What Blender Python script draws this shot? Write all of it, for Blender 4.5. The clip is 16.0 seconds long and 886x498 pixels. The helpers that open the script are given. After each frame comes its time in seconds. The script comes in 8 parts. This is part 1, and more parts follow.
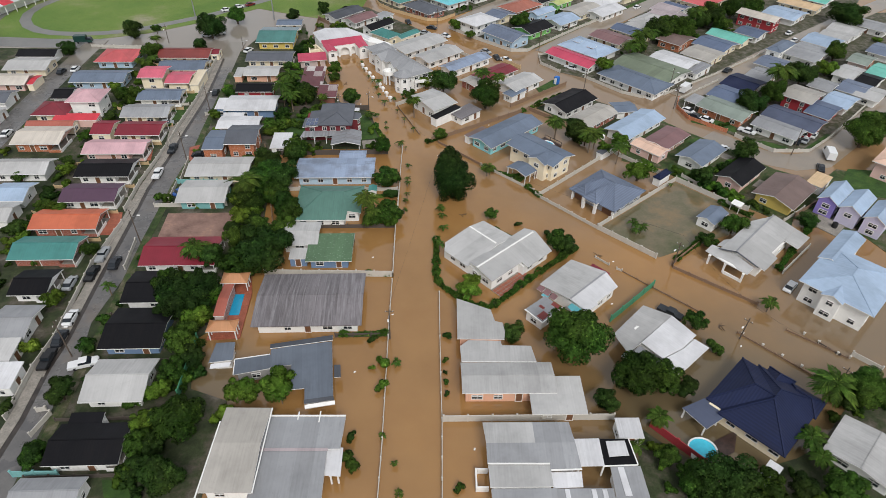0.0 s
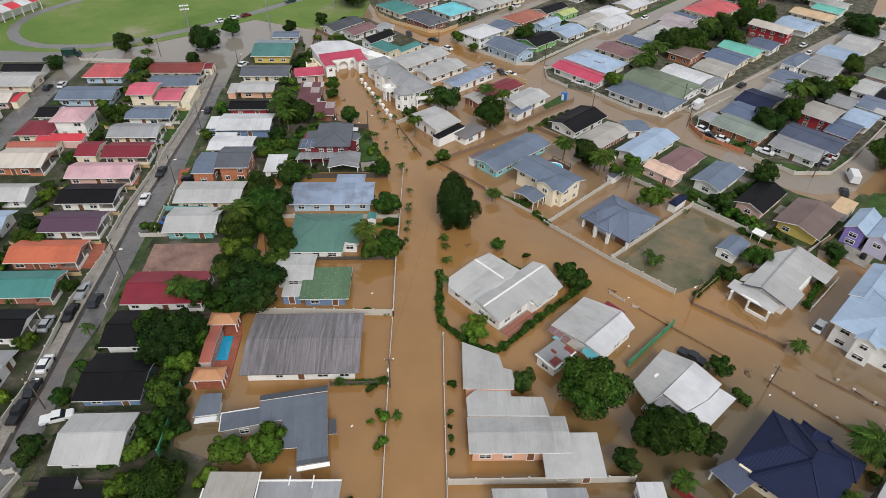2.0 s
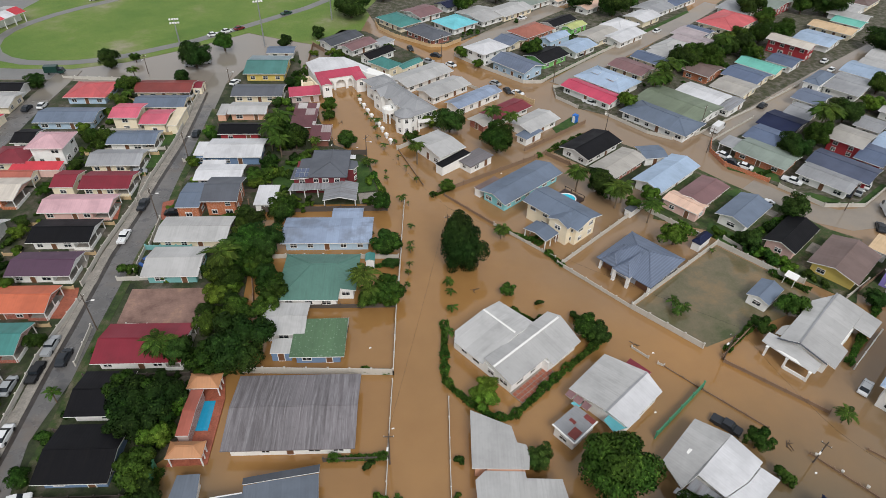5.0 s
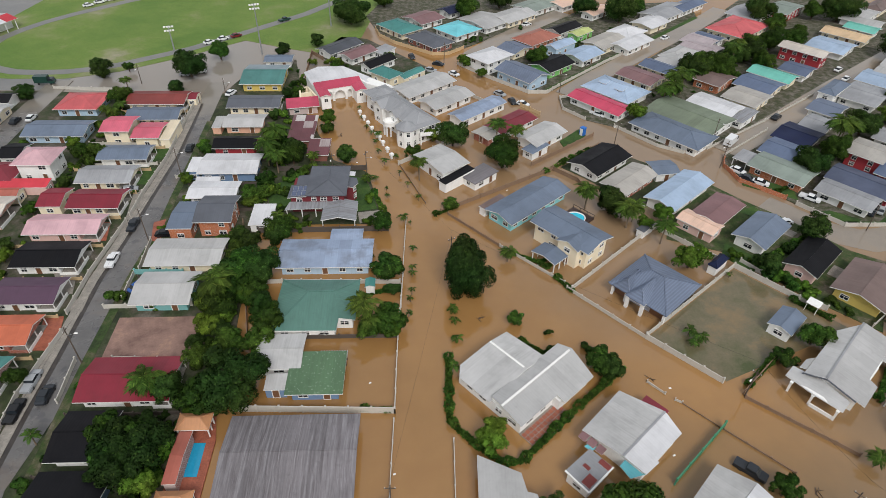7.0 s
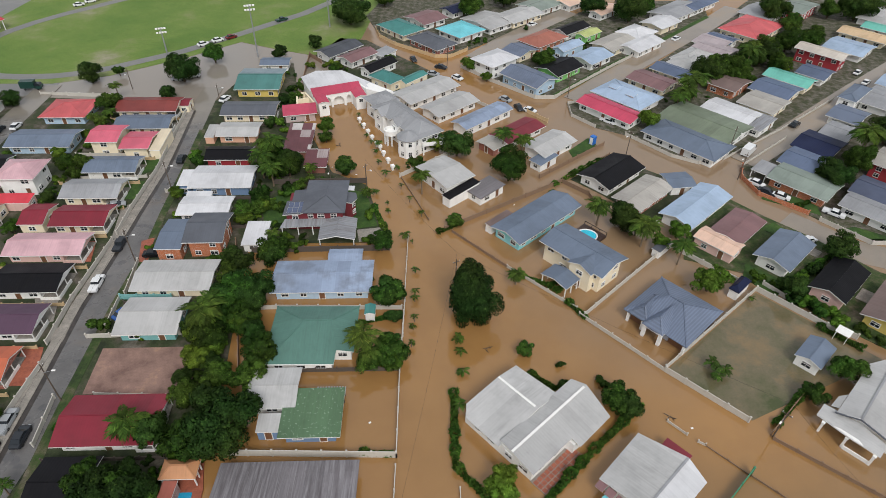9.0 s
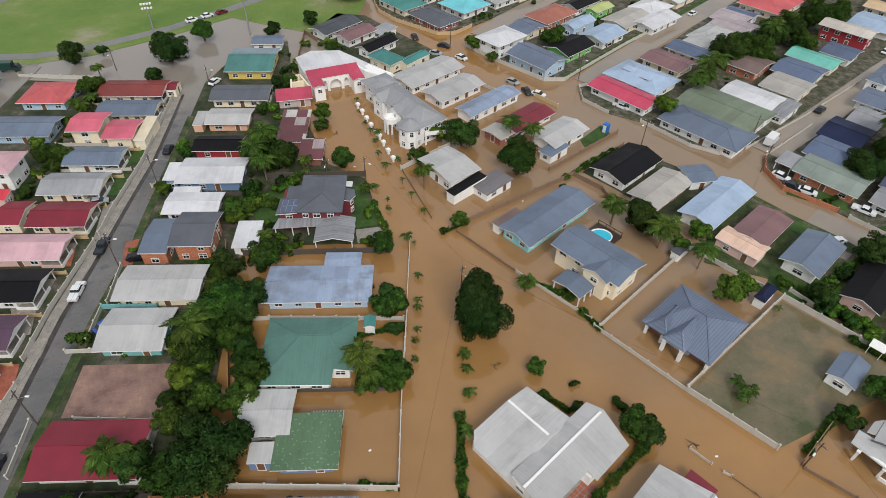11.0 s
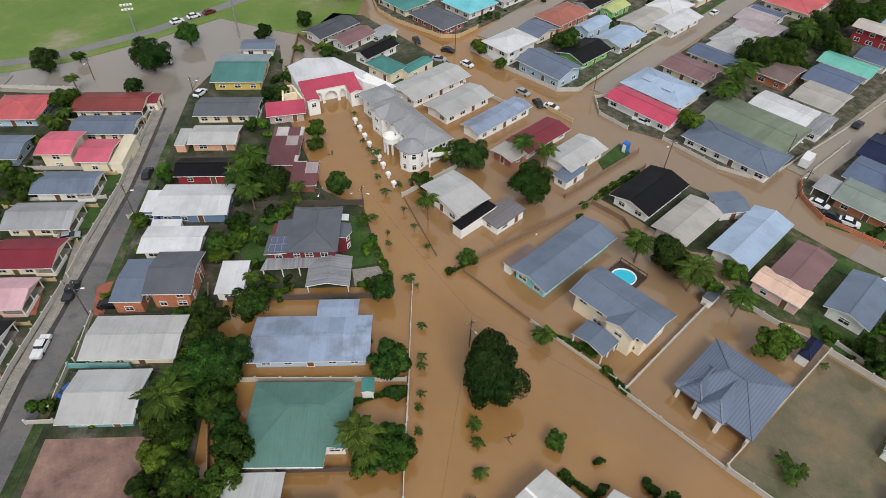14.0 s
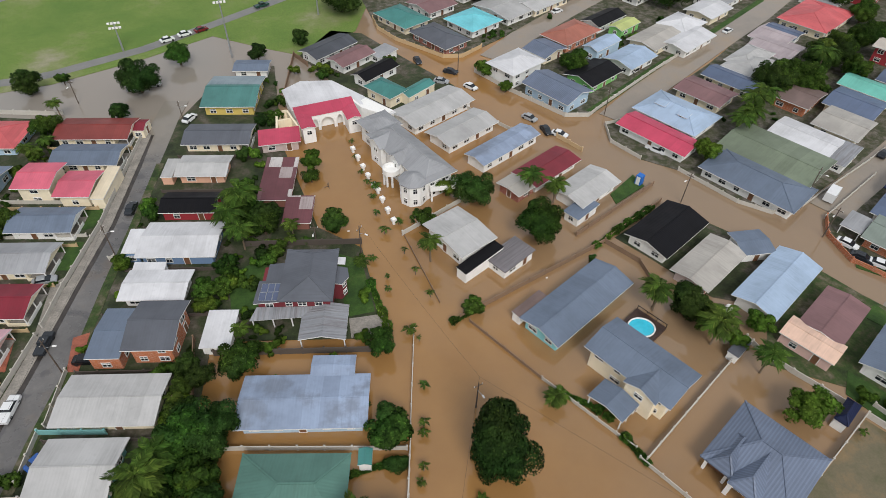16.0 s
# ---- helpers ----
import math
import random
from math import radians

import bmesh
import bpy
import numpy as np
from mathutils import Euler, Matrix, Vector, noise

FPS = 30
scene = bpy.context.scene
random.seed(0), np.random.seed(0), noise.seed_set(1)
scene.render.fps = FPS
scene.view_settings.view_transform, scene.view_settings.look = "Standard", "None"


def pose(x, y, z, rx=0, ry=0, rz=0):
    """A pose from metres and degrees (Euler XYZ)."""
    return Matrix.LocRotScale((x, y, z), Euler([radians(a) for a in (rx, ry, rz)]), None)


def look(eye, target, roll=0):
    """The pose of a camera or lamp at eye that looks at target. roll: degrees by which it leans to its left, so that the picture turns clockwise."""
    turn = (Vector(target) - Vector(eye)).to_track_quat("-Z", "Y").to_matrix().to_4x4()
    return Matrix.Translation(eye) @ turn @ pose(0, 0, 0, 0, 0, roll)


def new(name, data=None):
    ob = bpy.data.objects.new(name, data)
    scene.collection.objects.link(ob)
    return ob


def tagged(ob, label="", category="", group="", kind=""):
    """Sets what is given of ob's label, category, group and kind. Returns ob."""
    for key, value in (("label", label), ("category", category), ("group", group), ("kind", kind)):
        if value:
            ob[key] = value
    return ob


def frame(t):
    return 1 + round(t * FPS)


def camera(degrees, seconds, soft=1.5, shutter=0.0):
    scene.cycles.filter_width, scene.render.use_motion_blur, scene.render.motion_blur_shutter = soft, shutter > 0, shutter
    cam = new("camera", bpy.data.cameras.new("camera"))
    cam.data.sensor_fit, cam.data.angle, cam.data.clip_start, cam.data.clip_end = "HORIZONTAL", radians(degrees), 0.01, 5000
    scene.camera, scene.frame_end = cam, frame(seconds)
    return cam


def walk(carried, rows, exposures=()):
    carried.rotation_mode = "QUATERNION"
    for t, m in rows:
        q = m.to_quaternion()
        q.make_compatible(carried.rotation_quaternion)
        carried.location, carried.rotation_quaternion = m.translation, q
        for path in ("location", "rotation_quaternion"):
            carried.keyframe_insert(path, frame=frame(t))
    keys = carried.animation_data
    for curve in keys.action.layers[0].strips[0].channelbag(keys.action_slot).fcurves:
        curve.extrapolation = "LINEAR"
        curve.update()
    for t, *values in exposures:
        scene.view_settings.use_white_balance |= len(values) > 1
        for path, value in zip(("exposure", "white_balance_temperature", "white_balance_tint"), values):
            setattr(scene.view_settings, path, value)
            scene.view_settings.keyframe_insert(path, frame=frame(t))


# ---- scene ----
import functools

cam = camera(72.1, 16.0, soft=0.8)
METRES, EYE, TILT, LEAN, TURN = 72.9, 75.0, 0.0, 0.0, 0.0
ROWS = [
    (0.0, 0.0, 0.0, 0.0, 0.8, -39.3, -0.97),
    (0.5, -0.0024, 0.0321, -0.0005, 0.8, -39.26, -0.97),
    (1.0, -0.0048, 0.0643, -0.0011, 0.81, -39.22, -0.95),
    (1.5, -0.0075, 0.097, -0.0017, 0.8, -39.16, -0.94),
    (2.0, -0.0102, 0.1304, -0.0021, 0.81, -39.09, -0.94),
    (2.5, -0.0127, 0.1638, -0.0023, 0.81, -39.01, -0.95),
    (3.0, -0.0152, 0.1955, -0.0029, 0.81, -38.96, -0.95),
    (3.5, -0.0183, 0.2255, -0.0028, 0.79, -38.96, -0.96),
    (4.0, -0.0203, 0.2539, -0.0038, 0.81, -38.93, -0.96),
    (6.5, -0.0308, 0.3781, -0.0056, 0.87, -39.0, -0.95),
    (7.0, -0.0332, 0.4034, -0.0055, 0.89, -38.97, -0.91),
    (7.5, -0.036, 0.4309, -0.0053, 0.9, -38.95, -0.9),
    (8.0, -0.0381, 0.4599, -0.0067, 0.92, -38.9, -0.86),
    (8.5, -0.0401, 0.4885, -0.0069, 0.94, -38.97, -0.84),
    (9.0, -0.0426, 0.5196, -0.0077, 0.97, -39.62, -0.83),
    (11.5, -0.0565, 0.6868, -0.0096, 1.02, -43.18, -0.8),
    (12.0, -0.0585, 0.7197, -0.0094, 1.03, -43.65, -0.78),
    (12.5, -0.0618, 0.7527, -0.0097, 1.02, -44.07, -0.78),
    (13.0, -0.0645, 0.7869, -0.0097, 1.04, -44.3, -0.76),
    (13.5, -0.0677, 0.8218, -0.0096, 1.04, -44.32, -0.76),
    (14.0, -0.0697, 0.8571, -0.01, 1.07, -44.31, -0.75),
    (14.5, -0.0733, 0.8928, -0.0104, 1.06, -44.29, -0.74),
    (15.0, -0.0764, 0.9293, -0.0106, 1.08, -44.29, -0.74),
    (15.5, -0.079, 0.965, -0.0105, 1.09, -44.14, -0.74),
    (16.0, -0.0822, 0.9964, -0.0107, 1.06, -44.1, -0.85),
]
walk(cam, [(t, pose(0, 0, EYE, TILT, LEAN, TURN) @ pose(METRES * x, METRES * y, METRES * z, 90 + pitch, roll, yaw)) for t, x, y, z, yaw, pitch, roll in ROWS])

# ---- light: a bright overcast sky with a weak veiled sun ----
SUN_EL, SUN_AZ = 45.0, 165.0
world = bpy.data.worlds.new("overcast")
scene.world = world
world.use_nodes = True
wn = world.node_tree.nodes
sky = wn.new("ShaderNodeTexSky")
sky.sky_type, sky.sun_disc = "NISHITA", False
sky.sun_elevation, sky.sun_rotation, sky.dust_density = radians(SUN_EL), radians(SUN_AZ), 4.0
veil = wn.new("ShaderNodeMixRGB")
veil.inputs[0].default_value = 0.8
veil.inputs[2].default_value = (7.4, 7.6, 7.9, 1)
world.node_tree.links.new(sky.outputs[0], veil.inputs[1])
world.node_tree.links.new(veil.outputs[0], wn["Background"].inputs[0])
wn["Background"].inputs[1].default_value = 0.089
sun_data = bpy.data.lights.new("sun", "SUN")
sun_data.energy, sun_data.angle, sun_data.color = 2.1, radians(24), (1.0, 0.97, 0.93)
sun = new("sun", sun_data)
sun.matrix_world = look((0, 0, 200), (-50, 190, 0))


# ---- materials ----
def lin(r, g, b):
    return tuple((c / 255 / 12.92) if c < 10 else ((c / 255 + 0.055) / 1.055) ** 2.4 for c in (r, g, b))


class Nodes:
    """A small builder of node materials."""

    def __init__(self, name):
        self.m = bpy.data.materials.new(name)
        self.m.use_nodes = True
        self.t = self.m.node_tree
        self.b = self.t.nodes["Principled BSDF"]

    def put(self, kind, operation="", blend_type="", noise_dimensions=""):
        n = self.t.nodes.new(kind)
        if operation:
            n.operation = operation
        if blend_type:
            n.blend_type = blend_type
        if noise_dimensions:
            n.noise_dimensions = noise_dimensions
        return n

    def link(self, a, b):
        self.t.links.new(a, b)

    def coords(self, sx=1, sy=1, sz=1, space="Object"):
        tc = self.put("ShaderNodeTexCoord")
        mp = self.put("ShaderNodeMapping")
        mp.inputs["Scale"].default_value = (sx, sy, sz)
        self.link(tc.outputs[space], mp.inputs[0])
        return mp.outputs[0]

    def world_coords(self):
        return self.put("ShaderNodeNewGeometry").outputs["Position"]

    def noise(self, vec, scale, detail=3.0, rough=0.55):
        n = self.put("ShaderNodeTexNoise")
        n.inputs["Scale"].default_value, n.inputs["Detail"].default_value, n.inputs["Roughness"].default_value = scale, detail, rough
        self.link(vec, n.inputs["Vector"])
        return n.outputs[0]

    def ramp(self, fac, *stops):
        r = self.put("ShaderNodeValToRGB")
        while len(r.color_ramp.elements) < len(stops):
            r.color_ramp.elements.new(0.5)
        for e, (p, c) in zip(r.color_ramp.elements, stops):
            e.position = p
            e.color = (*c, 1) if isinstance(c, tuple) else (c, c, c, 1)
        self.link(fac, r.inputs[0])
        return r.outputs[0]

    def mix(self, fac, a, b, how="MIX"):
        m = self.put("ShaderNodeMixRGB", blend_type=how)
        for s, v in zip(m.inputs, (fac, a, b)):
            if isinstance(v, (int, float)):
                s.default_value = v if s.type == "VALUE" else (v, v, v, 1)
            elif isinstance(v, tuple):
                s.default_value = (*v, 1)
            else:
                self.link(v, s)
        return m.outputs[0]

    def bump(self, height, strength, distance):
        n = self.put("ShaderNodeBump")
        n.inputs["Strength"].default_value, n.inputs["Distance"].default_value = strength, distance
        self.link(height, n.inputs["Height"])
        self.link(n.outputs[0], self.b.inputs["Normal"])

    def done(self, colour, rough=0.7, metal=0.0, spec=0.5):
        if isinstance(colour, tuple):
            self.b.inputs["Base Color"].default_value = (*colour, 1)
        else:
            self.link(colour, self.b.inputs["Base Color"])
        if isinstance(rough, (int, float)):
            self.b.inputs["Roughness"].default_value = rough
        else:
            self.link(rough, self.b.inputs["Roughness"])
        self.b.inputs["Metallic"].default_value = metal
        self.b.inputs["Specular IOR Level"].default_value = spec
        return self.m


def plain(name, rgb, rough=0.6, metal=0.0, wear=0.2):
    n = Nodes(name)
    v = n.coords()
    c = lin(*rgb)
    f = n.ramp(n.noise(v, 1.7, 5), (0.35, 0.0), (0.75, 1.0))
    return n.done(n.mix(f, c, tuple(x * (1 - wear) for x in c)), rough, metal)


ROOFS = {
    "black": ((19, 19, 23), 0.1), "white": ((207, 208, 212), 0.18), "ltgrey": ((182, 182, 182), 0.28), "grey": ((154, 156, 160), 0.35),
    "dkgrey": ((92, 96, 105), 0.3), "slate": ((104, 117, 136), 0.25), "slateblue": ((92, 106, 132), 0.25), "slatedark": ((78, 82, 90), 0.7), "wetslate": ((106, 115, 128), 0.5),
    "bluegrey": ((112, 124, 146), 0.2), "navygrey": ((78, 86, 108), 0.2), "navy": ((34, 42, 72), 0.12), "paleblue": ((158, 178, 202), 0.2),
    "bluestreak": ((152, 168, 194), 0.6), "crimson": ((132, 38, 54), 0.35), "maroon": ((128, 46, 58), 0.25), "maroonrust": ((132, 62, 58), 0.3),
    "red": ((200, 60, 72), 0.2), "pink": ((205, 100, 120), 0.2), "rosered": ((190, 70, 96), 0.3), "palepink": ((212, 172, 180), 0.2),
    "coral": ((204, 98, 102), 0.5), "rust": ((176, 102, 88), 0.4), "orange": ((202, 110, 80), 0.2), "brick": ((172, 108, 92), 0.3),
    "brown": ((120, 102, 98), 0.35), "brownrust": ((132, 100, 102), 0.35), "purple": ((88, 64, 84), 0.2), "teal": ((70, 132, 128), 0.2),
    "tealgrey": ((74, 124, 120), 0.35), "green": ((84, 122, 112), 0.25), "greenflat": ((88, 118, 88), 0.5), "olive": ((122, 134, 114), 0.6),
    "greengrey": ((134, 146, 138), 0.35), "mint": ((110, 186, 172), 0.2), "turquoiseroof": ((112, 196, 208), 0.2), "beige": ((206, 198, 188), 0.3),
    "beigegrey": ((176, 172, 166), 0.35), "cream": ((226, 212, 186), 0.25), "peach": ((226, 192, 172), 0.25), "tan": ((212, 184, 148), 0.3),
    "rosegrey": ((176, 164, 168), 0.35), "rustgrey": ((128, 124, 128), 0.8), "silver": ((150, 154, 160), 0.6), "patch": ((110, 66, 72), 0.6),
    "lime": ((190, 200, 130), 0.2), "terracotta": ((196, 142, 102), 0.3),
}
WALLS = {
    "white": (238, 238, 236), "cream": (238, 226, 200), "pink": (222, 186, 178), "peach": (224, 176, 150), "paleblue": (176, 200, 220), "orange": (190, 116, 78),
    "brick": (164, 98, 80), "yellow": (212, 188, 104), "red": (158, 48, 56), "darkred": (112, 40, 48), "blue": (112, 138, 172), "teal": (120, 176, 176),
    "turquoise": (140, 206, 214), "grey": (160, 160, 160), "slatewall": (186, 192, 204), "fencewhite": (192, 188, 180), "violet": (140, 126, 198), "lilac": (196, 192, 216), "lime": (128, 196, 110),
    "rust": (140, 92, 80), "green": (66, 132, 100), "dark": (84, 76, 70), "brown": (132, 108, 88), "tan": (196, 170, 132),
}


@functools.lru_cache(None)
def roof_material(name, along):
    """Corrugated painted sheets: sheet to sheet differences, streaks down the slope, stains and ribs. along: the ridge's axis."""
    rgb, wear = ROOFS[name]
    n = Nodes("roof_" + name)
    c = lin(*rgb)
    o = n.coords()
    sep = n.put("ShaderNodeSeparateXYZ")
    n.link(o, sep.inputs[0])
    axis = sep.outputs[0 if along == "x" else 1]
    # one random tone a sheet
    cell = n.put("ShaderNodeMath", operation="MULTIPLY")
    cell.inputs[1].default_value = 1 / 2.3
    n.link(axis, cell.inputs[0])
    flo = n.put("ShaderNodeMath", operation="FLOOR")
    n.link(cell.outputs[0], flo.inputs[0])
    white = n.put("ShaderNodeTexWhiteNoise", noise_dimensions="1D")
    n.link(flo.outputs[0], white.inputs["W"])
    tone = n.ramp(white.outputs[0], (0.0, 1 - 0.35 * wear), (1.0, 1.03))
    streak = n.noise(n.coords(2.2, 0.12, 0.12) if along == "x" else n.coords(0.12, 2.2, 0.12), 1.3, 5, 0.65)
    stain = n.noise(n.world_coords(), 0.22, 5, 0.6)
    dirt = n.mix(1.0, n.ramp(streak, (0.42, 0.0), (0.75, 1.0)), n.ramp(stain, (0.40, 0.05), (0.72, 1.0)), "MULTIPLY")
    weak = n.mix(1.0, dirt, min(1.0, 0.35 + wear), "MULTIPLY")
    base = n.mix(1.0, c, tone, "MULTIPLY")
    dark = tuple(x * 0.45 + y * 0.05 for x, y in zip(c, (0.35, 0.3, 0.25)))
    if name in ("rustgrey", "silver"):
        dark = lin(66, 56, 58)
        pale = n.noise(n.coords(1.5, 0.08, 0.08) if along == "x" else n.coords(0.08, 1.5, 0.08), 2.1, 5, 0.7)
        base = n.mix(n.ramp(pale, (0.44, 0.0), (0.68, 0.6)), base, lin(164, 162, 166))
        weak = n.ramp(streak, (0.44, 0.0), (0.72, 0.6))
    if name == "bluestreak":
        base = n.mix(n.ramp(stain, (0.48, 0.0), (0.6, 0.7)), base, lin(120, 128, 142))
    if name == "greenflat":
        base = n.mix(n.ramp(n.noise(o, 2.5, 2), (0.62, 0.0), (0.66, 0.6)), base, lin(150, 170, 150))
    if name == "tealgrey":
        gt = n.put("ShaderNodeMath", operation="GREATER_THAN")
        gt.inputs[1].default_value = 1.2
        n.link(sep.outputs[1], gt.inputs[0])
        base = n.mix(gt.outputs[0], base, lin(128, 142, 150))
    if name == "patch":
        cells = n.put("ShaderNodeVectorMath", operation="FLOOR")
        n.link(n.coords(1 / 2.4, 1 / 3.3, 0.0), cells.inputs[0])
        sheet_noise = n.put("ShaderNodeTexWhiteNoise", noise_dimensions="3D")
        n.link(cells.outputs[0], sheet_noise.inputs["Vector"])
        base = n.mix(n.ramp(sheet_noise.outputs[0], (0.6, 0.0), (0.62, 1.0)), base, lin(196, 192, 190))
    # faded fields and a grime line here and there, each roof with its own
    oi = n.put("ShaderNodeObjectInfo")
    shift = n.put("ShaderNodeVectorMath", operation="MULTIPLY_ADD")
    shift.inputs[1].default_value = (1, 1, 1)
    n.link(n.world_coords(), shift.inputs[0])
    n.link(oi.outputs["Random"], shift.inputs[2])
    fade = n.ramp(n.noise(shift.outputs[0], 0.13, 4, 0.7), (0.34, 0.84), (0.5, 1.0), (0.68, 1.1))
    base = n.mix(1.0, base, fade, "MULTIPLY")
    spot = n.ramp(n.noise(n.world_coords(), 1.1, 6, 0.75), (0.56, 0.0), (0.74, 0.3 + 0.5 * wear))
    base = n.mix(spot, base, tuple(0.62 * x + 0.012 for x in c))
    tint = n.put("ShaderNodeHueSaturation")
    n.link(base, tint.inputs["Color"])
    n.link(n.ramp(oi.outputs["Random"], (0.0, 0.9), (1.0, 1.08)), tint.inputs["Value"])
    base = tint.outputs[0]
    colour = n.mix(weak, base, dark)
    rib = n.put("ShaderNodeMath", operation="SINE")
    mul = n.put("ShaderNodeMath", operation="MULTIPLY")
    mul.inputs[1].default_value = 2 * math.pi / 0.42
    n.link(axis, mul.inputs[0])
    n.link(mul.outputs[0], rib.inputs[0])
    n.bump(rib.outputs[0], 0.3 if name in ("navy", "bluegrey", "rustgrey", "silver", "green") else 0.12, 0.02)
    # rib valleys darkened in the colour, standing in for shade between the ribs
    rib_shade = n.ramp(rib.outputs[0], (0.0, 0.84 if name in ("navy", "bluegrey") else 0.985), (0.4, 1.0))
    colour = n.mix(1.0, colour, rib_shade, "MULTIPLY")
    return n.done(colour, n.ramp(stain, (0.3, 0.42), (0.7, 0.66)), 0.0, 0.4 if sum(rgb) > 200 else 0.15)


@functools.lru_cache(None)
def wall_material(name):
    n = Nodes("plaster_" + name)
    c = lin(*WALLS[name])
    o = n.coords()
    big = n.ramp(n.noise(o, 0.5, 5, 0.65), (0.5, 0.0), (0.85, 0.35))
    drip = n.ramp(n.noise(n.coords(1.6, 1.6, 0.2), 1.5, 4), (0.55, 0.0), (0.85, 0.35))
    dirty = tuple(0.5 * x + 0.04 for x in c)
    if name == "orange" or name == "brick":
        bond = n.put("ShaderNodeTexBrick")
        bond.inputs["Scale"].default_value = 3.0
        n.link(o, bond.inputs["Vector"])
        bond.inputs["Color1"].default_value = (*c, 1)
        bond.inputs["Color2"].default_value = (*(x * 0.8 for x in c), 1)
        bond.inputs["Mortar"].default_value = (*(0.4 + 0.4 * x for x in c), 1)
        c = bond.outputs[0]
    n.bump(n.noise(o, 14, 4), 0.25, 0.01)
    return n.done(n.mix(drip, n.mix(big, c, dirty), dirty), 0.85)


def water_material():
    n = Nodes("flood_water")
    p = n.world_coords()
    silt = n.noise(p, 0.035, 6, 0.6)
    swirl = n.noise(n.mix(0.5, p, n.noise(p, 0.06, 2)), 0.25, 5, 0.6)
    c = n.ramp(silt, (0.3, lin(139, 104, 62)), (0.5, lin(151, 114, 70)), (0.7, lin(160, 120, 72)))
    c = n.mix(n.ramp(swirl, (0.45, 0.0), (0.8, 0.5)), c, lin(140, 102, 60))
    # stiller, greyer silt away from the stream of the road, with soft shores; the first patch also has tree shade
    # painted in
    for place, near, far, tint, share in (((40, 50, 0), 13, 36, (88, 82, 64), 0.85), ((-35, 58, 0), 3, 13, (98, 90, 72), 0.8),
                                          ((72, 74, 0), 6, 28, (114, 104, 88), 0.75), ((-55, 222, 0), 16, 44, (138, 132, 124), 0.85), ((-92, 204, 0), 24, 44, (138, 133, 126), 0.9), ((-132, 194, 0), 26, 44, (138, 133, 126), 0.9), ((60, 160, 0), 30, 75, (134, 120, 104), 0.7)):
        far_off = n.put("ShaderNodeVectorMath", operation="DISTANCE")
        far_off.inputs[1].default_value = place
        n.link(p, far_off.inputs[0])
        wob = n.put("ShaderNodeMath", operation="MULTIPLY_ADD")
        wob.inputs[1].default_value, wob.inputs[2].default_value = far * 0.5, -far * 0.25
        n.link(n.noise(p, 0.06, 4), wob.inputs[0])
        add = n.put("ShaderNodeMath", operation="ADD")
        n.link(far_off.outputs["Value"], add.inputs[0])
        n.link(wob.outputs[0], add.inputs[1])
        span = n.put("ShaderNodeMapRange")
        for k, val in enumerate((near, far, share, 0.0)):
            span.inputs[k + 1].default_value = val
        n.link(add.outputs[0], span.inputs[0])
        c = n.mix(span.outputs[0], c, lin(*tint))
    n.bump(n.noise(p, 2.2, 3), 0.05, 0.02)
    return n.done(c, 0.07, 0, 0.75)


def land_material(name, *stops, scale=0.3, rough=0.9, relief=0.08, grain=0.35):
    n = Nodes(name)
    p = n.world_coords()
    f = n.noise(p, scale, 8, 0.66)
    fine = n.ramp(n.noise(p, 3.5, 5, 0.7), (0.25, 1 - grain), (0.75, 1 + grain * 0.7))
    n.bump(n.noise(p, 5, 5), 0.7, relief)
    return n.done(n.mix(1.0, n.ramp(f, *stops), fine, "MULTIPLY"), rough)


WATER = water_material()
MUD = land_material("silt", (0.35, lin(120, 96, 70)), (0.65, lin(150, 118, 84)))
YARD = land_material("yard_earth_and_grass", (0.36, lin(34, 44, 24)), (0.48, lin(54, 64, 36)), (0.57, lin(80, 76, 64)), (0.7, lin(114, 108, 100)), scale=0.2)
PAVED_YARD = land_material("paved_yard", (0.36, lin(52, 60, 36)), (0.46, lin(72, 74, 52)), (0.54, lin(94, 90, 80)), (0.66, lin(118, 112, 104)), scale=0.5)
GRASS = land_material("lawn", (0.35, lin(38, 66, 22)), (0.55, lin(56, 86, 30)), (0.7, lin(76, 96, 44)), scale=0.3)
GARDEN = land_material("garden_grass_and_earth", (0.36, lin(36, 52, 22)), (0.47, lin(54, 74, 30)), (0.55, lin(78, 80, 54)), (0.66, lin(112, 104, 90)), scale=0.3)
FIELD = land_material("playing_field_grass", (0.36, lin(88, 118, 46)), (0.52, lin(104, 128, 56)), (0.60, lin(120, 132, 78)), (0.72, lin(150, 146, 124)), scale=0.04)
PLOT = land_material("bare_red_earth", (0.32, lin(104, 80, 72)), (0.44, lin(128, 102, 93)), (0.56, lin(142, 114, 104)), (0.68, lin(166, 134, 112)), scale=0.22, grain=0.16)
MARSH = land_material("waterlogged_grass", (0.33, lin(70, 78, 44)), (0.41, lin(94, 92, 66)), (0.5, lin(108, 100, 78)), (0.62, lin(130, 110, 80)), scale=0.09, rough=0.1, relief=0.004, grain=0.1)


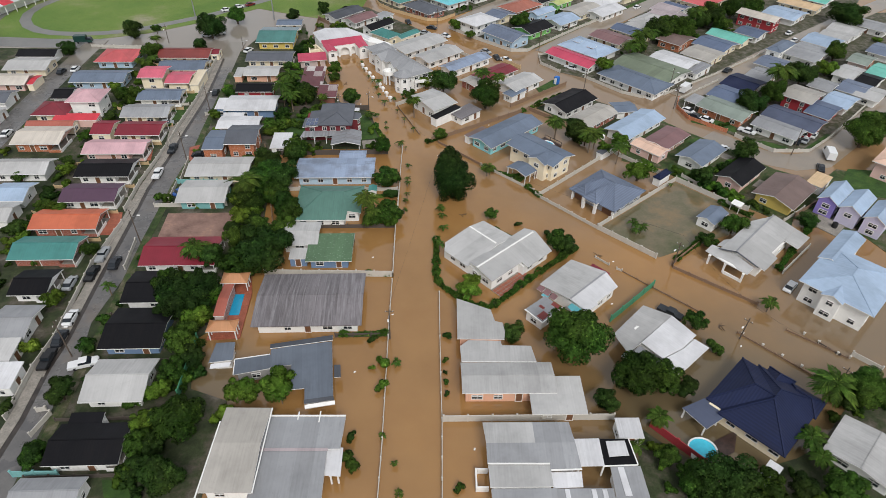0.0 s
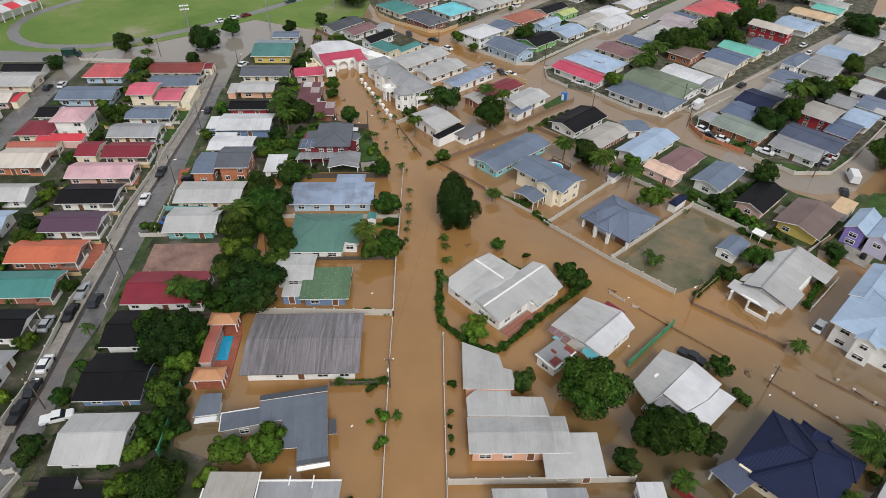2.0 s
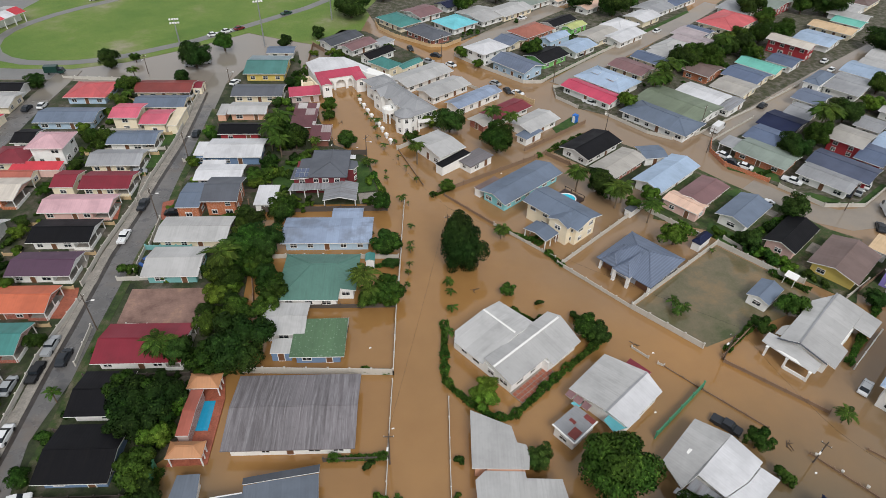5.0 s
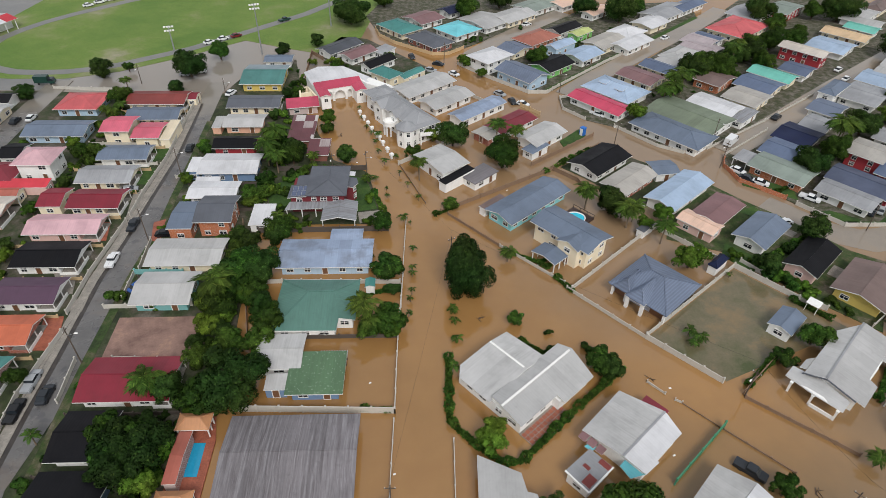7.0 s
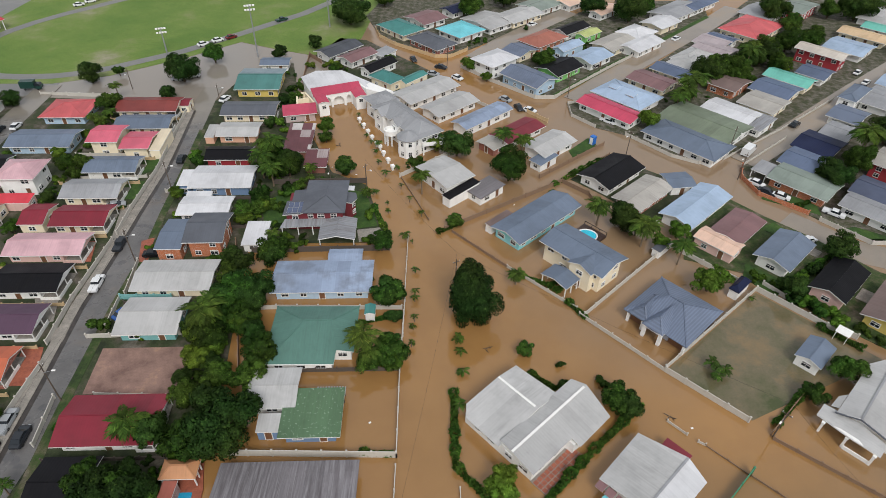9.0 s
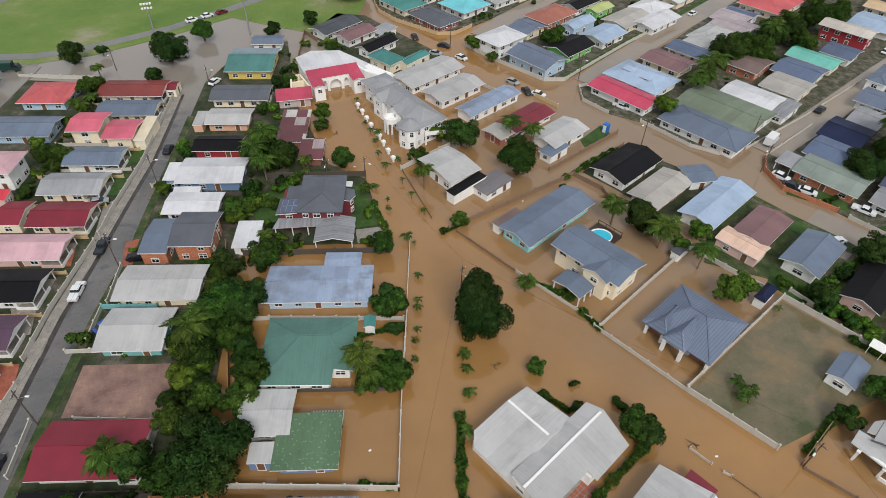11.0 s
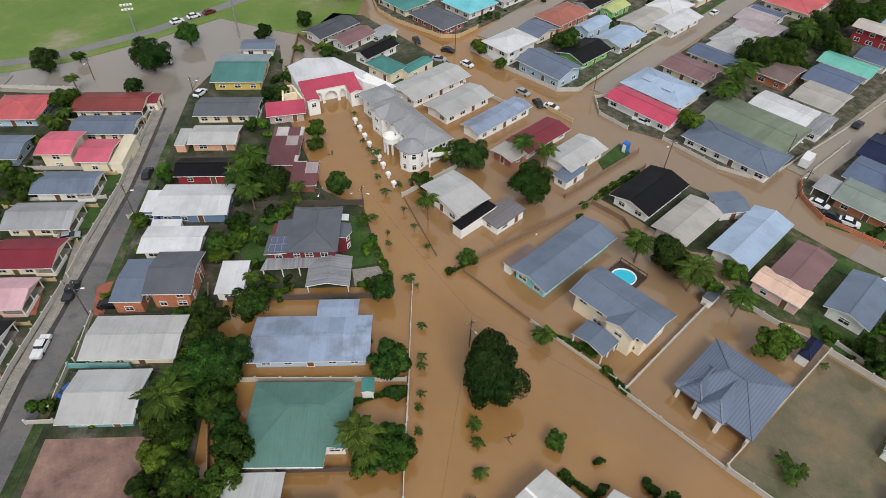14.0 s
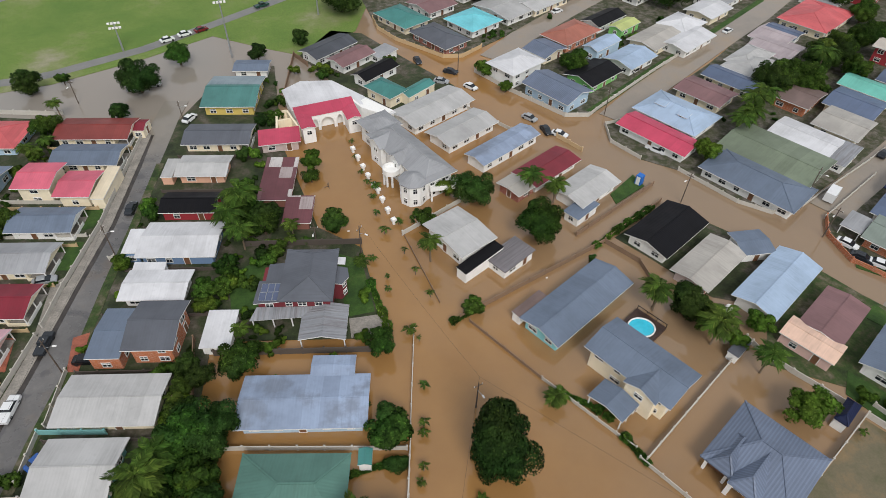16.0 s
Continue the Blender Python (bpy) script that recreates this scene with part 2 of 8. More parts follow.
def asphalt_material():
    """Wet street asphalt with patches, worn tracks and puddles, under a film of grey flood water at its far end."""
    n = Nodes("wet_asphalt")
    p = n.world_coords()
    c = n.ramp(n.noise(p, 0.12, 8, 0.66), (0.35, lin(92, 91, 91)), (0.6, lin(110, 108, 107)), (0.75, lin(126, 123, 119)))
    c = n.mix(1.0, c, n.ramp(n.noise(p, 3.5, 5, 0.7), (0.25, 0.87), (0.75, 1.1)), "MULTIPLY")
    c = n.mix(n.ramp(n.noise(p, 0.35, 3, 0.4), (0.6, 0.0), (0.63, 0.5)), c, lin(74, 74, 78))
    mud = n.ramp(n.noise(p, 0.09, 5, 0.7), (0.55, 0.0), (0.72, 0.55))
    c = n.mix(mud, c, lin(120, 106, 92))
    sep = n.put("ShaderNodeSeparateXYZ")
    n.link(p, sep.inputs[0])
    wob = n.put("ShaderNodeMath", operation="MULTIPLY_ADD")
    wob.inputs[1].default_value = 34.0
    n.link(n.noise(p, 0.11, 4), wob.inputs[0])
    n.link(sep.outputs[1], wob.inputs[2])
    span = n.put("ShaderNodeMapRange")
    for k, val in enumerate((186, 202, 0.0, 1.0)):
        span.inputs[k + 1].default_value = val
    n.link(wob.outputs[0], span.inputs[0])
    c = n.mix(span.outputs[0], c, lin(132, 126, 117))
    puddle = n.ramp(n.noise(p, 0.3, 4, 0.6), (0.4, 0.22), (0.6, 0.5))
    n.bump(n.noise(p, 5, 5), 0.5, 0.01)
    return n.done(c, n.mix(span.outputs[0], puddle, 0.1))


ASPHALT = asphalt_material()
PATH = land_material("park_asphalt", (0.35, lin(108, 108, 108)), (0.6, lin(122, 121, 119)), (0.75, lin(134, 132, 128)), scale=0.12, rough=0.4, relief=0.01, grain=0.12)
GREYWATER = land_material("shallow_grey_water", (0.35, lin(132, 124, 114)), (0.5, lin(142, 132, 120)), (0.68, lin(150, 132, 110)), scale=0.04, rough=0.1, relief=0.003, grain=0.06)
CONCRETE = land_material("concrete", (0.35, lin(128, 124, 118)), (0.65, lin(156, 150, 142)), scale=0.5, rough=0.85, relief=0.01)
DRAIN = land_material("dark_wet_drain", (0.35, lin(44, 40, 38)), (0.65, lin(70, 64, 60)), scale=0.6, rough=0.3, relief=0.01)
DECK = land_material("wet_dark_timber", (0.35, lin(52, 40, 36)), (0.65, lin(74, 56, 50)), scale=1.2, rough=0.4, relief=0.01)
TILE = land_material("red_paving", (0.35, lin(140, 78, 60)), (0.65, lin(168, 98, 76)), scale=0.8, rough=0.6, relief=0.01)
TRIM = plain("white_trim", (238, 238, 236), 0.6, wear=0.12)
GLASS = plain("dark_window_glass", (34, 40, 46), 0.08, wear=0.1)
SOLAR = plain("solar_cells", (86, 96, 122), 0.12, wear=0.2)
DOORM = plain("door_wood", (120, 84, 60), 0.6)
BARK = plain("bark", (92, 76, 62), 0.9, wear=0.5)
PALMBARK = plain("palm_bark", (124, 108, 90), 0.9, wear=0.5)
POLE = plain("weathered_pole", (96, 84, 74), 0.8, wear=0.4)
STEEL = plain("galvanised_steel", (176, 180, 184), 0.4, 0.6)
RUBBER = plain("tyre_rubber", (28, 28, 30), 0.8)
POOLW = plain("pool_water", (70, 196, 224), 0.08, wear=0.15)
POOLW2 = plain("blue_pool_water", (36, 150, 190), 0.08, wear=0.15)
BLUEP = plain("blue_plastic", (40, 110, 196), 0.5)


def leaf_material(name, dark, mid, light):
    n = Nodes(name)
    g = n.put("ShaderNodeNewGeometry")
    oi = n.put("ShaderNodeObjectInfo")
    soft = tuple(0.55 * a + 0.45 * b for a, b in zip(dark, mid))
    c = n.ramp(g.outputs["Random Per Island"], (0.0, lin(*soft)), (0.4, lin(*mid)), (0.9, lin(*mid)), (1.0, lin(*light)))
    clump = n.ramp(n.noise(g.outputs["Position"], 0.9, 3), (0.34, 0.62), (0.66, 1.5))
    c = n.mix(1.0, c, clump, "MULTIPLY")
    hue = n.put("ShaderNodeHueSaturation")
    n.link(c, hue.inputs["Color"])
    n.link(n.ramp(oi.outputs["Random"], (0.0, 0.62), (1.0, 1.3)), hue.inputs["Value"])
    n.link(n.ramp(n.noise(g.outputs["Position"], 0.11, 1), (0.3, 0.475), (0.7, 0.52)), hue.inputs["Hue"])
    n.done(hue.outputs[0], 0.75, 0, 0.15)
    tr = n.put("ShaderNodeBsdfTranslucent")
    n.link(hue.outputs[0], tr.inputs[0])
    ms = n.put("ShaderNodeMixShader")
    ms.inputs[0].default_value = 0.3
    n.link(n.b.outputs[0], ms.inputs[1])
    n.link(tr.outputs[0], ms.inputs[2])
    n.link(ms.outputs[0], n.t.nodes["Material Output"].inputs[0])
    return n.m


LEAF = leaf_material("broad_leaves", (26, 42, 15), (62, 92, 33), (104, 136, 54))
DARKLEAF = leaf_material("dark_leaves", (24, 40, 17), (53, 79, 32), (86, 112, 50))
LIGHTLEAF = leaf_material("light_leaves", (58, 84, 26), (88, 118, 40), (124, 148, 64))
PALMLEAF = leaf_material("palm_leaves", (36, 56, 19), (68, 94, 34), (108, 128, 54))


# ---- building blocks ----
def mesh_of(name, verts, faces, mats, index=None):
    me = bpy.data.meshes.new(name)
    me.from_pydata(verts, [], faces)
    for m in mats:
        me.materials.append(m)
    if index is not None:
        me.polygons.foreach_set("material_index", index)
    me.update()
    return me


def hang(name, me, parent, m=None, label=""):
    ob = new(name, me)
    ob.parent = parent
    if m is not None:
        ob.matrix_local = m
    return tagged(ob, label)


def part(name, bm, material, parent, label=""):
    me = bpy.data.meshes.new(name)
    bm.to_mesh(me)
    bm.free()
    me.materials.append(material)
    return hang(name, me, parent, None, label)


def add_box(bm, x0, y0, z0, x1, y1, z1, bevel=0.0):
    made = bmesh.ops.create_cube(bm, size=1.0, matrix=Matrix.Translation(((x0 + x1) / 2, (y0 + y1) / 2, (z0 + z1) / 2)) @ Matrix.Diagonal((x1 - x0, y1 - y0, z1 - z0, 1)))
    if bevel:
        edges = list({e for v in made["verts"] for e in v.link_edges})
        bmesh.ops.bevel(bm, geom=edges, offset=bevel, segments=1, affect="EDGES")


def box_mesh(name, material, *sizes, bevel=0.0):
    bm = bmesh.new()
    for s in sizes:
        add_box(bm, *s, bevel)
    me = bpy.data.meshes.new(name)
    bm.to_mesh(me)
    bm.free()
    me.materials.append(material)
    return me


# one window and one door, facing -y, shared by all houses
def ring_mesh(name, material, a, h, edge, y0, y1):
    """A rectangular frame, 2a wide and 2h high."""
    verts = []
    for y in (y0, y1):
        verts += [(-a, y, -h), (a, y, -h), (a, y, h), (-a, y, h)]
        verts += [(-a + edge, y, -h + edge), (a - edge, y, -h + edge), (a - edge, y, h - edge), (-a + edge, y, h - edge)]
    faces = []
    for k in range(4):
        m = (k + 1) % 4
        faces += [(k, m, 4 + m, 4 + k), (8 + m, 8 + k, 12 + k, 12 + m), (m, k, 8 + k, 8 + m), (4 + k, 4 + m, 12 + m, 12 + k)]
    return mesh_of(name, verts, faces, [material])


def stack_mesh(name, material, *levels):
    """A square post from (half width, height) levels, one closed piece."""
    verts, faces = [], []
    for r, z in levels:
        verts += [(-r, -r, z), (r, -r, z), (r, r, z), (-r, r, z)]
    for i in range(len(levels) - 1):
        faces += [(4 * i + k, 4 * i + (k + 1) % 4, 4 * i + 4 + (k + 1) % 4, 4 * i + 4 + k) for k in range(4)]
    n = len(verts)
    return mesh_of(name, verts, faces + [(n - 4, n - 3, n - 2, n - 1), (3, 2, 1, 0)], [material])


def window_frame():
    """The rim of a window with one mullion and one transom, as one welded piece."""
    xs, zs = (-0.75, -0.66, -0.03, 0.03, 0.66, 0.75), (-0.55, -0.46, 0.12, 0.17, 0.46, 0.55)
    solid = {(i, k) for i in range(5) for k in range(5) if i in (0, 2, 4) or k in (0, 2, 4)}
    verts = [(x, y, z) for y in (-0.09, 0.03) for z in zs for x in xs]

    def at(i, k, back):
        return back * 36 + k * 6 + i

    faces = []
    for i, k in sorted(solid):
        faces += [(at(i, k, 0), at(i + 1, k, 0), at(i + 1, k + 1, 0), at(i, k + 1, 0))]
        for a, b, other in (((i, k), (i + 1, k), (i, k - 1)), ((i + 1, k), (i + 1, k + 1), (i + 1, k)), ((i + 1, k + 1), (i, k + 1), (i, k + 1)), ((i, k + 1), (i, k), (i - 1, k))):
            if other not in solid:
                faces.append((at(*a, 0), at(*a, 1), at(*b, 1), at(*b, 0)))
    return mesh_of("window", verts, faces, [TRIM])


W_FRAME = window_frame()
W_PANE = box_mesh("pane", GLASS, (-0.66, -0.02, -0.46, 0.66, 0.03, 0.46))
D_LEAF = box_mesh("door", DOORM, (-0.48, -0.05, -1.0, 0.48, 0.02, 0.88))
D_FRAME = ring_mesh("door_frame", TRIM, 0.56, 0.98, 0.1, -0.09, 0.03)

NAMES = {"ltgrey": "light grey", "dkgrey": "dark grey", "slate": "slate blue-grey", "slateblue": "slate blue", "slatedark": "dark slate", "bluegrey": "blue-grey",
         "navygrey": "dark blue-grey", "paleblue": "pale blue", "bluestreak": "streaked pale blue", "maroonrust": "faded maroon", "rosered": "rose red",
         "palepink": "pale pink", "rust": "rusty red", "brownrust": "faded reddish brown", "tealgrey": "teal and grey", "greenflat": "stained green",
         "greengrey": "green-grey", "turquoiseroof": "turquoise", "beigegrey": "greyish beige", "rosegrey": "rosy grey", "rustgrey": "rust-streaked grey",
         "patch": "patched maroon", "darkred": "dark red", "slatewall": "pale grey"}
SHAPE = {"X": "gabled", "Y": "gabled", "H": "hipped", "S": "single-slope", "V": "vaulted"}


def roof_solid(w, d, e, kind, rise, t=0.16):
    """Verts and faces of a roof slab on the eave rectangle, top faces first."""
    a, b = w / 2, d / 2
    if kind == "X":
        top = [(-a, -b, e), (a, -b, e), (a, 0, e + rise), (-a, 0, e + rise), (a, b, e), (-a, b, e)]
        faces = [(0, 1, 2, 3), (3, 2, 4, 5)]
        rim = [0, 1, 2, 4, 5, 3]
    elif kind == "Y":
        top = [(-a, -b, e), (0, -b, e + rise), (0, b, e + rise), (-a, b, e), (a, -b, e), (a, b, e)]
        faces = [(0, 1, 2, 3), (1, 4, 5, 2)]
        rim = [0, 1, 4, 5, 2, 3]
    elif kind == "H":
        if w >= d:
            r = max((w - d) / 2, 0.05)
            top = [(-a, -b, e), (a, -b, e), (a, b, e), (-a, b, e), (-r, 0, e + rise), (r, 0, e + rise)]
            faces = [(0, 1, 5, 4), (1, 2, 5), (2, 3, 4, 5), (3, 0, 4)]
        else:
            r = max((d - w) / 2, 0.05)
            top = [(-a, -b, e), (a, -b, e), (a, b, e), (-a, b, e), (0, -r, e + rise), (0, r, e + rise)]
            faces = [(0, 1, 4), (1, 2, 5, 4), (2, 3, 5), (3, 0, 4, 5)]
        rim = [0, 1, 2, 3]
    elif kind == "V":
        n = 10
        top, faces = [], []
        for i in range(n + 1):
            s = math.pi * i / n
            top += [(-a * math.cos(s), -b, e + rise * math.sin(s)), (-a * math.cos(s), b, e + rise * math.sin(s))]
        faces = [(2 * i, 2 * i + 2, 2 * i + 3, 2 * i + 1) for i in range(n)]
        rim = [2 * i for i in range(n + 1)] + [2 * i + 1 for i in range(n, -1, -1)]
    else:
        top = [(-a, -b, e), (a, -b, e), (a, b, e + rise), (-a, b, e + rise)]
        faces = [(0, 1, 2, 3)]
        rim = [0, 1, 2, 3]
    k = len(top)
    verts = top + [(x, y, z - t) for x, y, z in top]
    tops = len(faces)
    faces = faces + [tuple(reversed([i + k for i in f])) for f in faces]
    faces += [(rim[i], rim[i] + k, rim[(i + 1) % len(rim)] + k, rim[(i + 1) % len(rim)]) for i in range(len(rim))]
    return verts, faces, [0] * tops + [1] * (len(faces) - tops)


def beam(bm, p, q, half=0.09, up=0.04):
    """A flat bar from p to q, as a ridge or hip cap."""
    p, q = Vector(p), Vector(q)
    if (q - p).length < 0.3:
        return
    m = Matrix.Translation((p + q) / 2) @ (q - p).to_track_quat("X", "Z").to_matrix().to_4x4() @ Matrix.Diagonal(((q - p).length, half * 2, up * 2, 1))
    bmesh.ops.create_cube(bm, size=1.0, matrix=m)


def body_mesh(w, d, e, kind, rise, o, t, material, porch=0.0):
    """Walls under the roof, with gable ends that reach its underside."""
    a, b = max(w / 2 - o, 0.5), max(d / 2 - o, 0.5)
    lo = -0.4

    def under(x, y):
        if kind == "X":
            return e + rise * (1 - abs(y) / (d / 2)) - t - 0.01
        if kind == "Y":
            return e + rise * (1 - abs(x) / (w / 2)) - t - 0.01
        if kind == "S":
            return e + rise * (y / d + 0.5) - t - 0.01
        return e - t + 0.03

    r = a - porch
    ring = [(-a, -b), (0, -b), (r, -b), (r, 0), (r, b), (0, b), (-a, b), (-a, 0)]
    verts = [(x, y, lo) for x, y in ring] + [(x, y, under(x, y)) for x, y in ring] + [(0, 0, under(0, 0))]
    faces = [(i, (i + 1) % 8, 8 + (i + 1) % 8, 8 + i) for i in range(8)] + [(8 + i, 8 + (i + 1) % 8, 16) for i in range(8)]
    return mesh_of("wall", verts, faces, [material])


rng = random.Random(7)
PLOTS = [(36.6, 48.3, 6, 6, 0.0), (-48.8, 97.0, 15, 8, 0.05)]  # ground that stays free of shrubs: the round pool, the bare plot


def slab(name, parent, material, t, *pts, rim=None):
    """A flat plate through pts, t thick below its upper face, with an edge of its own material."""
    p = [Vector(q) for q in pts]
    nrm = Vector((0, 0, 0))
    for a, b in zip(p, p[1:] + p[:1]):
        nrm += (a - p[0]).cross(b - p[0])
    if nrm.z < -1e-6:
        p.reverse()
        nrm = -nrm
    nrm.normalize()
    k = len(p)
    verts = [tuple(q) for q in p] + [tuple(q - nrm * t) for q in p]
    faces = [tuple(range(k)), tuple(range(2 * k - 1, k - 1, -1))] + [(i, i + k, (i + 1) % k + k, (i + 1) % k) for i in range(k)]
    return hang(name, mesh_of(name, verts, faces, [material, rim or TRIM], [0] + [1] * (k + 1)), parent)


def columns(parent, h, *spots, r=0.11):
    me = stack_mesh("post", TRIM, (r, -0.4), (r, h - 0.15), (r * 1.5, h - 0.12), (r * 1.5, h))
    for x, y in spots:
        hang("post", me, parent, pose(x, y, 0))


def house(x, y, w, d, rot, eave, kind, rise, roof, wall, label="", open_front=False, porch=0.0):
    """A house on the eave rectangle w by d centred at x, y: wall, roof (> ridge_cap), windows (> pane) and a door."""
    w, d = max(w, 1.8), max(d, 1.8)
    root = new("house" if w * d > 30 else "annex")
    root.matrix_world = pose(x, y, 0, 0, 0, rot)
    PLOTS.append((x, y, w, d, radians(rot)))
    storeys = "two-storey " if eave > 3.4 else ""
    tagged(root, label or f"{storeys}{NAMES.get(wall, wall)} house with a {NAMES.get(roof, roof)} {SHAPE[kind]} sheet roof", "house" if w * d > 30 else "annex",
           "houses of the flooded town")
    along = "y" if kind in "YV" or (kind == "H" and d > w) else "x"
    v, f, i = roof_solid(w, d, eave, kind, rise)
    ro = hang("roof", mesh_of("roof", v, f, [roof_material(roof, along), TRIM if roof not in ("navy", "rustgrey") else roof_material(roof, along)], i), root)
    o = 0.85 if min(w, d) > 6.5 else 0.6 if min(w, d) > 5 else 0.35 if min(w, d) > 3.5 else 0.15
    if kind == "V" or open_front:
        posts = box_mesh("post", TRIM, (-0.08, -0.08, -0.4, 0.08, 0.08, eave - 0.1))
        for sx in (-1, 1):
            for sy in (-1, 0, 1):
                hang("post", posts, root, pose(sx * (w / 2 - 0.3), sy * (d / 2 - 0.3), 0))
    else:
        hang("wall", body_mesh(w, d, eave, kind, rise, o, 0.16, wall_material(wall), porch), root)
        if porch:
            columns(root, eave - 0.15, *((w / 2 - 0.35, y) for y in (-d / 2 + 0.4, 0, d / 2 - 0.4)), r=0.07)
            slab("gable", root, wall_material(wall), 0.1, (w / 2 - 0.2, -d / 2 + 0.5, eave - 0.2), (w / 2 - 0.2, d / 2 - 0.5, eave - 0.2), (w / 2 - 0.2, 0, eave + rise - 0.2), rim=wall_material(wall))
            hang("parapet", box_mesh("parapet", TRIM, (w / 2 - 0.3, -d / 2 + 0.5, -0.3, w / 2 - 0.18, d / 6, 0.8)), root)
            hang("parapet", box_mesh("parapet", wall_material(wall), (w / 2 - o - porch, -d / 2 + 0.35, -0.3, w / 2 - 0.25, -d / 2 + 0.5, 0.75)), root)
            hang("porch_floor", box_mesh("porch_floor", CONCRETE, (w / 2 - o - porch, -d / 2 + 0.5, -0.3, w / 2 - 0.3, d / 2 - 0.4, 0.27)), root)
    bm = bmesh.new()
    e = eave + 0.02
    if kind == "X":
        beam(bm, (-w / 2, 0, e + rise), (w / 2, 0, e + rise))
    elif kind == "Y":
        beam(bm, (0, -d / 2, e + rise), (0, d / 2, e + rise))
    elif kind == "H":
        a, b = w / 2, d / 2
        r = max(abs(w - d) / 2, 0.05)
        ends = ((-r, 0), (r, 0)) if w >= d else ((0, -r), (0, r))
        beam(bm, (*ends[0], e + rise), (*ends[1], e + rise))
        for cx, cy in ((-a, -b), (a, -b), (a, b), (-a, b)):
            k = 1 if (cx > 0 if w >= d else cy > 0) else 0
            beam(bm, (cx, cy, e), (*ends[k], e + rise), 0.09, 0.04)
    if len(bm.verts):
        part("ridge_cap", bm, roof_material(roof, along), ro)
    else:
        bm.free()
    if kind == "V" or open_front or min(w, d) < 2.6:
        return root
    rows = [1.1] if eave < 3.4 else [1.1, eave - 1.15]
    for side, (length, off) in enumerate(((w, d), (d, w), (w, d), (d, w))):
        if side == 2:
            continue
        n = max(1, int((length - 1.6) / 2.9))
        out = off / 2 - o - (porch if side == 1 else 0)
        for row in rows:
            for k in range(n):
                s = (k - (n - 1) / 2) * (length - 1.5 - porch) / n - (porch / 2 if side == 0 else 0)
                turn = pose(0, 0, 0, 0, 0, 90 * side)
                if row < 1.4 and k == n // 2 and side == (0 if w > d else 1):
                    fr = hang("door_frame", D_FRAME, root, turn @ pose(s, -out, 0.95))
                    hang("door", D_LEAF, fr)
                    continue
                if rng.random() < 0.12:
                    continue
                sc = rng.choice((0.75, 0.9, 1.0, 1.15))
                wi = hang("window", W_FRAME, root, turn @ pose(s, -out, row) @ Matrix.Diagonal((sc, 1, 0.95, 1)))
                hang("pane", W_PANE, wi)
    return root


def sheet(name, material, z, *pts, label="", category="", kind="structure"):
    """A flat outline of ground with a little thickness."""
    n = len(pts)
    verts = [(x, y, z) for x, y in pts] + [(x, y, z - 0.5) for x, y in pts]
    faces = [tuple(range(n)), tuple(range(2 * n - 1, n - 1, -1))] + [(i, i + n, (i + 1) % n + n, (i + 1) % n) for i in range(n)]
    area = sum(pts[i][0] * pts[(i + 1) % n][1] - pts[(i + 1) % n][0] * pts[i][1] for i in range(n))
    if area < 0:
        faces = [tuple(reversed(f)) for f in faces]
    return tagged(new(name, mesh_of(name, verts, faces, [material])), label, category, kind=kind)


def strip(name, material, z, width, *pts, label="", category=""):
    """A band of road or path along pts."""
    left, right = [], []
    for i, p in enumerate(pts):
        q0, q1 = Vector(pts[max(i - 1, 0)]), Vector(pts[min(i + 1, len(pts) - 1)])
        t = (q1 - q0).normalized()
        s = Vector((-t.y, t.x)) * width / 2
        left.append(tuple(Vector(p) + s))
        right.append(tuple(Vector(p) - s))
    n = len(pts)
    verts = [(x, y, z) for x, y in left + right] + [(x, y, z - 0.6) for x, y in left + right]
    faces = []
    for i in range(n - 1):
        faces.append((n + i, n + i + 1, i + 1, i))
        faces.append((i, i + 1, 2 * n + i + 1, 2 * n + i))
        faces.append((n + i + 1, n + i, 3 * n + i, 3 * n + i + 1))
    faces += [(0, 2 * n, 3 * n, n), (n - 1, 2 * n - 1, 4 * n - 1, 3 * n - 1)]
    return tagged(new(name, mesh_of(name, verts, faces, [material])), label, category, kind="structure")


def fence(colour, height, *pts):
    """A garden wall along pts with a coping, and a post with a cap at every few metres."""
    mat = wall_material("fencewhite" if colour == "white" else colour)
    thin = 0.45 if height < 0.45 else 0.6 if height < 0.85 else 0.72
    root = new("garden_wall")
    tagged(root, f"{NAMES.get(colour, colour)} garden wall with posts along the flooded plots", "wall", "garden walls", "structure")
    post = stack_mesh("post", mat, (0.14 * thin, -0.4), (0.14 * thin, height + 0.16), (0.19 * thin, height + 0.16), (0.19 * thin, height + 0.24), (0.05, height + 0.3))
    for p, q in zip(pts, pts[1:]):
        p, q = Vector(p), Vector(q)
        length = (q - p).length
        turn = math.degrees(math.atan2(q.y - p.y, q.x - p.x))
        n = max(1, round(length / 3.4))
        for k in range(n):
            a = p.lerp(q, k / n)
            hang("post", post, root, pose(a.x, a.y, 0, 0, 0, turn))
        section = tuple((y * thin, z) for y, z in ((-0.06, -0.4), (0.06, -0.4), (0.06, height), (0.09, height), (0.09, height + 0.05), (-0.09, height + 0.05), (-0.09, height), (-0.06, height)))
        verts = [(0, y, z) for y, z in section] + [(length, y, z) for y, z in section]
        faces = [tuple(range(7, -1, -1)), tuple(range(8, 16))] + [(k, (k + 1) % 8, 8 + (k + 1) % 8, 8 + k) for k in range(8)]
        hang("panel", mesh_of("panel", verts, faces, [mat]), root, pose(p.x, p.y, 0, 0, 0, turn))
    hang("post", post, root, pose(pts[-1][0], pts[-1][1], 0))
    return root


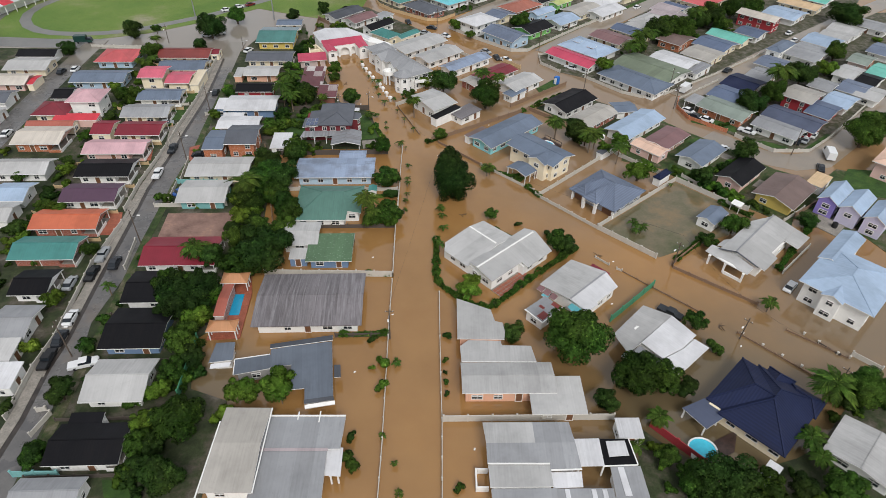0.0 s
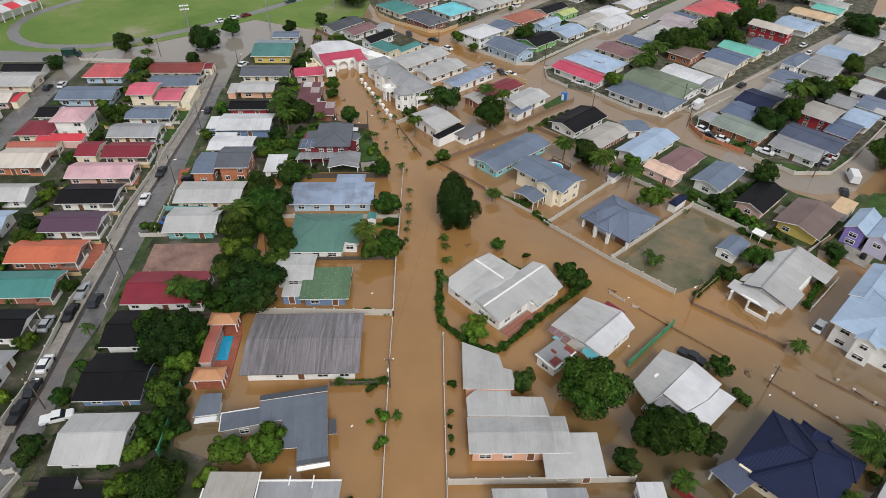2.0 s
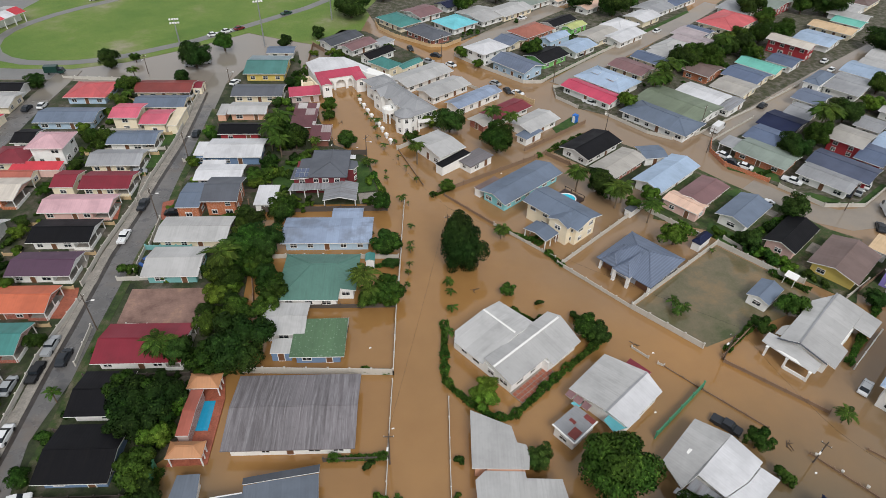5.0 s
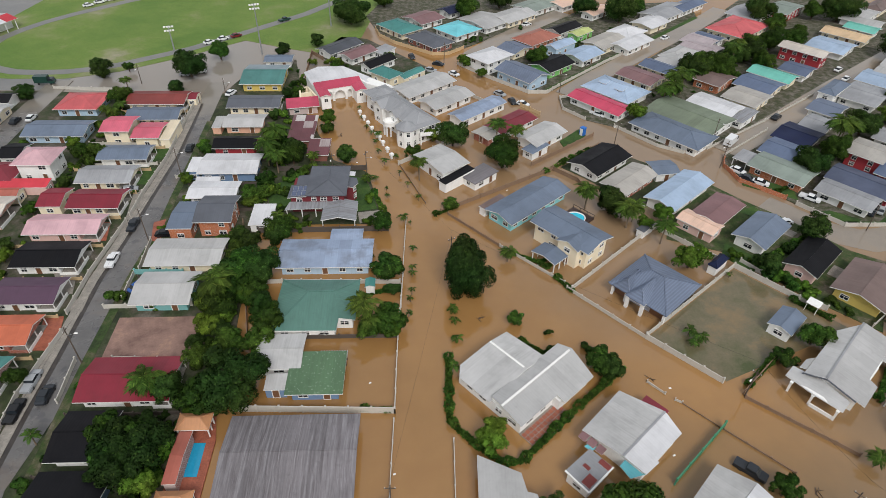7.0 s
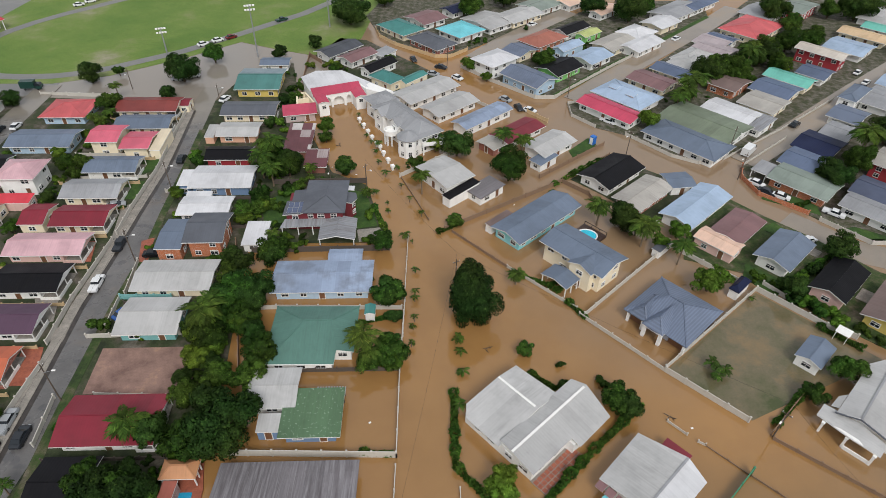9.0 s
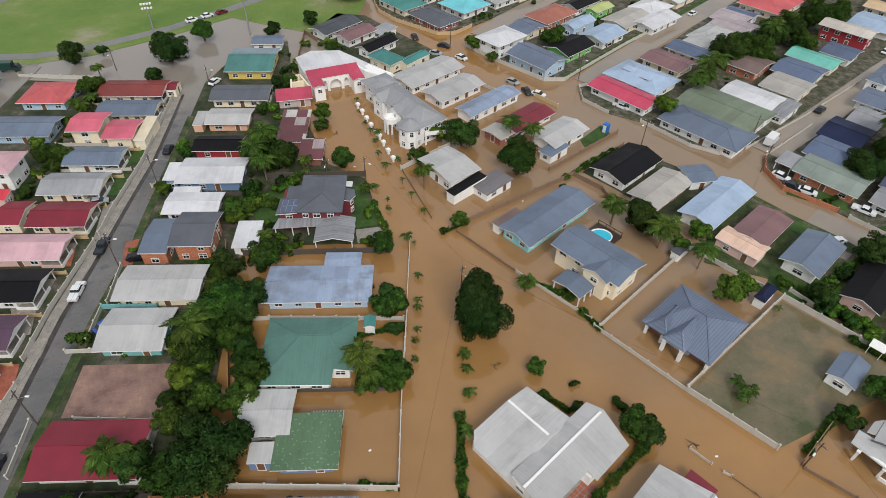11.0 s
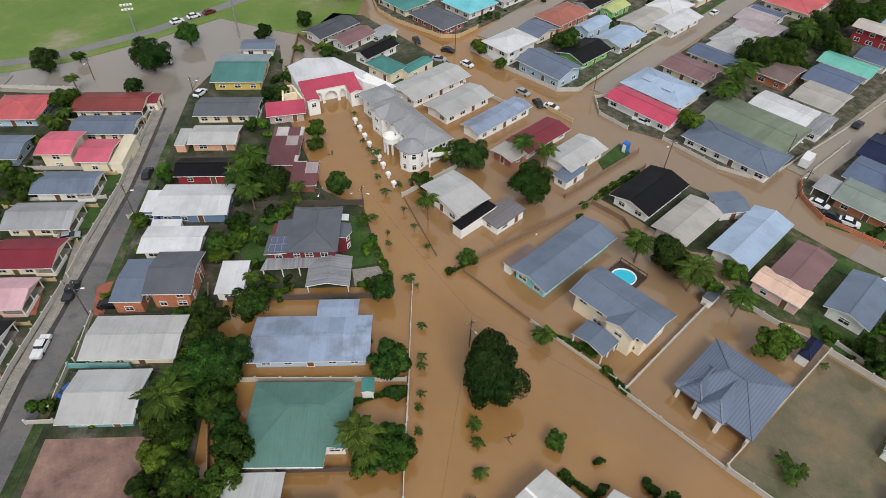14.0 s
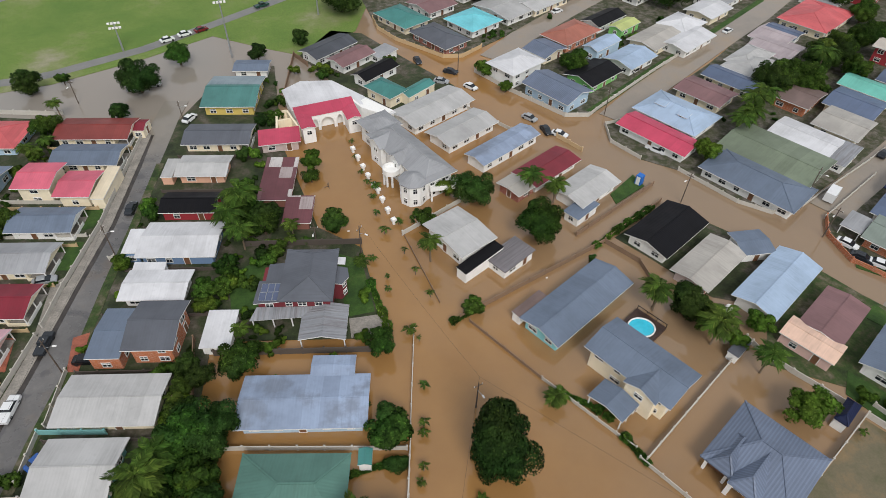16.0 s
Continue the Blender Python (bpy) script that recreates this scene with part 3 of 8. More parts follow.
def leafy(name, tri, bough, material):
    """Leaf triangles that face outwards and share the soft shading of the bough they sit on."""
    inward = np.einsum("ij,ij->i", np.cross(tri[:, 1] - tri[:, 0], tri[:, 2] - tri[:, 0]), bough) < 0
    tri[inward] = tri[inward][:, [0, 2, 1]]
    me = mesh_of(name, tri.reshape(-1, 3).tolist(), np.arange(len(tri) * 3).reshape(-1, 3).tolist(), [material])
    me.polygons.foreach_set("use_smooth", [True] * len(tri))
    bough = bough / np.linalg.norm(bough, axis=1)[:, None]
    me.normals_split_custom_set_from_vertices(np.repeat(bough, 3, axis=0).tolist())
    return me


def crown_mesh(name, seed, material, leaves=1900, size=0.16, blobs=26, spread=0.95, heart=0.52, flat=0.85):
    """A crown of unit radius made of many small leaf clumps on an uneven set of boughs."""
    g = np.random.default_rng(seed)
    centres = g.normal(size=(blobs, 3))
    centres /= np.linalg.norm(centres, axis=1)[:, None]
    centres *= g.uniform(0.42, spread, (blobs, 1))
    centres *= g.uniform(0.82, 1.16, 3)
    centres[:, 2] *= flat
    radii = g.uniform(0.14, 0.36, blobs) * (1.5 if blobs < 12 else 1.0)
    centres = np.vstack([centres, [[0, 0, -0.05]]])
    radii = np.append(radii, heart)
    share = np.append(radii[:-1] ** 2, radii[-1] ** 2 * 1.2)
    which = g.choice(blobs + 1, leaves, p=share / share.sum())
    n = g.normal(size=(leaves, 3))
    n[:, 2] = np.where(n[:, 2] < -0.75, -n[:, 2], n[:, 2])
    n /= np.linalg.norm(n, axis=1)[:, None]
    pos = centres[which] + n * (radii[which] * (1.06 - 0.5 * g.random(leaves) ** 1.6))[:, None]
    lean = n + g.normal(scale=0.55, size=(leaves, 3))
    lean /= np.linalg.norm(lean, axis=1)[:, None]
    u = np.cross(lean, g.normal(size=(leaves, 3)))
    u /= np.linalg.norm(u, axis=1)[:, None]
    v = np.cross(lean, u)
    s = (size * g.uniform(0.55, 1.15, leaves))[:, None]
    droop = lean * s * 0.35
    tri = np.stack([pos - u * s * 1.1, pos + u * s * 0.6 - v * s * 0.9 + droop, pos + u * s * 0.6 + v * s * 0.9 - droop], 1)
    bough = n * 0.62 + pos / np.linalg.norm(pos, axis=1)[:, None] * 0.38 + g.normal(scale=0.2, size=(leaves, 3))
    return leafy(name, tri, bough, material)


def trunk_mesh(seed):
    g = random.Random(seed)
    bm = bmesh.new()

    def limb(p, q, r0, r1):
        p, q = Vector(p), Vector(q)
        m = Matrix.Translation((p + q) / 2) @ (q - p).to_track_quat("Z", "Y").to_matrix().to_4x4()
        bmesh.ops.create_cone(bm, cap_ends=True, segments=7, radius1=r0, radius2=r1, depth=(q - p).length, matrix=m)

    limb((0, 0, -0.2), (0.03, 0, 0.75), 0.085, 0.06)
    for k in range(5):
        a = k * 1.26 + g.random()
        limb((0.03, 0, 0.55 + 0.05 * k), (0.5 * math.cos(a), 0.5 * math.sin(a), 1.1 + 0.25 * g.random()), 0.04, 0.012)
    me = bpy.data.meshes.new("trunk")
    bm.to_mesh(me)
    bm.free()
    me.materials.append(BARK)
    return me


CROWNS = [crown_mesh("crown", 11 + k, m, lv, sz) for k, (m, lv, sz) in enumerate(
    ((LEAF, 7600, 0.058), (DARKLEAF, 7600, 0.058), (LEAF, 7200, 0.06), (LIGHTLEAF, 7200, 0.06), (DARKLEAF, 8000, 0.056), (LEAF, 7600, 0.056)))]
BIG_CROWN = [crown_mesh("crown", 31, DARKLEAF, 21000, 0.04, 46, 0.9, 0.56), crown_mesh("crown", 32, LEAF, 21000, 0.04, 46, 0.9, 0.56), crown_mesh("crown", 33, DARKLEAF, 34000, 0.034, 30, 0.72, 0.66, 1.0)]
BUSHES = [crown_mesh("crown", 41 + k, m, 1300, 0.14, 6) for k, m in enumerate((LEAF, LIGHTLEAF, DARKLEAF))]
TRUNKS = [trunk_mesh(k) for k in range(3)]


def tree(x, y, r, tall=0.9, kind=None):
    """A broad-leaved tree with its crown's radius r; below 1.6 m it is a garden bush."""
    bush = r < 1.6
    root = new("bush" if bush else "tree")
    root.matrix_world = pose(x, y, 0, 0, 0, rng.uniform(0, 360))
    pick = rng.randrange(100)
    if bush:
        tagged(root, "small round garden bush with green leaves", "bush", "garden bushes")
        k = pick % 3 if kind is None else kind
        lift = r * tall * 0.85
        hang("crown", BUSHES[k], root, Matrix.Translation((0, 0, lift)) @ Matrix.Diagonal((r, r, r * tall, 1)))
        hang("trunk", TRUNKS[0], root, Matrix.Diagonal((r * 0.7, r * 0.7, lift, 1)))
        return root
    tagged(root, "broad-leaved tree with a dense green crown among the houses", "tree", "broad-leaved trees")
    big = r > 3.4
    k = (pick % 2 if big else pick % 6) if kind is None else kind
    lift = r * tall * 0.95 + 0.4
    hang("crown", (BIG_CROWN if big else CROWNS)[k], root, Matrix.Translation((0, 0, lift)) @ Matrix.Diagonal((r * 1.05, r * 1.05, r * tall * 1.05, 1)))
    hang("trunk", TRUNKS[pick % 3], root, Matrix.Diagonal((r, r, lift, 1)))
    return root


def frond_mesh(seed, bend=0.75):
    """One arching frond of unit length along x: a rib with thin leaflets on both sides."""
    g = random.Random(seed)
    verts, faces = [], []

    def rib(s):
        return Vector((s * (1 - 0.18 * s), 0, 0.34 * s - bend * s * s))

    n = 22
    for i in range(n):
        p, q = rib(i / n), rib((i + 1) / n)
        k = len(verts)
        wd = 0.022 * (1 - i / n) + 0.006
        verts += [(p.x, -wd, p.z), (p.x, wd, p.z), (q.x, wd, q.z), (q.x, -wd, q.z)]
        faces.append((k, k + 1, k + 2, k + 3))
        s = i / n
        reach = 0.23 * math.sin(math.pi * (0.12 + 0.84 * s)) * g.uniform(0.85, 1.1)
        for side in (-1, 1):
            k = len(verts)
            m = p.lerp(q, 0.5)
            verts += [tuple(p), tuple(m), (m.x + 0.15, side * reach, m.z - 0.13 - 0.12 * g.random()), (p.x + 0.09, side * reach * 0.96, p.z - 0.15)]
            faces.append((k, k + 1, k + 2, k + 3))
    return mesh_of("frond", verts, faces, [PALMLEAF])


FRONDS = [frond_mesh(k, b) for k, b in enumerate((0.55, 0.8, 1.05))]


def palm_trunk():
    bm = bmesh.new()
    rings = 9
    prev = None
    for i in range(rings):
        s = i / (rings - 1)
        c = bmesh.ops.create_circle(bm, segments=8, radius=0.17 - 0.06 * s + (0.012 if i % 2 else 0), matrix=Matrix.Translation((0.25 * s * s, 0, s)))["verts"]
        if prev:
            for k in range(8):
                bm.faces.new((prev[k], prev[(k + 1) % 8], c[(k + 1) % 8], c[k]))
        prev = c
    me = bpy.data.meshes.new("trunk")
    bm.to_mesh(me)
    bm.free()
    me.materials.append(PALMBARK)
    return me


PALM_TRUNK = palm_trunk()


def palm(x, y, r, h):
    """A palm with fronds of length r and its head at height h."""
    root = new("palm")
    root.matrix_world = pose(x, y, 0, 0, 0, rng.uniform(0, 360))
    tagged(root, "feathery green palm with arching fronds" if h > 2.5 else "young palm with arching fronds standing in flood water", "palm", "palms")
    h, r = max(h, 0.9), r * (0.84 if r > 2 else 0.92)
    thick = min(1.0, 0.35 + h / 8)
    hang("trunk", PALM_TRUNK, root, Matrix.Diagonal((thick, thick, h + 0.3, 1)) @ Matrix.Translation((0, 0, -0.05)))
    n = 17 if r > 1.5 else 9
    for k in range(n):
        tilt = -42 * (k % 3) / 2 + 8
        hang("frond", FRONDS[(k * 7) % 3], root, pose(0.25 * thick, 0, h, 0, tilt, k * 360 / n * 1.618 % 360 + rng.uniform(-8, 8)) @ Matrix.Diagonal((r, r, r, 1)))
    return root


def hedge(width, height, *pts):
    """A clipped hedge along pts, of many small leaf clumps."""
    g = np.random.default_rng(int(abs(pts[0][0]) * 10) + 5)
    verts = []
    for p, q in zip(pts, pts[1:]):
        p, q = np.array((*p, 0.0)), np.array((*q, 0.0))
        length = np.linalg.norm(q - p)
        side = np.array((-(q - p)[1], (q - p)[0], 0)) / length
        n = int(length * 130)
        s = g.uniform(0, 1, (n, 1))
        ang = g.uniform(-0.3, math.pi + 0.3, (n, 1))
        wob = 0.8 + 0.35 * np.sin(s * length * 1.3 + np.sin(s * length * 0.7) * 2)
        c = p + (q - p) * s + side * np.cos(ang) * width / 2 * wob + np.array((0, 0, 1)) * (np.sin(ang) * 0.5 + 0.5) * height * wob
        u, v = g.normal(size=(n, 3)) * 0.14, g.normal(size=(n, 3)) * 0.14
        verts.append(np.stack([c - u, c - v, c + u, c + v], 1).reshape(-1, 3))
    verts = np.vstack(verts)
    me = mesh_of("hedge", verts.tolist(), np.arange(len(verts)).reshape(-1, 4).tolist(), [LEAF])
    return tagged(new("hedge", me), "leafy green garden hedge along the plot's edge", "hedge", "hedges", "stuff")


# ---- ground ----
sheet("ground", MUD, -0.3, (-900, -500), (900, -500), (900, 1200), (-900, 1200), label="silty ground under the flood", category="ground")
sheet("flood_water", WATER, 0.0, (-600, -300), (600, -300), (600, 800), (-600, 800), label="brown muddy flood water over roads and gardens", category="water")
# dry land of the western blocks, with yards
sheet("yard_land", YARD, 0.12, (-160, -40), (-30.6, -40), (-30.4, 50), (-31.5, 55), (-37.5, 57), (-40, 67), (-35, 72), (-35, 87), (-38.5, 112), (-40.7, 128), (-14.5, 129.5), (-20.5, 149),
      (-29, 154), (-41, 180), (-50, 214), (-62, 205), (-66, 186), (-118, 188), (-160, 186), label="wet yards of earth, grass and concrete", category="yard")
STREET = ((-56, 20), (-58.5, 47.4), (-59, 53.7), (-59.1, 61.1), (-61.1, 69.8), (-60.3, 82), (-61.4, 93), (-62.1, 111), (-62.4, 125), (-63.7, 137), (-65.2, 155), (-67, 175), (-68.3, 188), (-68.6, 196))
strip("road", ASPHALT, 0.16, 5.4, *STREET, label="wet grey asphalt street", category="road")
strip("road", ASPHALT, 0.17, 6.5, (-106, 80), (-108.6, 121), (-109.8, 135), (-112.4, 165), (-113.6, 190), (-113.9, 195), label="wet grey asphalt street", category="road")
strip("pavement", CONCRETE, 0.24, 1.7, (-60.7, 20), (-60.7, 50.8), (-61.7, 60), (-61.6, 66.4), (-63.2, 82), (-64.0, 93), (-65.6, 110), (-65.8, 122), (-66.5, 138), (-66.9, 153), (-68.9, 171), (-70.2, 182),
      label="concrete pavement along the street", category="pavement")
strip("drain", DRAIN, 0.18, 0.8, (-59.4, 20), (-59.5, 50.8), (-60.5, 60), (-60.5, 66.4), (-62.0, 82), (-62.8, 93), (-64.4, 110), (-64.6, 122), (-65.3, 138), (-65.7, 153), (-67.7, 171), (-69.2, 182),
      label="dark open drain along the kerb", category="drain")
strip("verge", GARDEN, 0.17, 1.5, (-54.4, 45), (-56.4, 75), (-58.0, 92), (-59.2, 111), (-59.4, 125), (-60.7, 137), (-62.2, 155), (-63.9, 172), label="grass verge along the street", category="verge")
sheet("yard_land", GARDEN, 0.10, (45.6, 136.0), (57.2, 147.4), (63.0, 140.6), (69.6, 134.0), (77.8, 123.8), (83.0, 120.6), (72.1, 101.7), (62.3, 110.6), (54.3, 121.8), (42.1, 126.3), label="garden plots of grass and earth between the houses", category="yard")
sheet("yard_land", PAVED_YARD, 0.11, (35.8, 193.0), (29.1, 190.2), (29.1, 183.5), (34.3, 177.5), (41.2, 173.9), (49.9, 163.9), (55.5, 160.8), (61.8, 163.6), (76.8, 175.4), (105.6, 198.1), (149.2, 231.6), (183.1, 282.0), (122.4, 296.0), (87.4, 251.5), (61.7, 220.9), (44.0, 202.6), label="wet garden plots between the houses", category="yard")
sheet("yard_land", PAVED_YARD, 0.12, (65.2, 160.0), (63.3, 155.0), (64.6, 148.4), (72.4, 141.6), (80.6, 132.0), (89.6, 132.4), (108.2, 150.4), (142.9, 178.6), (188.0, 244.1), (156.7, 238.8), (128.5, 215.0), (96.0, 186.8), (73.8, 167.1), label="wet garden plots between the houses", category="yard")
sheet("yard_land", PAVED_YARD, 0.13, (0.4, 213.2), (8.7, 204.1), (20.6, 193.3), (26.0, 193.6), (46.4, 216.2), (66.0, 236.2), (89.8, 261.2), (93.6, 282.2), (52.8, 274.9), (33.0, 251.8), (10.3, 223.8), label="wet garden plots between the houses", category="yard")
sheet("yard_land", PAVED_YARD, 0.14, (-28.1, 242.7), (-26.2, 236.5), (-20.6, 229.8), (-7.5, 220.4), (-2.6, 220.9), (2.5, 226.6), (18.9, 244.1), (38.4, 264.9), (32.6, 288.9), (-25.2, 290.7), (-32.9, 256.5), label="wet garden plots between the houses", category="yard")
sheet("yard_land", YARD, 0.10, (-44.7, 219.5), (-39.0, 234.8), (-30.2, 233.5), (-20.1, 222.3), (-5.2, 206.7), (-1.1, 201.1), (-12.4, 185.5), (-19.1, 192.1), (-25.8, 195.0), (-35.6, 208.1), label="wet garden plots between the houses", category="yard")
sheet("yard_land", YARD, 0.10, (29.1, 51.7), (32.0, 49.0), (37.1, 45.3), (42.5, 45.4), (49.6, 47.5), (53.7, 49.6), (61.1, 56.5), (70.9, 58.8), (71.4, 39.4), (24.8, 38.3), label="overgrown garden land behind the houses", category="yard")
sheet("yard_land", GARDEN, 0.09, (83.7, 117.0), (92.6, 124.6), (110.0, 118.1), (105.5, 99.1), (88.6, 89.8), (85.6, 98.4), (76.8, 101.9), (73.3, 104.8), label="garden plots around the purple houses", category="yard")
sheet("lawn", GRASS, 0.15, (88.9, 116.1), (95.3, 124.7), (113.0, 123.0), (104.6, 109.0), (97.7, 112.6), label="bright green lawn beside the street", category="lawn")
sheet("lawn", GRASS, 0.16, (-24.7, 147.4), (-20.2, 145.9), (-16.8, 134.6), (-21.2, 133.3), label="bright green garden lawn", category="lawn")
sheet("lawn", GRASS, 0.16, (-41.8, 141.4), (-36.8, 146.3), (-34.5, 140.4), (-34.2, 134.9), (-39.0, 133.0), label="bright green garden lawn", category="lawn")
sheet("driveway", CONCRETE, 0.17, (-20.7, 133.0), (-15.1, 134.2), (-13.9, 130.7), (-19.8, 129.2), label="pale concrete driveway", category="driveway")
sheet("lawn", GRASS, 0.15, (53.5, 125.4), (59.0, 120.3), (55.6, 116.3), (51.5, 121.5), label="bright green garden lawn behind a grey-roofed house", category="lawn")
sheet("lawn", GRASS, 0.15, (60.4, 136.4), (64.0, 138.6), (67.6, 133.6), (66.0, 131.2), label="green front lawn behind a low wall", category="lawn")
sheet("lawn", GRASS, 0.16, (77.6, 136.9), (80.1, 137.6), (85.5, 134.4), (82.2, 132.4), label="green front lawn behind a white wall", category="lawn")
sheet("lawn", GRASS, 0.15, (66.2, 150.5), (75.9, 146.3), (75.1, 141.3), (64.9, 147.0), label="green verge behind an orange wall", category="lawn")
sheet("lawn", GRASS, 0.15, (25.9, 165.5), (31.6, 172.0), (33.1, 168.4), (26.5, 162.6), label="green garden lawn", category="lawn")
sheet("lawn", GRASS, 0.16, (-72.8, 157.4), (-68.8, 157.8), (-69.1, 152.4), (-71.2, 151.5), label="green front lawn", category="lawn")
sheet("lawn", GRASS, 0.16, (-72.7, 148.3), (-69.0, 148.7), (-68.3, 141.9), (-72.0, 141.7), label="green front lawn", category="lawn")
sheet("lawn", GRASS, 0.16, (-44.2, 42.1), (-41.0, 41.8), (-39.2, 39.7), (-42.8, 39.6), label="green back lawn", category="lawn")
sheet("front_terrace", TILE, 0.2, (-72.4, 127.6), (-70.1, 127.7), (-68.4, 121.7), (-71.6, 121.6), label="red paved front terrace", category="terrace")
sheet("front_terrace", TILE, 0.2, (-61.5, 128.0), (-59.4, 129.1), (-58.0, 122.0), (-59.7, 121.9), label="red paved front yard", category="terrace")
strip("verge", GRASS, 0.17, 1.8, (26.4, 195.4), (46.0, 217.0), (65.5, 237.0), (90.0, 263.0), label="green grass verge along the flooded street", category="verge")
strip("verge", GRASS, 0.16, 1.4, (74.4, 140.2), (80.8, 133.0), (89.2, 133.2), (99.0, 141.4), label="green grass verge behind a white wall", category="verge")
sheet("driveway", CONCRETE, 0.19, (69.6, 116.6), (72.2, 119.2), (79.6, 112.0), (77.0, 109.6), label="narrow concrete side passage between houses", category="driveway")
sheet("driveway", CONCRETE, 0.19, (62.6, 132.6), (64.2, 134.4), (69.6, 129.2), (67.8, 127.6), label="concrete drive beside a grey-roofed house", category="driveway")
sheet("yard_land", YARD, 0.08, (24.5, 153.2), (29.2, 148.6), (37.8, 139.4), (44.5, 138), (55.5, 147.4), (49.5, 152.5), (43, 157.5), (36.5, 163.0), label="dark wet yards of earth round the sheet-roofed houses", category="yard")
fence("brown", 0.7, (23.8, 153.4), (35.2, 163.8))
sheet("empty_plot", PLOT, 0.16, (-56.0, 92.3), (-39.7, 92.7), (-43.2, 101.9), (-56.9, 101.1), label="bare plot of reddish earth between houses", category="plot")
sheet("flooded_lot", MARSH, 0.03, (31.7, 99.4), (52.4, 117.5), (67.0, 102.5), (41.7, 90.5), label="waterlogged grassy lot under shallow water", category="lot")
strip("flooded_road", GREYWATER, 0.03, 7.5, (66.7, 139.9), (70.9, 135.4), (76.6, 129.9), (83.0, 127.3), (89.7, 128.6), (100.7, 138.5), (115.5, 152.8), (146.5, 178.7),
      label="street under shallow grey water", category="road")
strip("flooded_road", GREYWATER, 0.16, 7.0, (66.5, 161.8), (71, 166), (86.0, 178.5), (110.6, 200.3), (142.5, 227.3), (180.0, 257.4), label="street under shallow grey water", category="road")
strip("flooded_road", GREYWATER, 0.165, 7.0, (31.4, 192.6), (41.1, 204.8), (63.0, 228.6), (84.6, 251.4), (103.1, 273.1), label="street under shallow grey water", category="road")
strip("flooded_road", GREYWATER, 0.17, 7.0, (5.0, 220.3), (13.2, 232.9), (27.8, 250.8), (40.2, 265.0), label="street under shallow grey water", category="road")
sheet("playing_field", FIELD, 0.10, (-152, 196.6), (-129.1, 195.6), (-113.9, 196.4), (-100.5, 202.5), (-83.8, 216.0), (-70.2, 229.9), (-55.9, 223.9), (-44.4, 219.9), (-32.1, 235.0), (-31.0, 250.2), (-23.0, 262.7), (-21.0, 297.9), (-21.4, 402.0), (-150, 420), (-158, 250), (-156, 215), label="wet green playing field with worn patches", category="field")
strip("field_path", PATH, 0.14, 3.6, (-38, 300), (-45.5, 274.3), (-55.2, 257.6), (-72.1, 236.9), (-85.6, 221.3), (-102.6, 207.3), (-109, 203.6), (-116, 201.2), (-124, 200.2), (-131, 200.4), (-137.5, 202.6),
      (-143, 206.6), (-147, 212), (-149.6, 219), (-149.8, 227), (-147.6, 235), (-143.6, 243.5), (-138, 252), (-124.9, 268), (-95, 296), (-70, 330), label="narrow grey asphalt path looping round the playing field", category="path")
strip("flooded_road", PATH, 0.06, 9.0, (-230, 192), (-152, 193.2), (-128, 192.6), (-112, 193.5), label="wet asphalt street beside the playing field", category="road")
sheet("car_park", PATH, 0.07, (-260, 197), (-156, 198), (-156, 215), (-158, 250), (-150, 420), (-420, 420), label="wet grey asphalt yard behind the grandstand", category="yard")
sheet("front_terrace", TILE, 0.2, (-69.5, 101.0), (-66.3, 101.1), (-63.9, 93.6), (-67.7, 93.5), label="red paved front terrace", category="terrace")
sheet("driveway", CONCRETE, 0.2, (-66.8, 105.4), (-64.3, 105.5), (-63.9, 102.3), (-66.4, 102.3), label="pale concrete driveway slab", category="driveway")
sheet("driveway", CONCRETE, 0.2, (-74.4, 113.2), (-70.6, 115.5), (-67.6, 106.7), (-69.6, 106.0), label="pale concrete forecourt", category="driveway")
sheet("driveway", CONCRETE, 0.2, (-69.9, 138.6), (-68.2, 140.6), (-65.6, 132.2), (-67.4, 127.8), label="pale concrete forecourt", category="driveway")
sheet("driveway", CONCRETE, 0.2, (-63.4, 70.2), (-63.9, 73.5), (-62.9, 77.1), (-62.2, 73.6), label="pale concrete forecourt", category="driveway")
sheet("deck", DECK, 0.14, (38.5, 49.7), (42.9, 51.9), (41.2, 48.3), (38.9, 47.1), label="dark wet timber deck beside the round pool", category="deck")
sheet("driveway", CONCRETE, 0.2, (-62.0, 58.6), (-62.9, 66.4), (-61.6, 66.5), (-60.4, 58.6), label="pale concrete driveway", category="driveway")
sheet("driveway", CONCRETE, 0.2, (76.8, 101.9), (80.9, 107.7), (84.5, 103.2), (79.7, 98.2), label="pale concrete yard", category="driveway")
# ---- houses ----
house(-123.3, 178.3, 11.5, 6.2, 3, 2.3, "X", 1.0, "black", "white")
house(-121.5, 170.2, 12.3, 9.1, 3, 2.3, "X", 1.0, "ltgrey", "cream")
house(-121.1, 159.4, 10.4, 7.6, 3, 2.3, "X", 1.0, "beige", "pink")
house(-114.9, 159.6, 1.6, 6.1, 3, 2.1, "X", 0.4, "red", "cream")
house(-117.9, 148.4, 6.4, 7.8, 3, 2.3, "X", 1.1, "dkgrey", "white")
house(-115.1, 138.5, 6.1, 7.7, 3, 2.3, "X", 1.0, "ltgrey", "white")
house(-98.9, 177.8, 11.4, 10.3, 3, 2.3, "H", 1.6, "coral", "paleblue")
house(-97.5, 162.6, 15.0, 8.5, 3, 2.3, "X", 1.0, "slate", "paleblue")
house(-92.6, 145.6, 8.7, 8.0, 3, 4.6, "H", 1.5, "palepink", "white")
house(-102.1, 151.4, 5.2, 7.0, 3, 2.3, "X", 1.0, "black", "white")
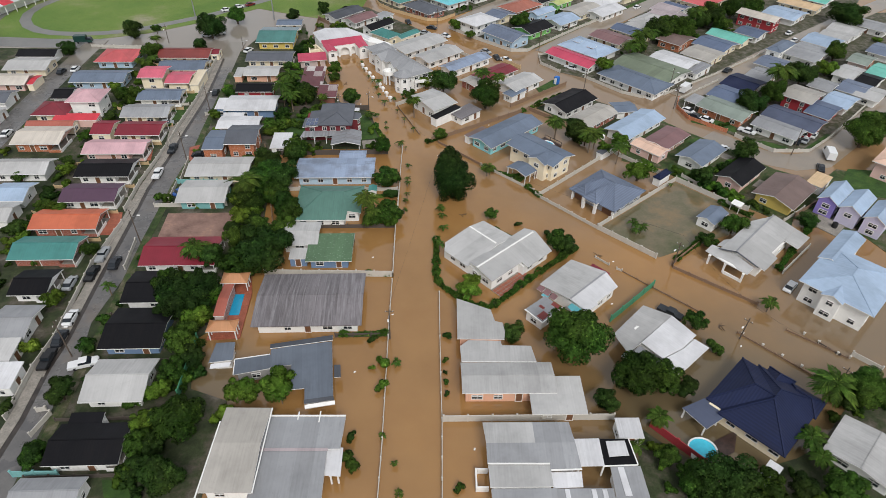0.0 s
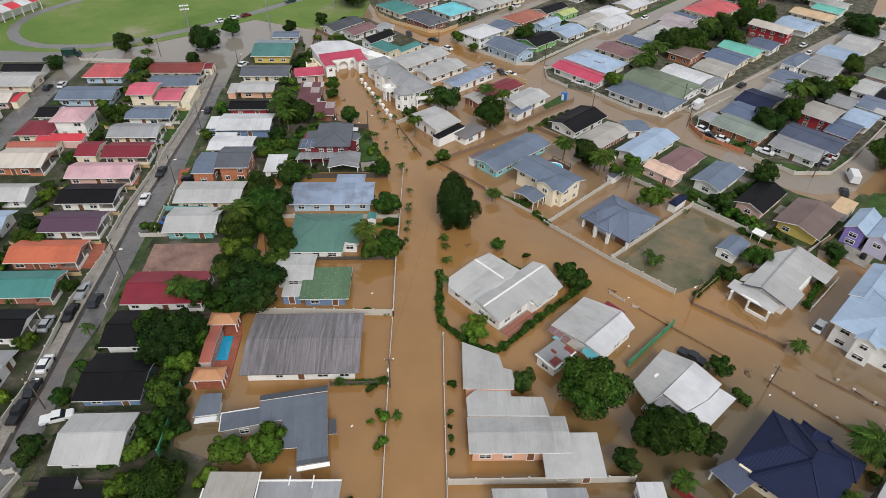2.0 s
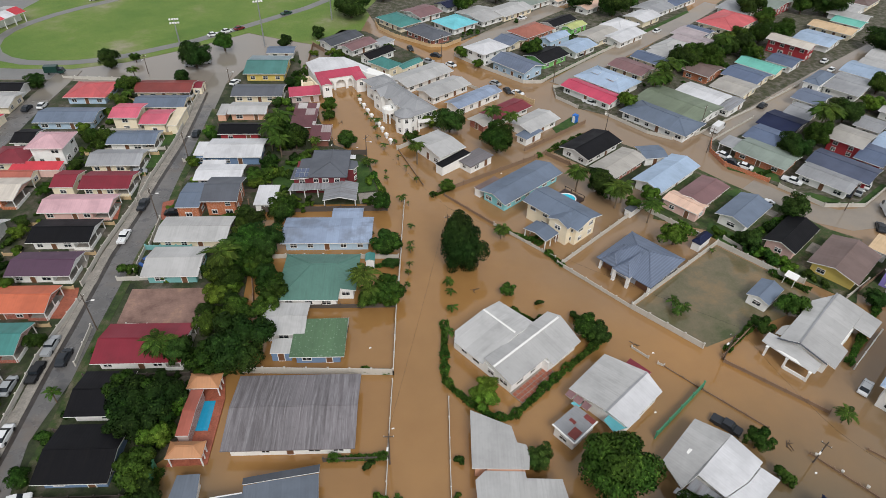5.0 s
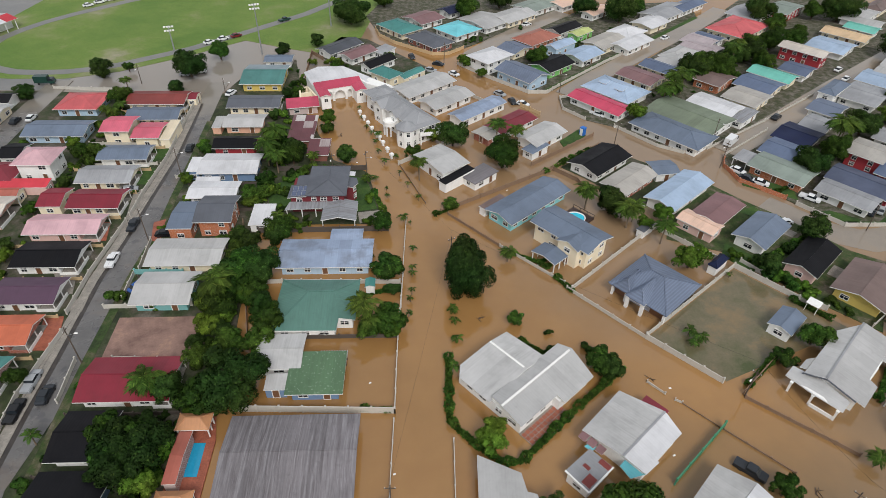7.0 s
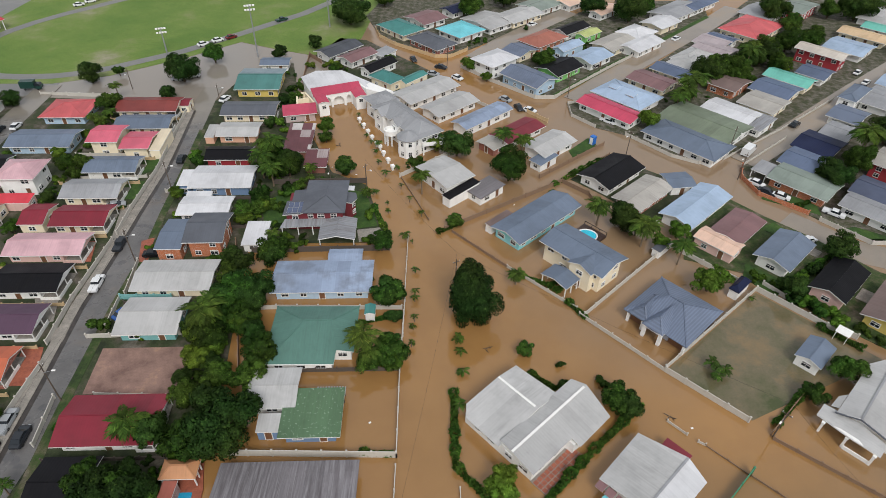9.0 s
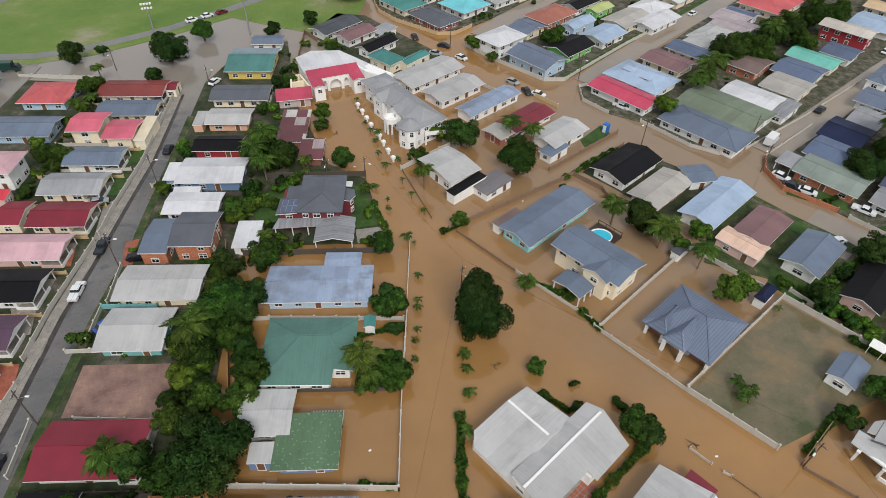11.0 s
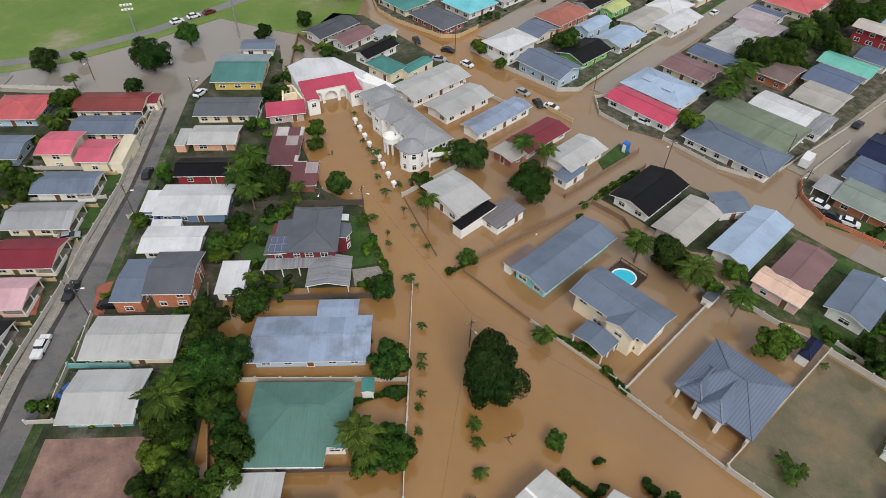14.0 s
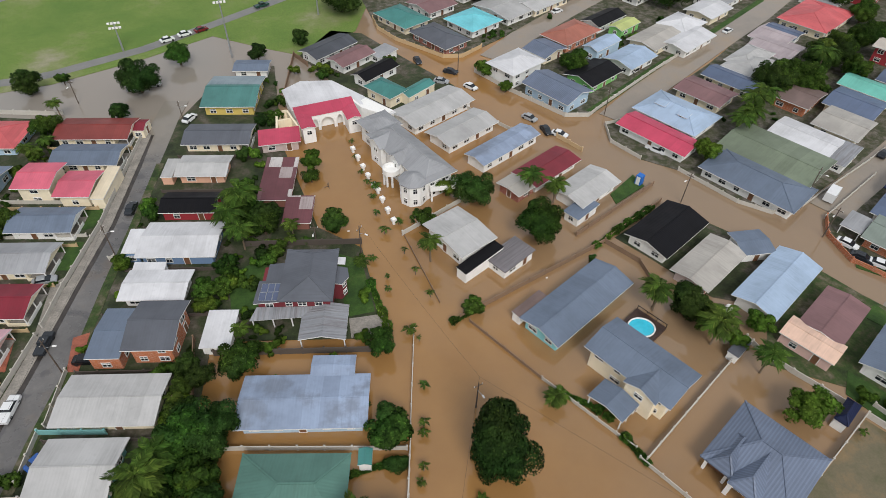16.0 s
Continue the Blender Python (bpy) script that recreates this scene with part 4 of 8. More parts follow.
house(-100.3, 142.4, 8.9, 8.0, 3, 2.4, "H", 1.5, "maroon", "cream")
house(-92.9, 138.1, 11.0, 3.1, 3, 2.1, "S", 0.4, "red", "pink")
house(-97.3, 134.5, 11.5, 3.2, 3, 2.3, "X", 0.6, "rust", "cream")
house(-96.0, 128.1, 11.4, 8.8, 3, 2.6, "X", 1.0, "beige", "orange", porch=2.4)
house(-93.3, 114.5, 12.4, 6.7, 3, 2.3, "X", 1.3, "ltgrey", "white")
house(-89.9, 104.6, 7.3, 7.0, 3, 2.3, "X", 1.1, "paleblue", "white")
house(-88.7, 97.6, 6.0, 6.6, 3, 2.3, "X", 1.0, "ltgrey", "white")
house(-70.8, 77.3, 6.6, 6.7, 3, 2.3, "X", 1.0, "black", "white", porch=1.6)
house(-69.2, 67.9, 6.6, 7.6, 3, 2.3, "X", 1.0, "grey", "white")
house(-64.6, 56.9, 4.0, 4.7, 3, 2.3, "S", 0.5, "white", "white")
house(-67.7, 61.8, 4.2, 4.4, 3, 2.3, "S", 0.5, "ltgrey", "white")
house(-79.8, 180.8, 15.5, 8.2, 3, 2.3, "X", 1.0, "maroonrust", "cream", porch=2.4)
house(-71.4, 182.8, 2.7, 4.4, 3, 2.1, "X", 0.6, "crimson", "cream")
house(-77.4, 171.6, 13.4, 7.3, 3, 2.3, "X", 1.0, "slate", "cream", porch=2.4)
house(-81.8, 162.0, 7.2, 8.1, 3, 4.2, "X", 0.8, "pink", "cream")
house(-74.6, 161.4, 6.8, 8.0, 3, 3.0, "X", 0.7, "pink", "cream")
house(-70.0, 162.3, 2.5, 9.5, 3, 2.6, "S", 0.4, "cream", "cream")
house(-76.5, 151.9, 11.5, 6.9, 3, 2.3, "X", 1.1, "slate", "white", porch=2.6)
house(-76.5, 142.4, 12.0, 7.3, 3, 2.3, "X", 1.1, "grey", "cream", porch=2.8)
house(-74.4, 133.0, 10.7, 7.2, 3, 2.3, "X", 1.0, "crimson", "cream", porch=2.6)
house(-83.4, 133.1, 5.0, 7.0, 3, 2.3, "X", 1.0, "crimson", "cream")
house(-76.5, 124.0, 14.2, 6.8, 3, 2.3, "X", 1.0, "palepink", "pink", porch=3.0)
house(-74.8, 114.8, 11.8, 7.6, 3, 2.3, "X", 1.0, "black", "white", porch=2.6)
house(-73.6, 105.0, 11.4, 6.9, 3, 2.3, "X", 1.0, "purple", "white", porch=2.8)
house(-74.0, 95.7, 13.0, 6.8, 3, 2.3, "X", 1.1, "orange", "brick", porch=2.6)
house(-73.4, 86.7, 11.9, 7.0, 3, 2.3, "X", 1.2, "teal", "brick", porch=2.4)
house(-54.2, 210.1, 8.6, 5.8, 3, 2.1, "X", 0.6, "slate", "white")
house(-55.1, 196.9, 12.2, 13.9, 3, 2.6, "X", 1.2, "tealgrey", "yellow")
house(-53.7, 179.8, 13.9, 7.8, 3, 2.3, "X", 0.9, "dkgrey", "cream", porch=1.5)
house(-53.5, 168.8, 10.0, 7.0, 3, 2.3, "X", 0.7, "ltgrey", "peach")
house(-60.0, 168.0, 2.3, 5.7, 3, 2.0, "S", 0.3, "ltgrey", "peach")
house(-52.6, 157.6, 10.2, 6.0, 3, 2.3, "X", 1.0, "black", "red")
house(-50.9, 147.5, 13.2, 8.8, 3, 2.6, "X", 0.8, "white", "blue")
house(-58.7, 146.8, 2.8, 5.6, 3, 2.4, "S", 0.4, "white", "blue")
house(-51.6, 137.2, 10.4, 6.6, 3, 2.3, "X", 0.5, "white", "white")
house(-54.2, 141.2, 5.2, 1.7, 3, 2.1, "S", 0.3, "white", "white")
house(-47.7, 127.8, 7.4, 9.3, 3, 4.1, "X", 1.2, "dkgrey", "orange")
house(-54.1, 127.0, 4.9, 9.3, 3, 3.0, "X", 0.6, "slate", "orange")
house(-50.2, 116.4, 13.7, 8.1, 3, 2.3, "X", 0.7, "ltgrey", "cream")
house(-50.5, 106.5, 10.2, 8.5, 3, 2.3, "X", 1.0, "ltgrey", "teal")
house(-48.4, 86.7, 13.6, 8.4, 3, 2.3, "X", 1.1, "crimson", "white", porch=2.0)
house(-50.7, 76.9, 7.5, 8.1, 3, 2.3, "X", 1.0, "black", "white")
house(-48.8, 67.2, 9.7, 9.0, 3, 2.3, "X", 1.0, "black", "blue")
house(-47.3, 56.7, 9.1, 8.0, 3, 2.3, "X", 1.2, "ltgrey", "white")
house(-46.9, 46.0, 9.9, 6.5, 3, 2.3, "X", 1.0, "black", "white", porch=1.6)
house(-49.1, 49.9, 4.6, 1.7, 3, 2.1, "S", 0.4, "black", "white")
house(-48.9, 38.8, 8.5, 4.5, 3, 2.3, "X", 0.8, "grey", "white")
house(-38.1, 165.1, 6.3, 12.8, 3, 2.3, "S", 0.5, "patch", "rust")
house(-32.6, 156.3, 5.2, 7.2, 3, 2.1, "S", 0.5, "patch", "rust")
house(-23.9, 130.5, 7.0, 6.7, 3, 2.3, "Y", 0.8, "silver", "grey", open_front=True)
house(-39.3, 128.9, 4.5, 7.0, 3, 2.0, "S", 0.3, "white", "white")
house(-24.4, 116.9, 17.4, 8.4, 3, 2.3, "X", 0.7, "bluestreak", "paleblue")
house(-21.3, 122.6, 6.2, 3.8, 3, 2.3, "X", 0.4, "bluestreak", "paleblue")
house(-27.5, 92.6, 7.2, 7.3, 3, 2.4, "X", 0.6, "ltgrey", "white")
house(-21.2, 88.6, 8.5, 8.1, 3, 2.3, "S", 0.2, "greenflat", "blue")
house(-26.9, 86.9, 3.3, 2.9, 3, 2.0, "S", 0.2, "ltgrey", "blue")
house(-22.3, 74.6, 17.9, 12.7, 3, 2.4, "X", 1.0, "rustgrey", "white")
house(10.1, 58.4, 13.9, 5.8, 2, 2.7, "X", 0.5, "ltgrey", "peach")
house(17.1, 55.6, 8.0, 6.5, 2, 2.3, "S", 0.4, "ltgrey", "white")
house(26.6, 50.4, 3.5, 3.2, 2, 2.1, "S", 0.2, "white", "white")
house(58.5, 47.2, 8.2, 9.3, 44, 2.3, "X", 0.7, "ltgrey", "white")
house(21.9, 123.3, 14.0, 8.0, -46, 4.4, "X", 1.1, "slate", "cream")
house(17.4, 118.2, 5.7, 4.0, -46, 2.3, "Y", 0.6, "slate", "cream", open_front=True)
house(15.1, 136.1, 7.7, 19.2, -46, 2.3, "Y", 1.0, "slate", "turquoise")
house(-3.5, 150.6, 10.7, 8.1, -50, 3.2, "Y", 0.6, "ltgrey", "white")
house(-0.0, 145.0, 2.4, 9.1, -46, 2.3, "S", 0.4, "black", "white")
house(5.1, 146.3, 4.8, 7.6, -46, 2.0, "S", 0.3, "rustgrey", "white")
house(33.4, 153.6, 8.7, 13.9, -46, 2.3, "Y", 1.1, "black", "white")
house(38.5, 145.4, 7.1, 13.2, -46, 2.3, "Y", 0.6, "beigegrey", "brick")
house(47.3, 150.4, 6.0, 6.1, -80, 2.3, "Y", 0.5, "slate", "white")
house(48.4, 141.2, 7.5, 16.9, -46, 2.3, "Y", 1.0, "paleblue", "white")
house(54.6, 134.3, 6.7, 11.1, -46, 2.3, "Y", 0.5, "brownrust", "brick")
house(49.2, 129.4, 8.2, 4.9, -46, 2.3, "X", 0.6, "peach", "pink")
house(60.6, 126.9, 7.0, 11.8, -46, 2.5, "Y", 1.0, "slate", "white")
house(67.2, 119.0, 6.4, 12.0, -46, 2.3, "Y", 1.1, "black", "pink")
house(74.0, 111.6, 9.1, 12.4, -46, 2.3, "Y", 1.2, "brown", "yellow")
house(83.9, 116.4, 3.5, 6.0, -46, 2.1, "S", 0.3, "tan", "white")
house(83.0, 108.5, 4.2, 9.2, -46, 3.8, "Y", 1.3, "paleblue", "violet")
house(86.0, 105.2, 4.5, 9.4, -46, 3.8, "Y", 1.3, "paleblue", "lilac")
house(89.1, 101.6, 4.4, 8.9, -46, 3.8, "Y", 1.3, "paleblue", "lilac")
house(71.8, 80.4, 12.2, 14.9, -46, 4.6, "H", 1.6, "paleblue", "white")
house(74.4, 88.9, 4.3, 12.3, -46, 4.6, "Y", 0.8, "paleblue", "white")
house(55.3, 102.1, 4.1, 6.2, -46, 2.1, "Y", 0.7, "slate", "white")
house(49.0, 117.4, 1.9, 4.6, -46, 2.0, "H", 0.9, "navy", "white")
house(38.0, 128.1, 1.5, 4.0, -46, 1.7, "S", 0.2, "dkgrey", "white")
house(-20.4, 182.1, 6.8, 7.4, -52, 4.6, "H", 1.2, "grey", "white")
house(-41.0, 179.3, 8.5, 5.2, 14, 2.3, "S", 0.5, "rosered", "brick")
house(-9.5, 193.0, 8.9, 18.2, -46, 2.3, "Y", 0.8, "ltgrey", "white")
house(-2.9, 184.7, 7.8, 14.8, -46, 2.3, "Y", 0.8, "ltgrey", "white")
house(5.6, 178.7, 5.7, 17.2, -46, 2.3, "Y", 0.7, "bluestreak", "white")
house(13.9, 171.6, 6.7, 13.8, -46, 2.1, "Y", 0.6, "maroon", "white")
house(7.6, 165.6, 5.9, 5.5, -46, 2.1, "Y", 0.4, "beigegrey", "brick")
house(20.9, 165.3, 7.5, 12.1, -46, 2.3, "Y", 0.8, "ltgrey", "white")
house(19.0, 158.9, 3.6, 6.4, -46, 2.0, "S", 0.3, "slate", "white")
house(39.1, 184.0, 16.9, 7.6, -46, 2.3, "X", 0.9, "rosered", "white")
house(45.1, 192.5, 15.8, 11.8, -46, 2.4, "H", 1.8, "paleblue", "white")
house(54.5, 202.3, 12.1, 9.2, -46, 2.3, "X", 0.8, "brownrust", "cream")
house(63.0, 208.5, 13.4, 7.7, -46, 2.3, "X", 1.0, "slateblue", "cream")
house(70.7, 219.9, 7.5, 13.1, -46, 2.6, "H", 1.3, "ltgrey", "white")
house(79.8, 226.2, 11.7, 11.6, -46, 2.3, "X", 0.7, "rosegrey", "white")
house(85.4, 235.8, 9.3, 7.4, -46, 2.3, "X", 0.7, "slateblue", "white")
house(61.1, 177.0, 19.7, 14.7, -46, 2.4, "X", 1.0, "olive", "white")
house(54.7, 168.9, 19.6, 10.6, -46, 2.3, "H", 1.5, "slate", "white")
house(108.8, 157.5, 7.1, 10.5, -46, 2.3, "X", 0.8, "paleblue", "white")
house(117.1, 166.2, 7.2, 10.8, -46, 2.3, "X", 0.8, "bluegrey", "white")
house(121.1, 177.3, 6.2, 11.7, -46, 2.3, "X", 0.8, "ltgrey", "white")
house(124.3, 171.6, 5.7, 10.4, -46, 2.3, "X", 0.8, "black", "white")
house(129.8, 186.8, 6.3, 9.7, -46, 2.6, "X", 0.7, "greengrey", "orange")
house(131.5, 178.9, 5.5, 12.2, -46, 2.3, "X", 0.7, "mint", "white")
house(150.7, 220.1, 12.7, 10.3, -46, 2.3, "X", 0.8, "grey", "white")
house(139.2, 215.1, 10.2, 9.9, -46, 2.3, "X", 0.8, "ltgrey", "white")
house(132.5, 208.4, 9.4, 10.7, -46, 2.3, "X", 0.7, "ltgrey", "white")
house(142.0, 195.8, 8.2, 12.0, -46, 2.3, "X", 0.7, "bluegrey", "white")
house(103.2, 122.5, 6.6, 9.5, -46, 4.3, "H", 1.2, "peach", "pink")
house(120.0, 162.6, 6.9, 10.5, -46, 2.3, "X", 0.7, "ltgrey", "white")
house(-37.2, 220.9, 7.5, 14.1, -40, 2.3, "Y", 0.9, "slatedark", "white")
house(-30.8, 215.9, 6.6, 11.2, -40, 2.3, "Y", 0.9, "brownrust", "white")
house(-23.0, 219.1, 4.9, 6.3, -40, 2.1, "S", 0.4, "grey", "white")
house(-23.9, 208.9, 5.3, 11.4, -40, 2.3, "Y", 1.0, "black", "white")
house(-20.5, 199.4, 8.7, 6.0, -40, 2.9, "H", 1.4, "teal", "cream")
house(-13.4, 200.7, 3.5, 9.1, -40, 2.3, "Y", 0.6, "teal", "cream")
house(-19.4, 240.3, 13.9, 9.8, -46, 2.3, "H", 1.6, "teal", "cream")
house(-8.7, 228.6, 14.6, 9.3, -46, 2.3, "H", 1.6, "dkgrey", "brick")
house(0.4, 239.0, 11.7, 12.1, -46, 2.4, "H", 1.5, "turquoiseroof", "white")
house(9.7, 248.6, 14.6, 12.5, -46, 2.3, "Y", 0.9, "ltgrey", "white")
house(20.6, 254.8, 10.5, 16.5, -46, 2.3, "Y", 0.9, "ltgrey", "cream")
house(30.2, 267.2, 10.8, 17.2, -46, 2.3, "Y", 0.9, "greengrey", "white")
house(-11.6, 249.9, 11.0, 11.2, -46, 2.3, "Y", 0.9, "brownrust", "white")
house(-0.3, 260.8, 7.2, 12.5, -46, 2.3, "Y", 0.9, "navy", "white")
house(42.8, 273.3, 9.5, 17.1, -46, 2.3, "Y", 0.8, "peach", "white")
house(10.3, 211.3, 9.2, 11.9, -46, 4.1, "H", 1.2, "white", "white")
house(18.7, 222.5, 7.9, 9.1, -46, 2.3, "X", 1.0, "bluegrey", "cream")
house(19.4, 201.5, 14.0, 9.7, -46, 3.0, "X", 1.4, "bluegrey", "paleblue")
house(29.2, 210.0, 8.9, 12.3, -46, 2.4, "Y", 1.2, "black", "lime")
house(26.6, 231.8, 9.4, 14.8, -46, 2.6, "H", 1.5, "brick", "orange")
house(33.8, 224.9, 4.9, 10.6, -46, 3.0, "Y", 0.8, "paleblue", "paleblue")
house(40.1, 218.7, 8.7, 11.6, -46, 2.4, "Y", 1.0, "paleblue", "white")
house(49.3, 230.5, 9.2, 14.5, -46, 2.4, "Y", 0.8, "beigegrey", "cream")
house(42.4, 238.4, 4.7, 9.0, -46, 2.3, "Y", 0.6, "lime", "lime")
house(58.5, 239.5, 9.4, 11.5, -46, 2.6, "H", 1.3, "white", "white")
house(69.1, 250.0, 9.3, 12.4, -46, 2.4, "Y", 0.8, "white", "cream")
house(78.0, 263.1, 10.8, 20.7, -46, 2.3, "Y", 0.9, "grey", "white")
house(88.2, 270.8, 7.8, 17.6, -46, 2.3, "Y", 0.9, "slateblue", "white")
house(37.4, 242.4, 6.4, 13.0, -46, 2.3, "Y", 1.0, "black", "white")
house(52.2, 261.9, 6.7, 13.3, -46, 2.3, "Y", 0.8, "peach", "white")
house(123.5, 266.2, 9.0, 16.2, -46, 3.4, "X", 0.8, "greengrey", "red")
house(110.0, 263.9, 11.9, 17.1, -46, 2.3, "X", 0.8, "grey", "white")
house(151.3, 263.3, 7.9, 18.9, -46, 2.3, "X", 0.8, "ltgrey", "white")
house(57.6, 230.3, 9.0, 15.3, -46, 2.3, "Y", 0.8, "white", "white")
house(69.6, 215.7, 9.8, 12.9, -46, 2.6, "H", 1.1, "ltgrey", "white")
house(82.5, 233.6, 9.9, 12.7, -46, 2.3, "X", 0.7, "rosegrey", "white")
house(22.0, 119.6, 5.1, 4.7, -46, 4.4, "Y", 1.0, "slate", "cream")
house(67.4, 76.6, 3.6, 5.0, -46, 4.6, "Y", 0.8, "paleblue", "white")
house(-36.6, 79.5, 4.7, 2.8, 3, 2.3, "H", 1.0, "terracotta", "tan", open_front=True)
house(-35.5, 68.0, 4.8, 2.6, 3, 2.3, "H", 0.9, "terracotta", "tan", open_front=True)
house(-37.0, 74.0, 1.7, 7.8, 3, 2.3, "X", 0.4, "rust", "brick")
house(99.1, 246.5, 14.1, 21.0, -46, 2.6, "H", 1.6, "coral", "cream")
house(94.9, 205.7, 13.0, 8.2, -46, 2.3, "X", 1.0, "mint", "cream")
house(104.3, 210.2, 8.5, 9.7, -46, 2.3, "X", 0.9, "slateblue", "white")
house(110.6, 221.3, 14.3, 7.4, -46, 4.3, "X", 0.9, "beige", "red")
house(124.4, 230.9, 12.4, 13.6, -46, 2.3, "X", 0.9, "paleblue", "white")
house(135.1, 242.0, 15.0, 9.1, -46, 2.3, "X", 0.9, "tan", "cream")
house(144.0, 248.7, 10.6, 8.6, -46, 2.3, "X", 0.8, "mint", "white")
house(148.2, 256.8, 14.0, 8.4, -46, 2.3, "X", 0.8, "ltgrey", "white")
house(164.1, 274.6, 6.7, 17.6, -46, 2.6, "H", 1.2, "brown", "cream")
house(87.8, 198.2, 11.2, 11.4, -46, 2.3, "X", 1.0, "slateblue", "cream")
house(75.7, 201.2, 9.1, 10.8, -46, 2.7, "X", 0.8, "brown", "orange")
house(81.1, 189.5, 10.2, 11.3, -46, 2.4, "X", 0.7, "beigegrey", "cream")
house(70.5, 184.1, 13.3, 9.2, -46, 2.3, "X", 0.6, "white", "white")
house(76.1, 177.9, 3.6, 9.4, -46, 2.1, "S", 0.4, "silver", "white")
house(75.1, 151.1, 13.1, 9.5, -46, 2.3, "X", 0.8, "greengrey", "orange")
house(68.4, 156.5, 3.7, 5.4, -46, 2.1, "S", 0.3, "grey", "white", open_front=True)
house(78.6, 160.0, 8.1, 10.3, -46, 2.3, "X", 0.9, "slateblue", "white")
house(85.8, 167.6, 9.3, 11.5, -46, 2.3, "X", 0.9, "navy", "white")
house(93.7, 174.0, 6.9, 10.0, -46, 2.3, "X", 0.8, "grey", "white")
house(100.6, 183.4, 8.0, 10.0, -46, 2.3, "X", 0.8, "bluegrey", "white")
house(107.1, 193.9, 4.7, 12.4, -46, 3.5, "H", 1.0, "slate", "white")
house(115.8, 192.9, 10.5, 15.4, -46, 2.3, "X", 0.6, "grey", "white")
house(125.8, 203.5, 10.7, 12.3, -46, 2.3, "X", 0.8, "paleblue", "white")
house(84.8, 140.7, 11.8, 7.5, -46, 2.3, "X", 0.8, "grey", "white")
house(90.9, 145.9, 14.0, 9.5, -46, 2.3, "X", 1.0, "navygrey", "red")
house(98.0, 157.7, 8.6, 10.2, -46, 3.8, "X", 0.7, "beigegrey", "red")
house(101.3, 151.4, 6.6, 11.0, -46, 2.3, "X", 0.8, "slateblue", "red")
house(108.9, 167.5, 6.6, 8.5, -46, 2.3, "X", 0.8, "grey", "white")
house(-13.3, 171.8, 20.7, 7.6, -52, 4.6, "H", 2.0, "grey", "white")
house(-15.4, 109.3, 1.5, 2.3, 3, 2.0, "Y", 0.3, "teal", "white")
house(7.5, 135.3, 1.5, 6.4, -46, 2.0, "S", 0.2, "brown", "white")
house(44.1, 44.3, 1.5, 2.7, -46, 2.0, "S", 0.4, "white", "white")


def block(parent, wall, top, *outline):
    """Walls on an outline, from below the water up to top."""
    k = len(outline)
    verts = [(x, y, -0.4) for x, y in outline] + [(x, y, top) for x, y in outline]
    faces = [(i, (i + 1) % k, (i + 1) % k + k, i + k) for i in range(k)] + [tuple(range(k, 2 * k))]
    return hang("wall", mesh_of("wall", verts, faces, [wall_material(wall)]), parent)


def rect(x0, y0, x1, y1):
    return ((x0, y0), (x1, y0), (x1, y1), (x0, y1))


def glaze(parent, *spots):
    """Windows at (x, y, z, turn, width); a turn of 0 faces -y."""
    for x, y, z, turn, wide in spots:
        wi = hang("window", W_FRAME, parent, pose(x, y, z, 0, 0, turn) @ Matrix.Diagonal((wide, 1, 0.95, 1)))
        hang("pane", W_PANE, wi)


def cap(parent, material, *lines, half=0.16):
    for p, q in lines:
        bm = bmesh.new()
        beam(bm, p, q, half, 0.05)
        part("ridge_cap", bm, material, parent)


def hip(parent, roof, along, x0, y0, x1, y1, z, a, b, zr):
    """A hipped roof over a rectangle, with its ridge from a to b at height zr, as one folded sheet with an edge."""
    ra, rb = (*a, zr), (*b, zr)
    c = [(x0, y0, z), (x1, y0, z), (x1, y1, z), (x0, y1, z)]
    if along == "x":
        f = [(0, 1, 5, 4), (1, 2, 5), (2, 3, 4, 5), (3, 0, 4)]
        hips = ((0, 4), (3, 4), (1, 5), (2, 5))
    else:
        f = [(0, 1, 4), (1, 2, 5, 4), (2, 3, 5), (3, 0, 4, 5)]
        hips = ((0, 4), (1, 4), (2, 5), (3, 5))
    verts = c + [ra, rb]
    k = len(verts)
    verts += [(x, y, w - 0.18) for x, y, w in verts]
    faces = f + [tuple(reversed([i + k for i in q])) for q in f] + [(i, i + k, (i + 1) % 4 + k, (i + 1) % 4) for i in range(4)]
    ob = hang("roof", mesh_of("roof", verts, faces, [roof_material(roof, along)]), parent)
    up = Vector((0, 0, 0.03))
    bm = bmesh.new()
    beam(bm, Vector(ra) + up, Vector(rb) + up, 0.12, 0.05)
    for i, j in hips:
        beam(bm, Vector(verts[i]) + up, Vector(verts[j]) + up, 0.12, 0.05)
    part("ridge_cap", bm, roof_material(roof, along), ob)
    return ob


def compound(x, y, rot, label, *plots, name="house"):
    """The Empty of a house with several roofs; plots: the ground that it takes, in its own axes."""
    root = new(name)
    root.matrix_world = pose(x, y, 0, 0, 0, rot)
    a = radians(rot)
    for x0, y0, x1, y1 in plots:
        mx, my = (x0 + x1) / 2, (y0 + y1) / 2
        PLOTS.append((x + mx * math.cos(a) - my * math.sin(a), y + mx * math.sin(a) + my * math.cos(a), x1 - x0, y1 - y0, a))
    return tagged(root, label, name, "houses of the flooded town" if name == "house" else "")


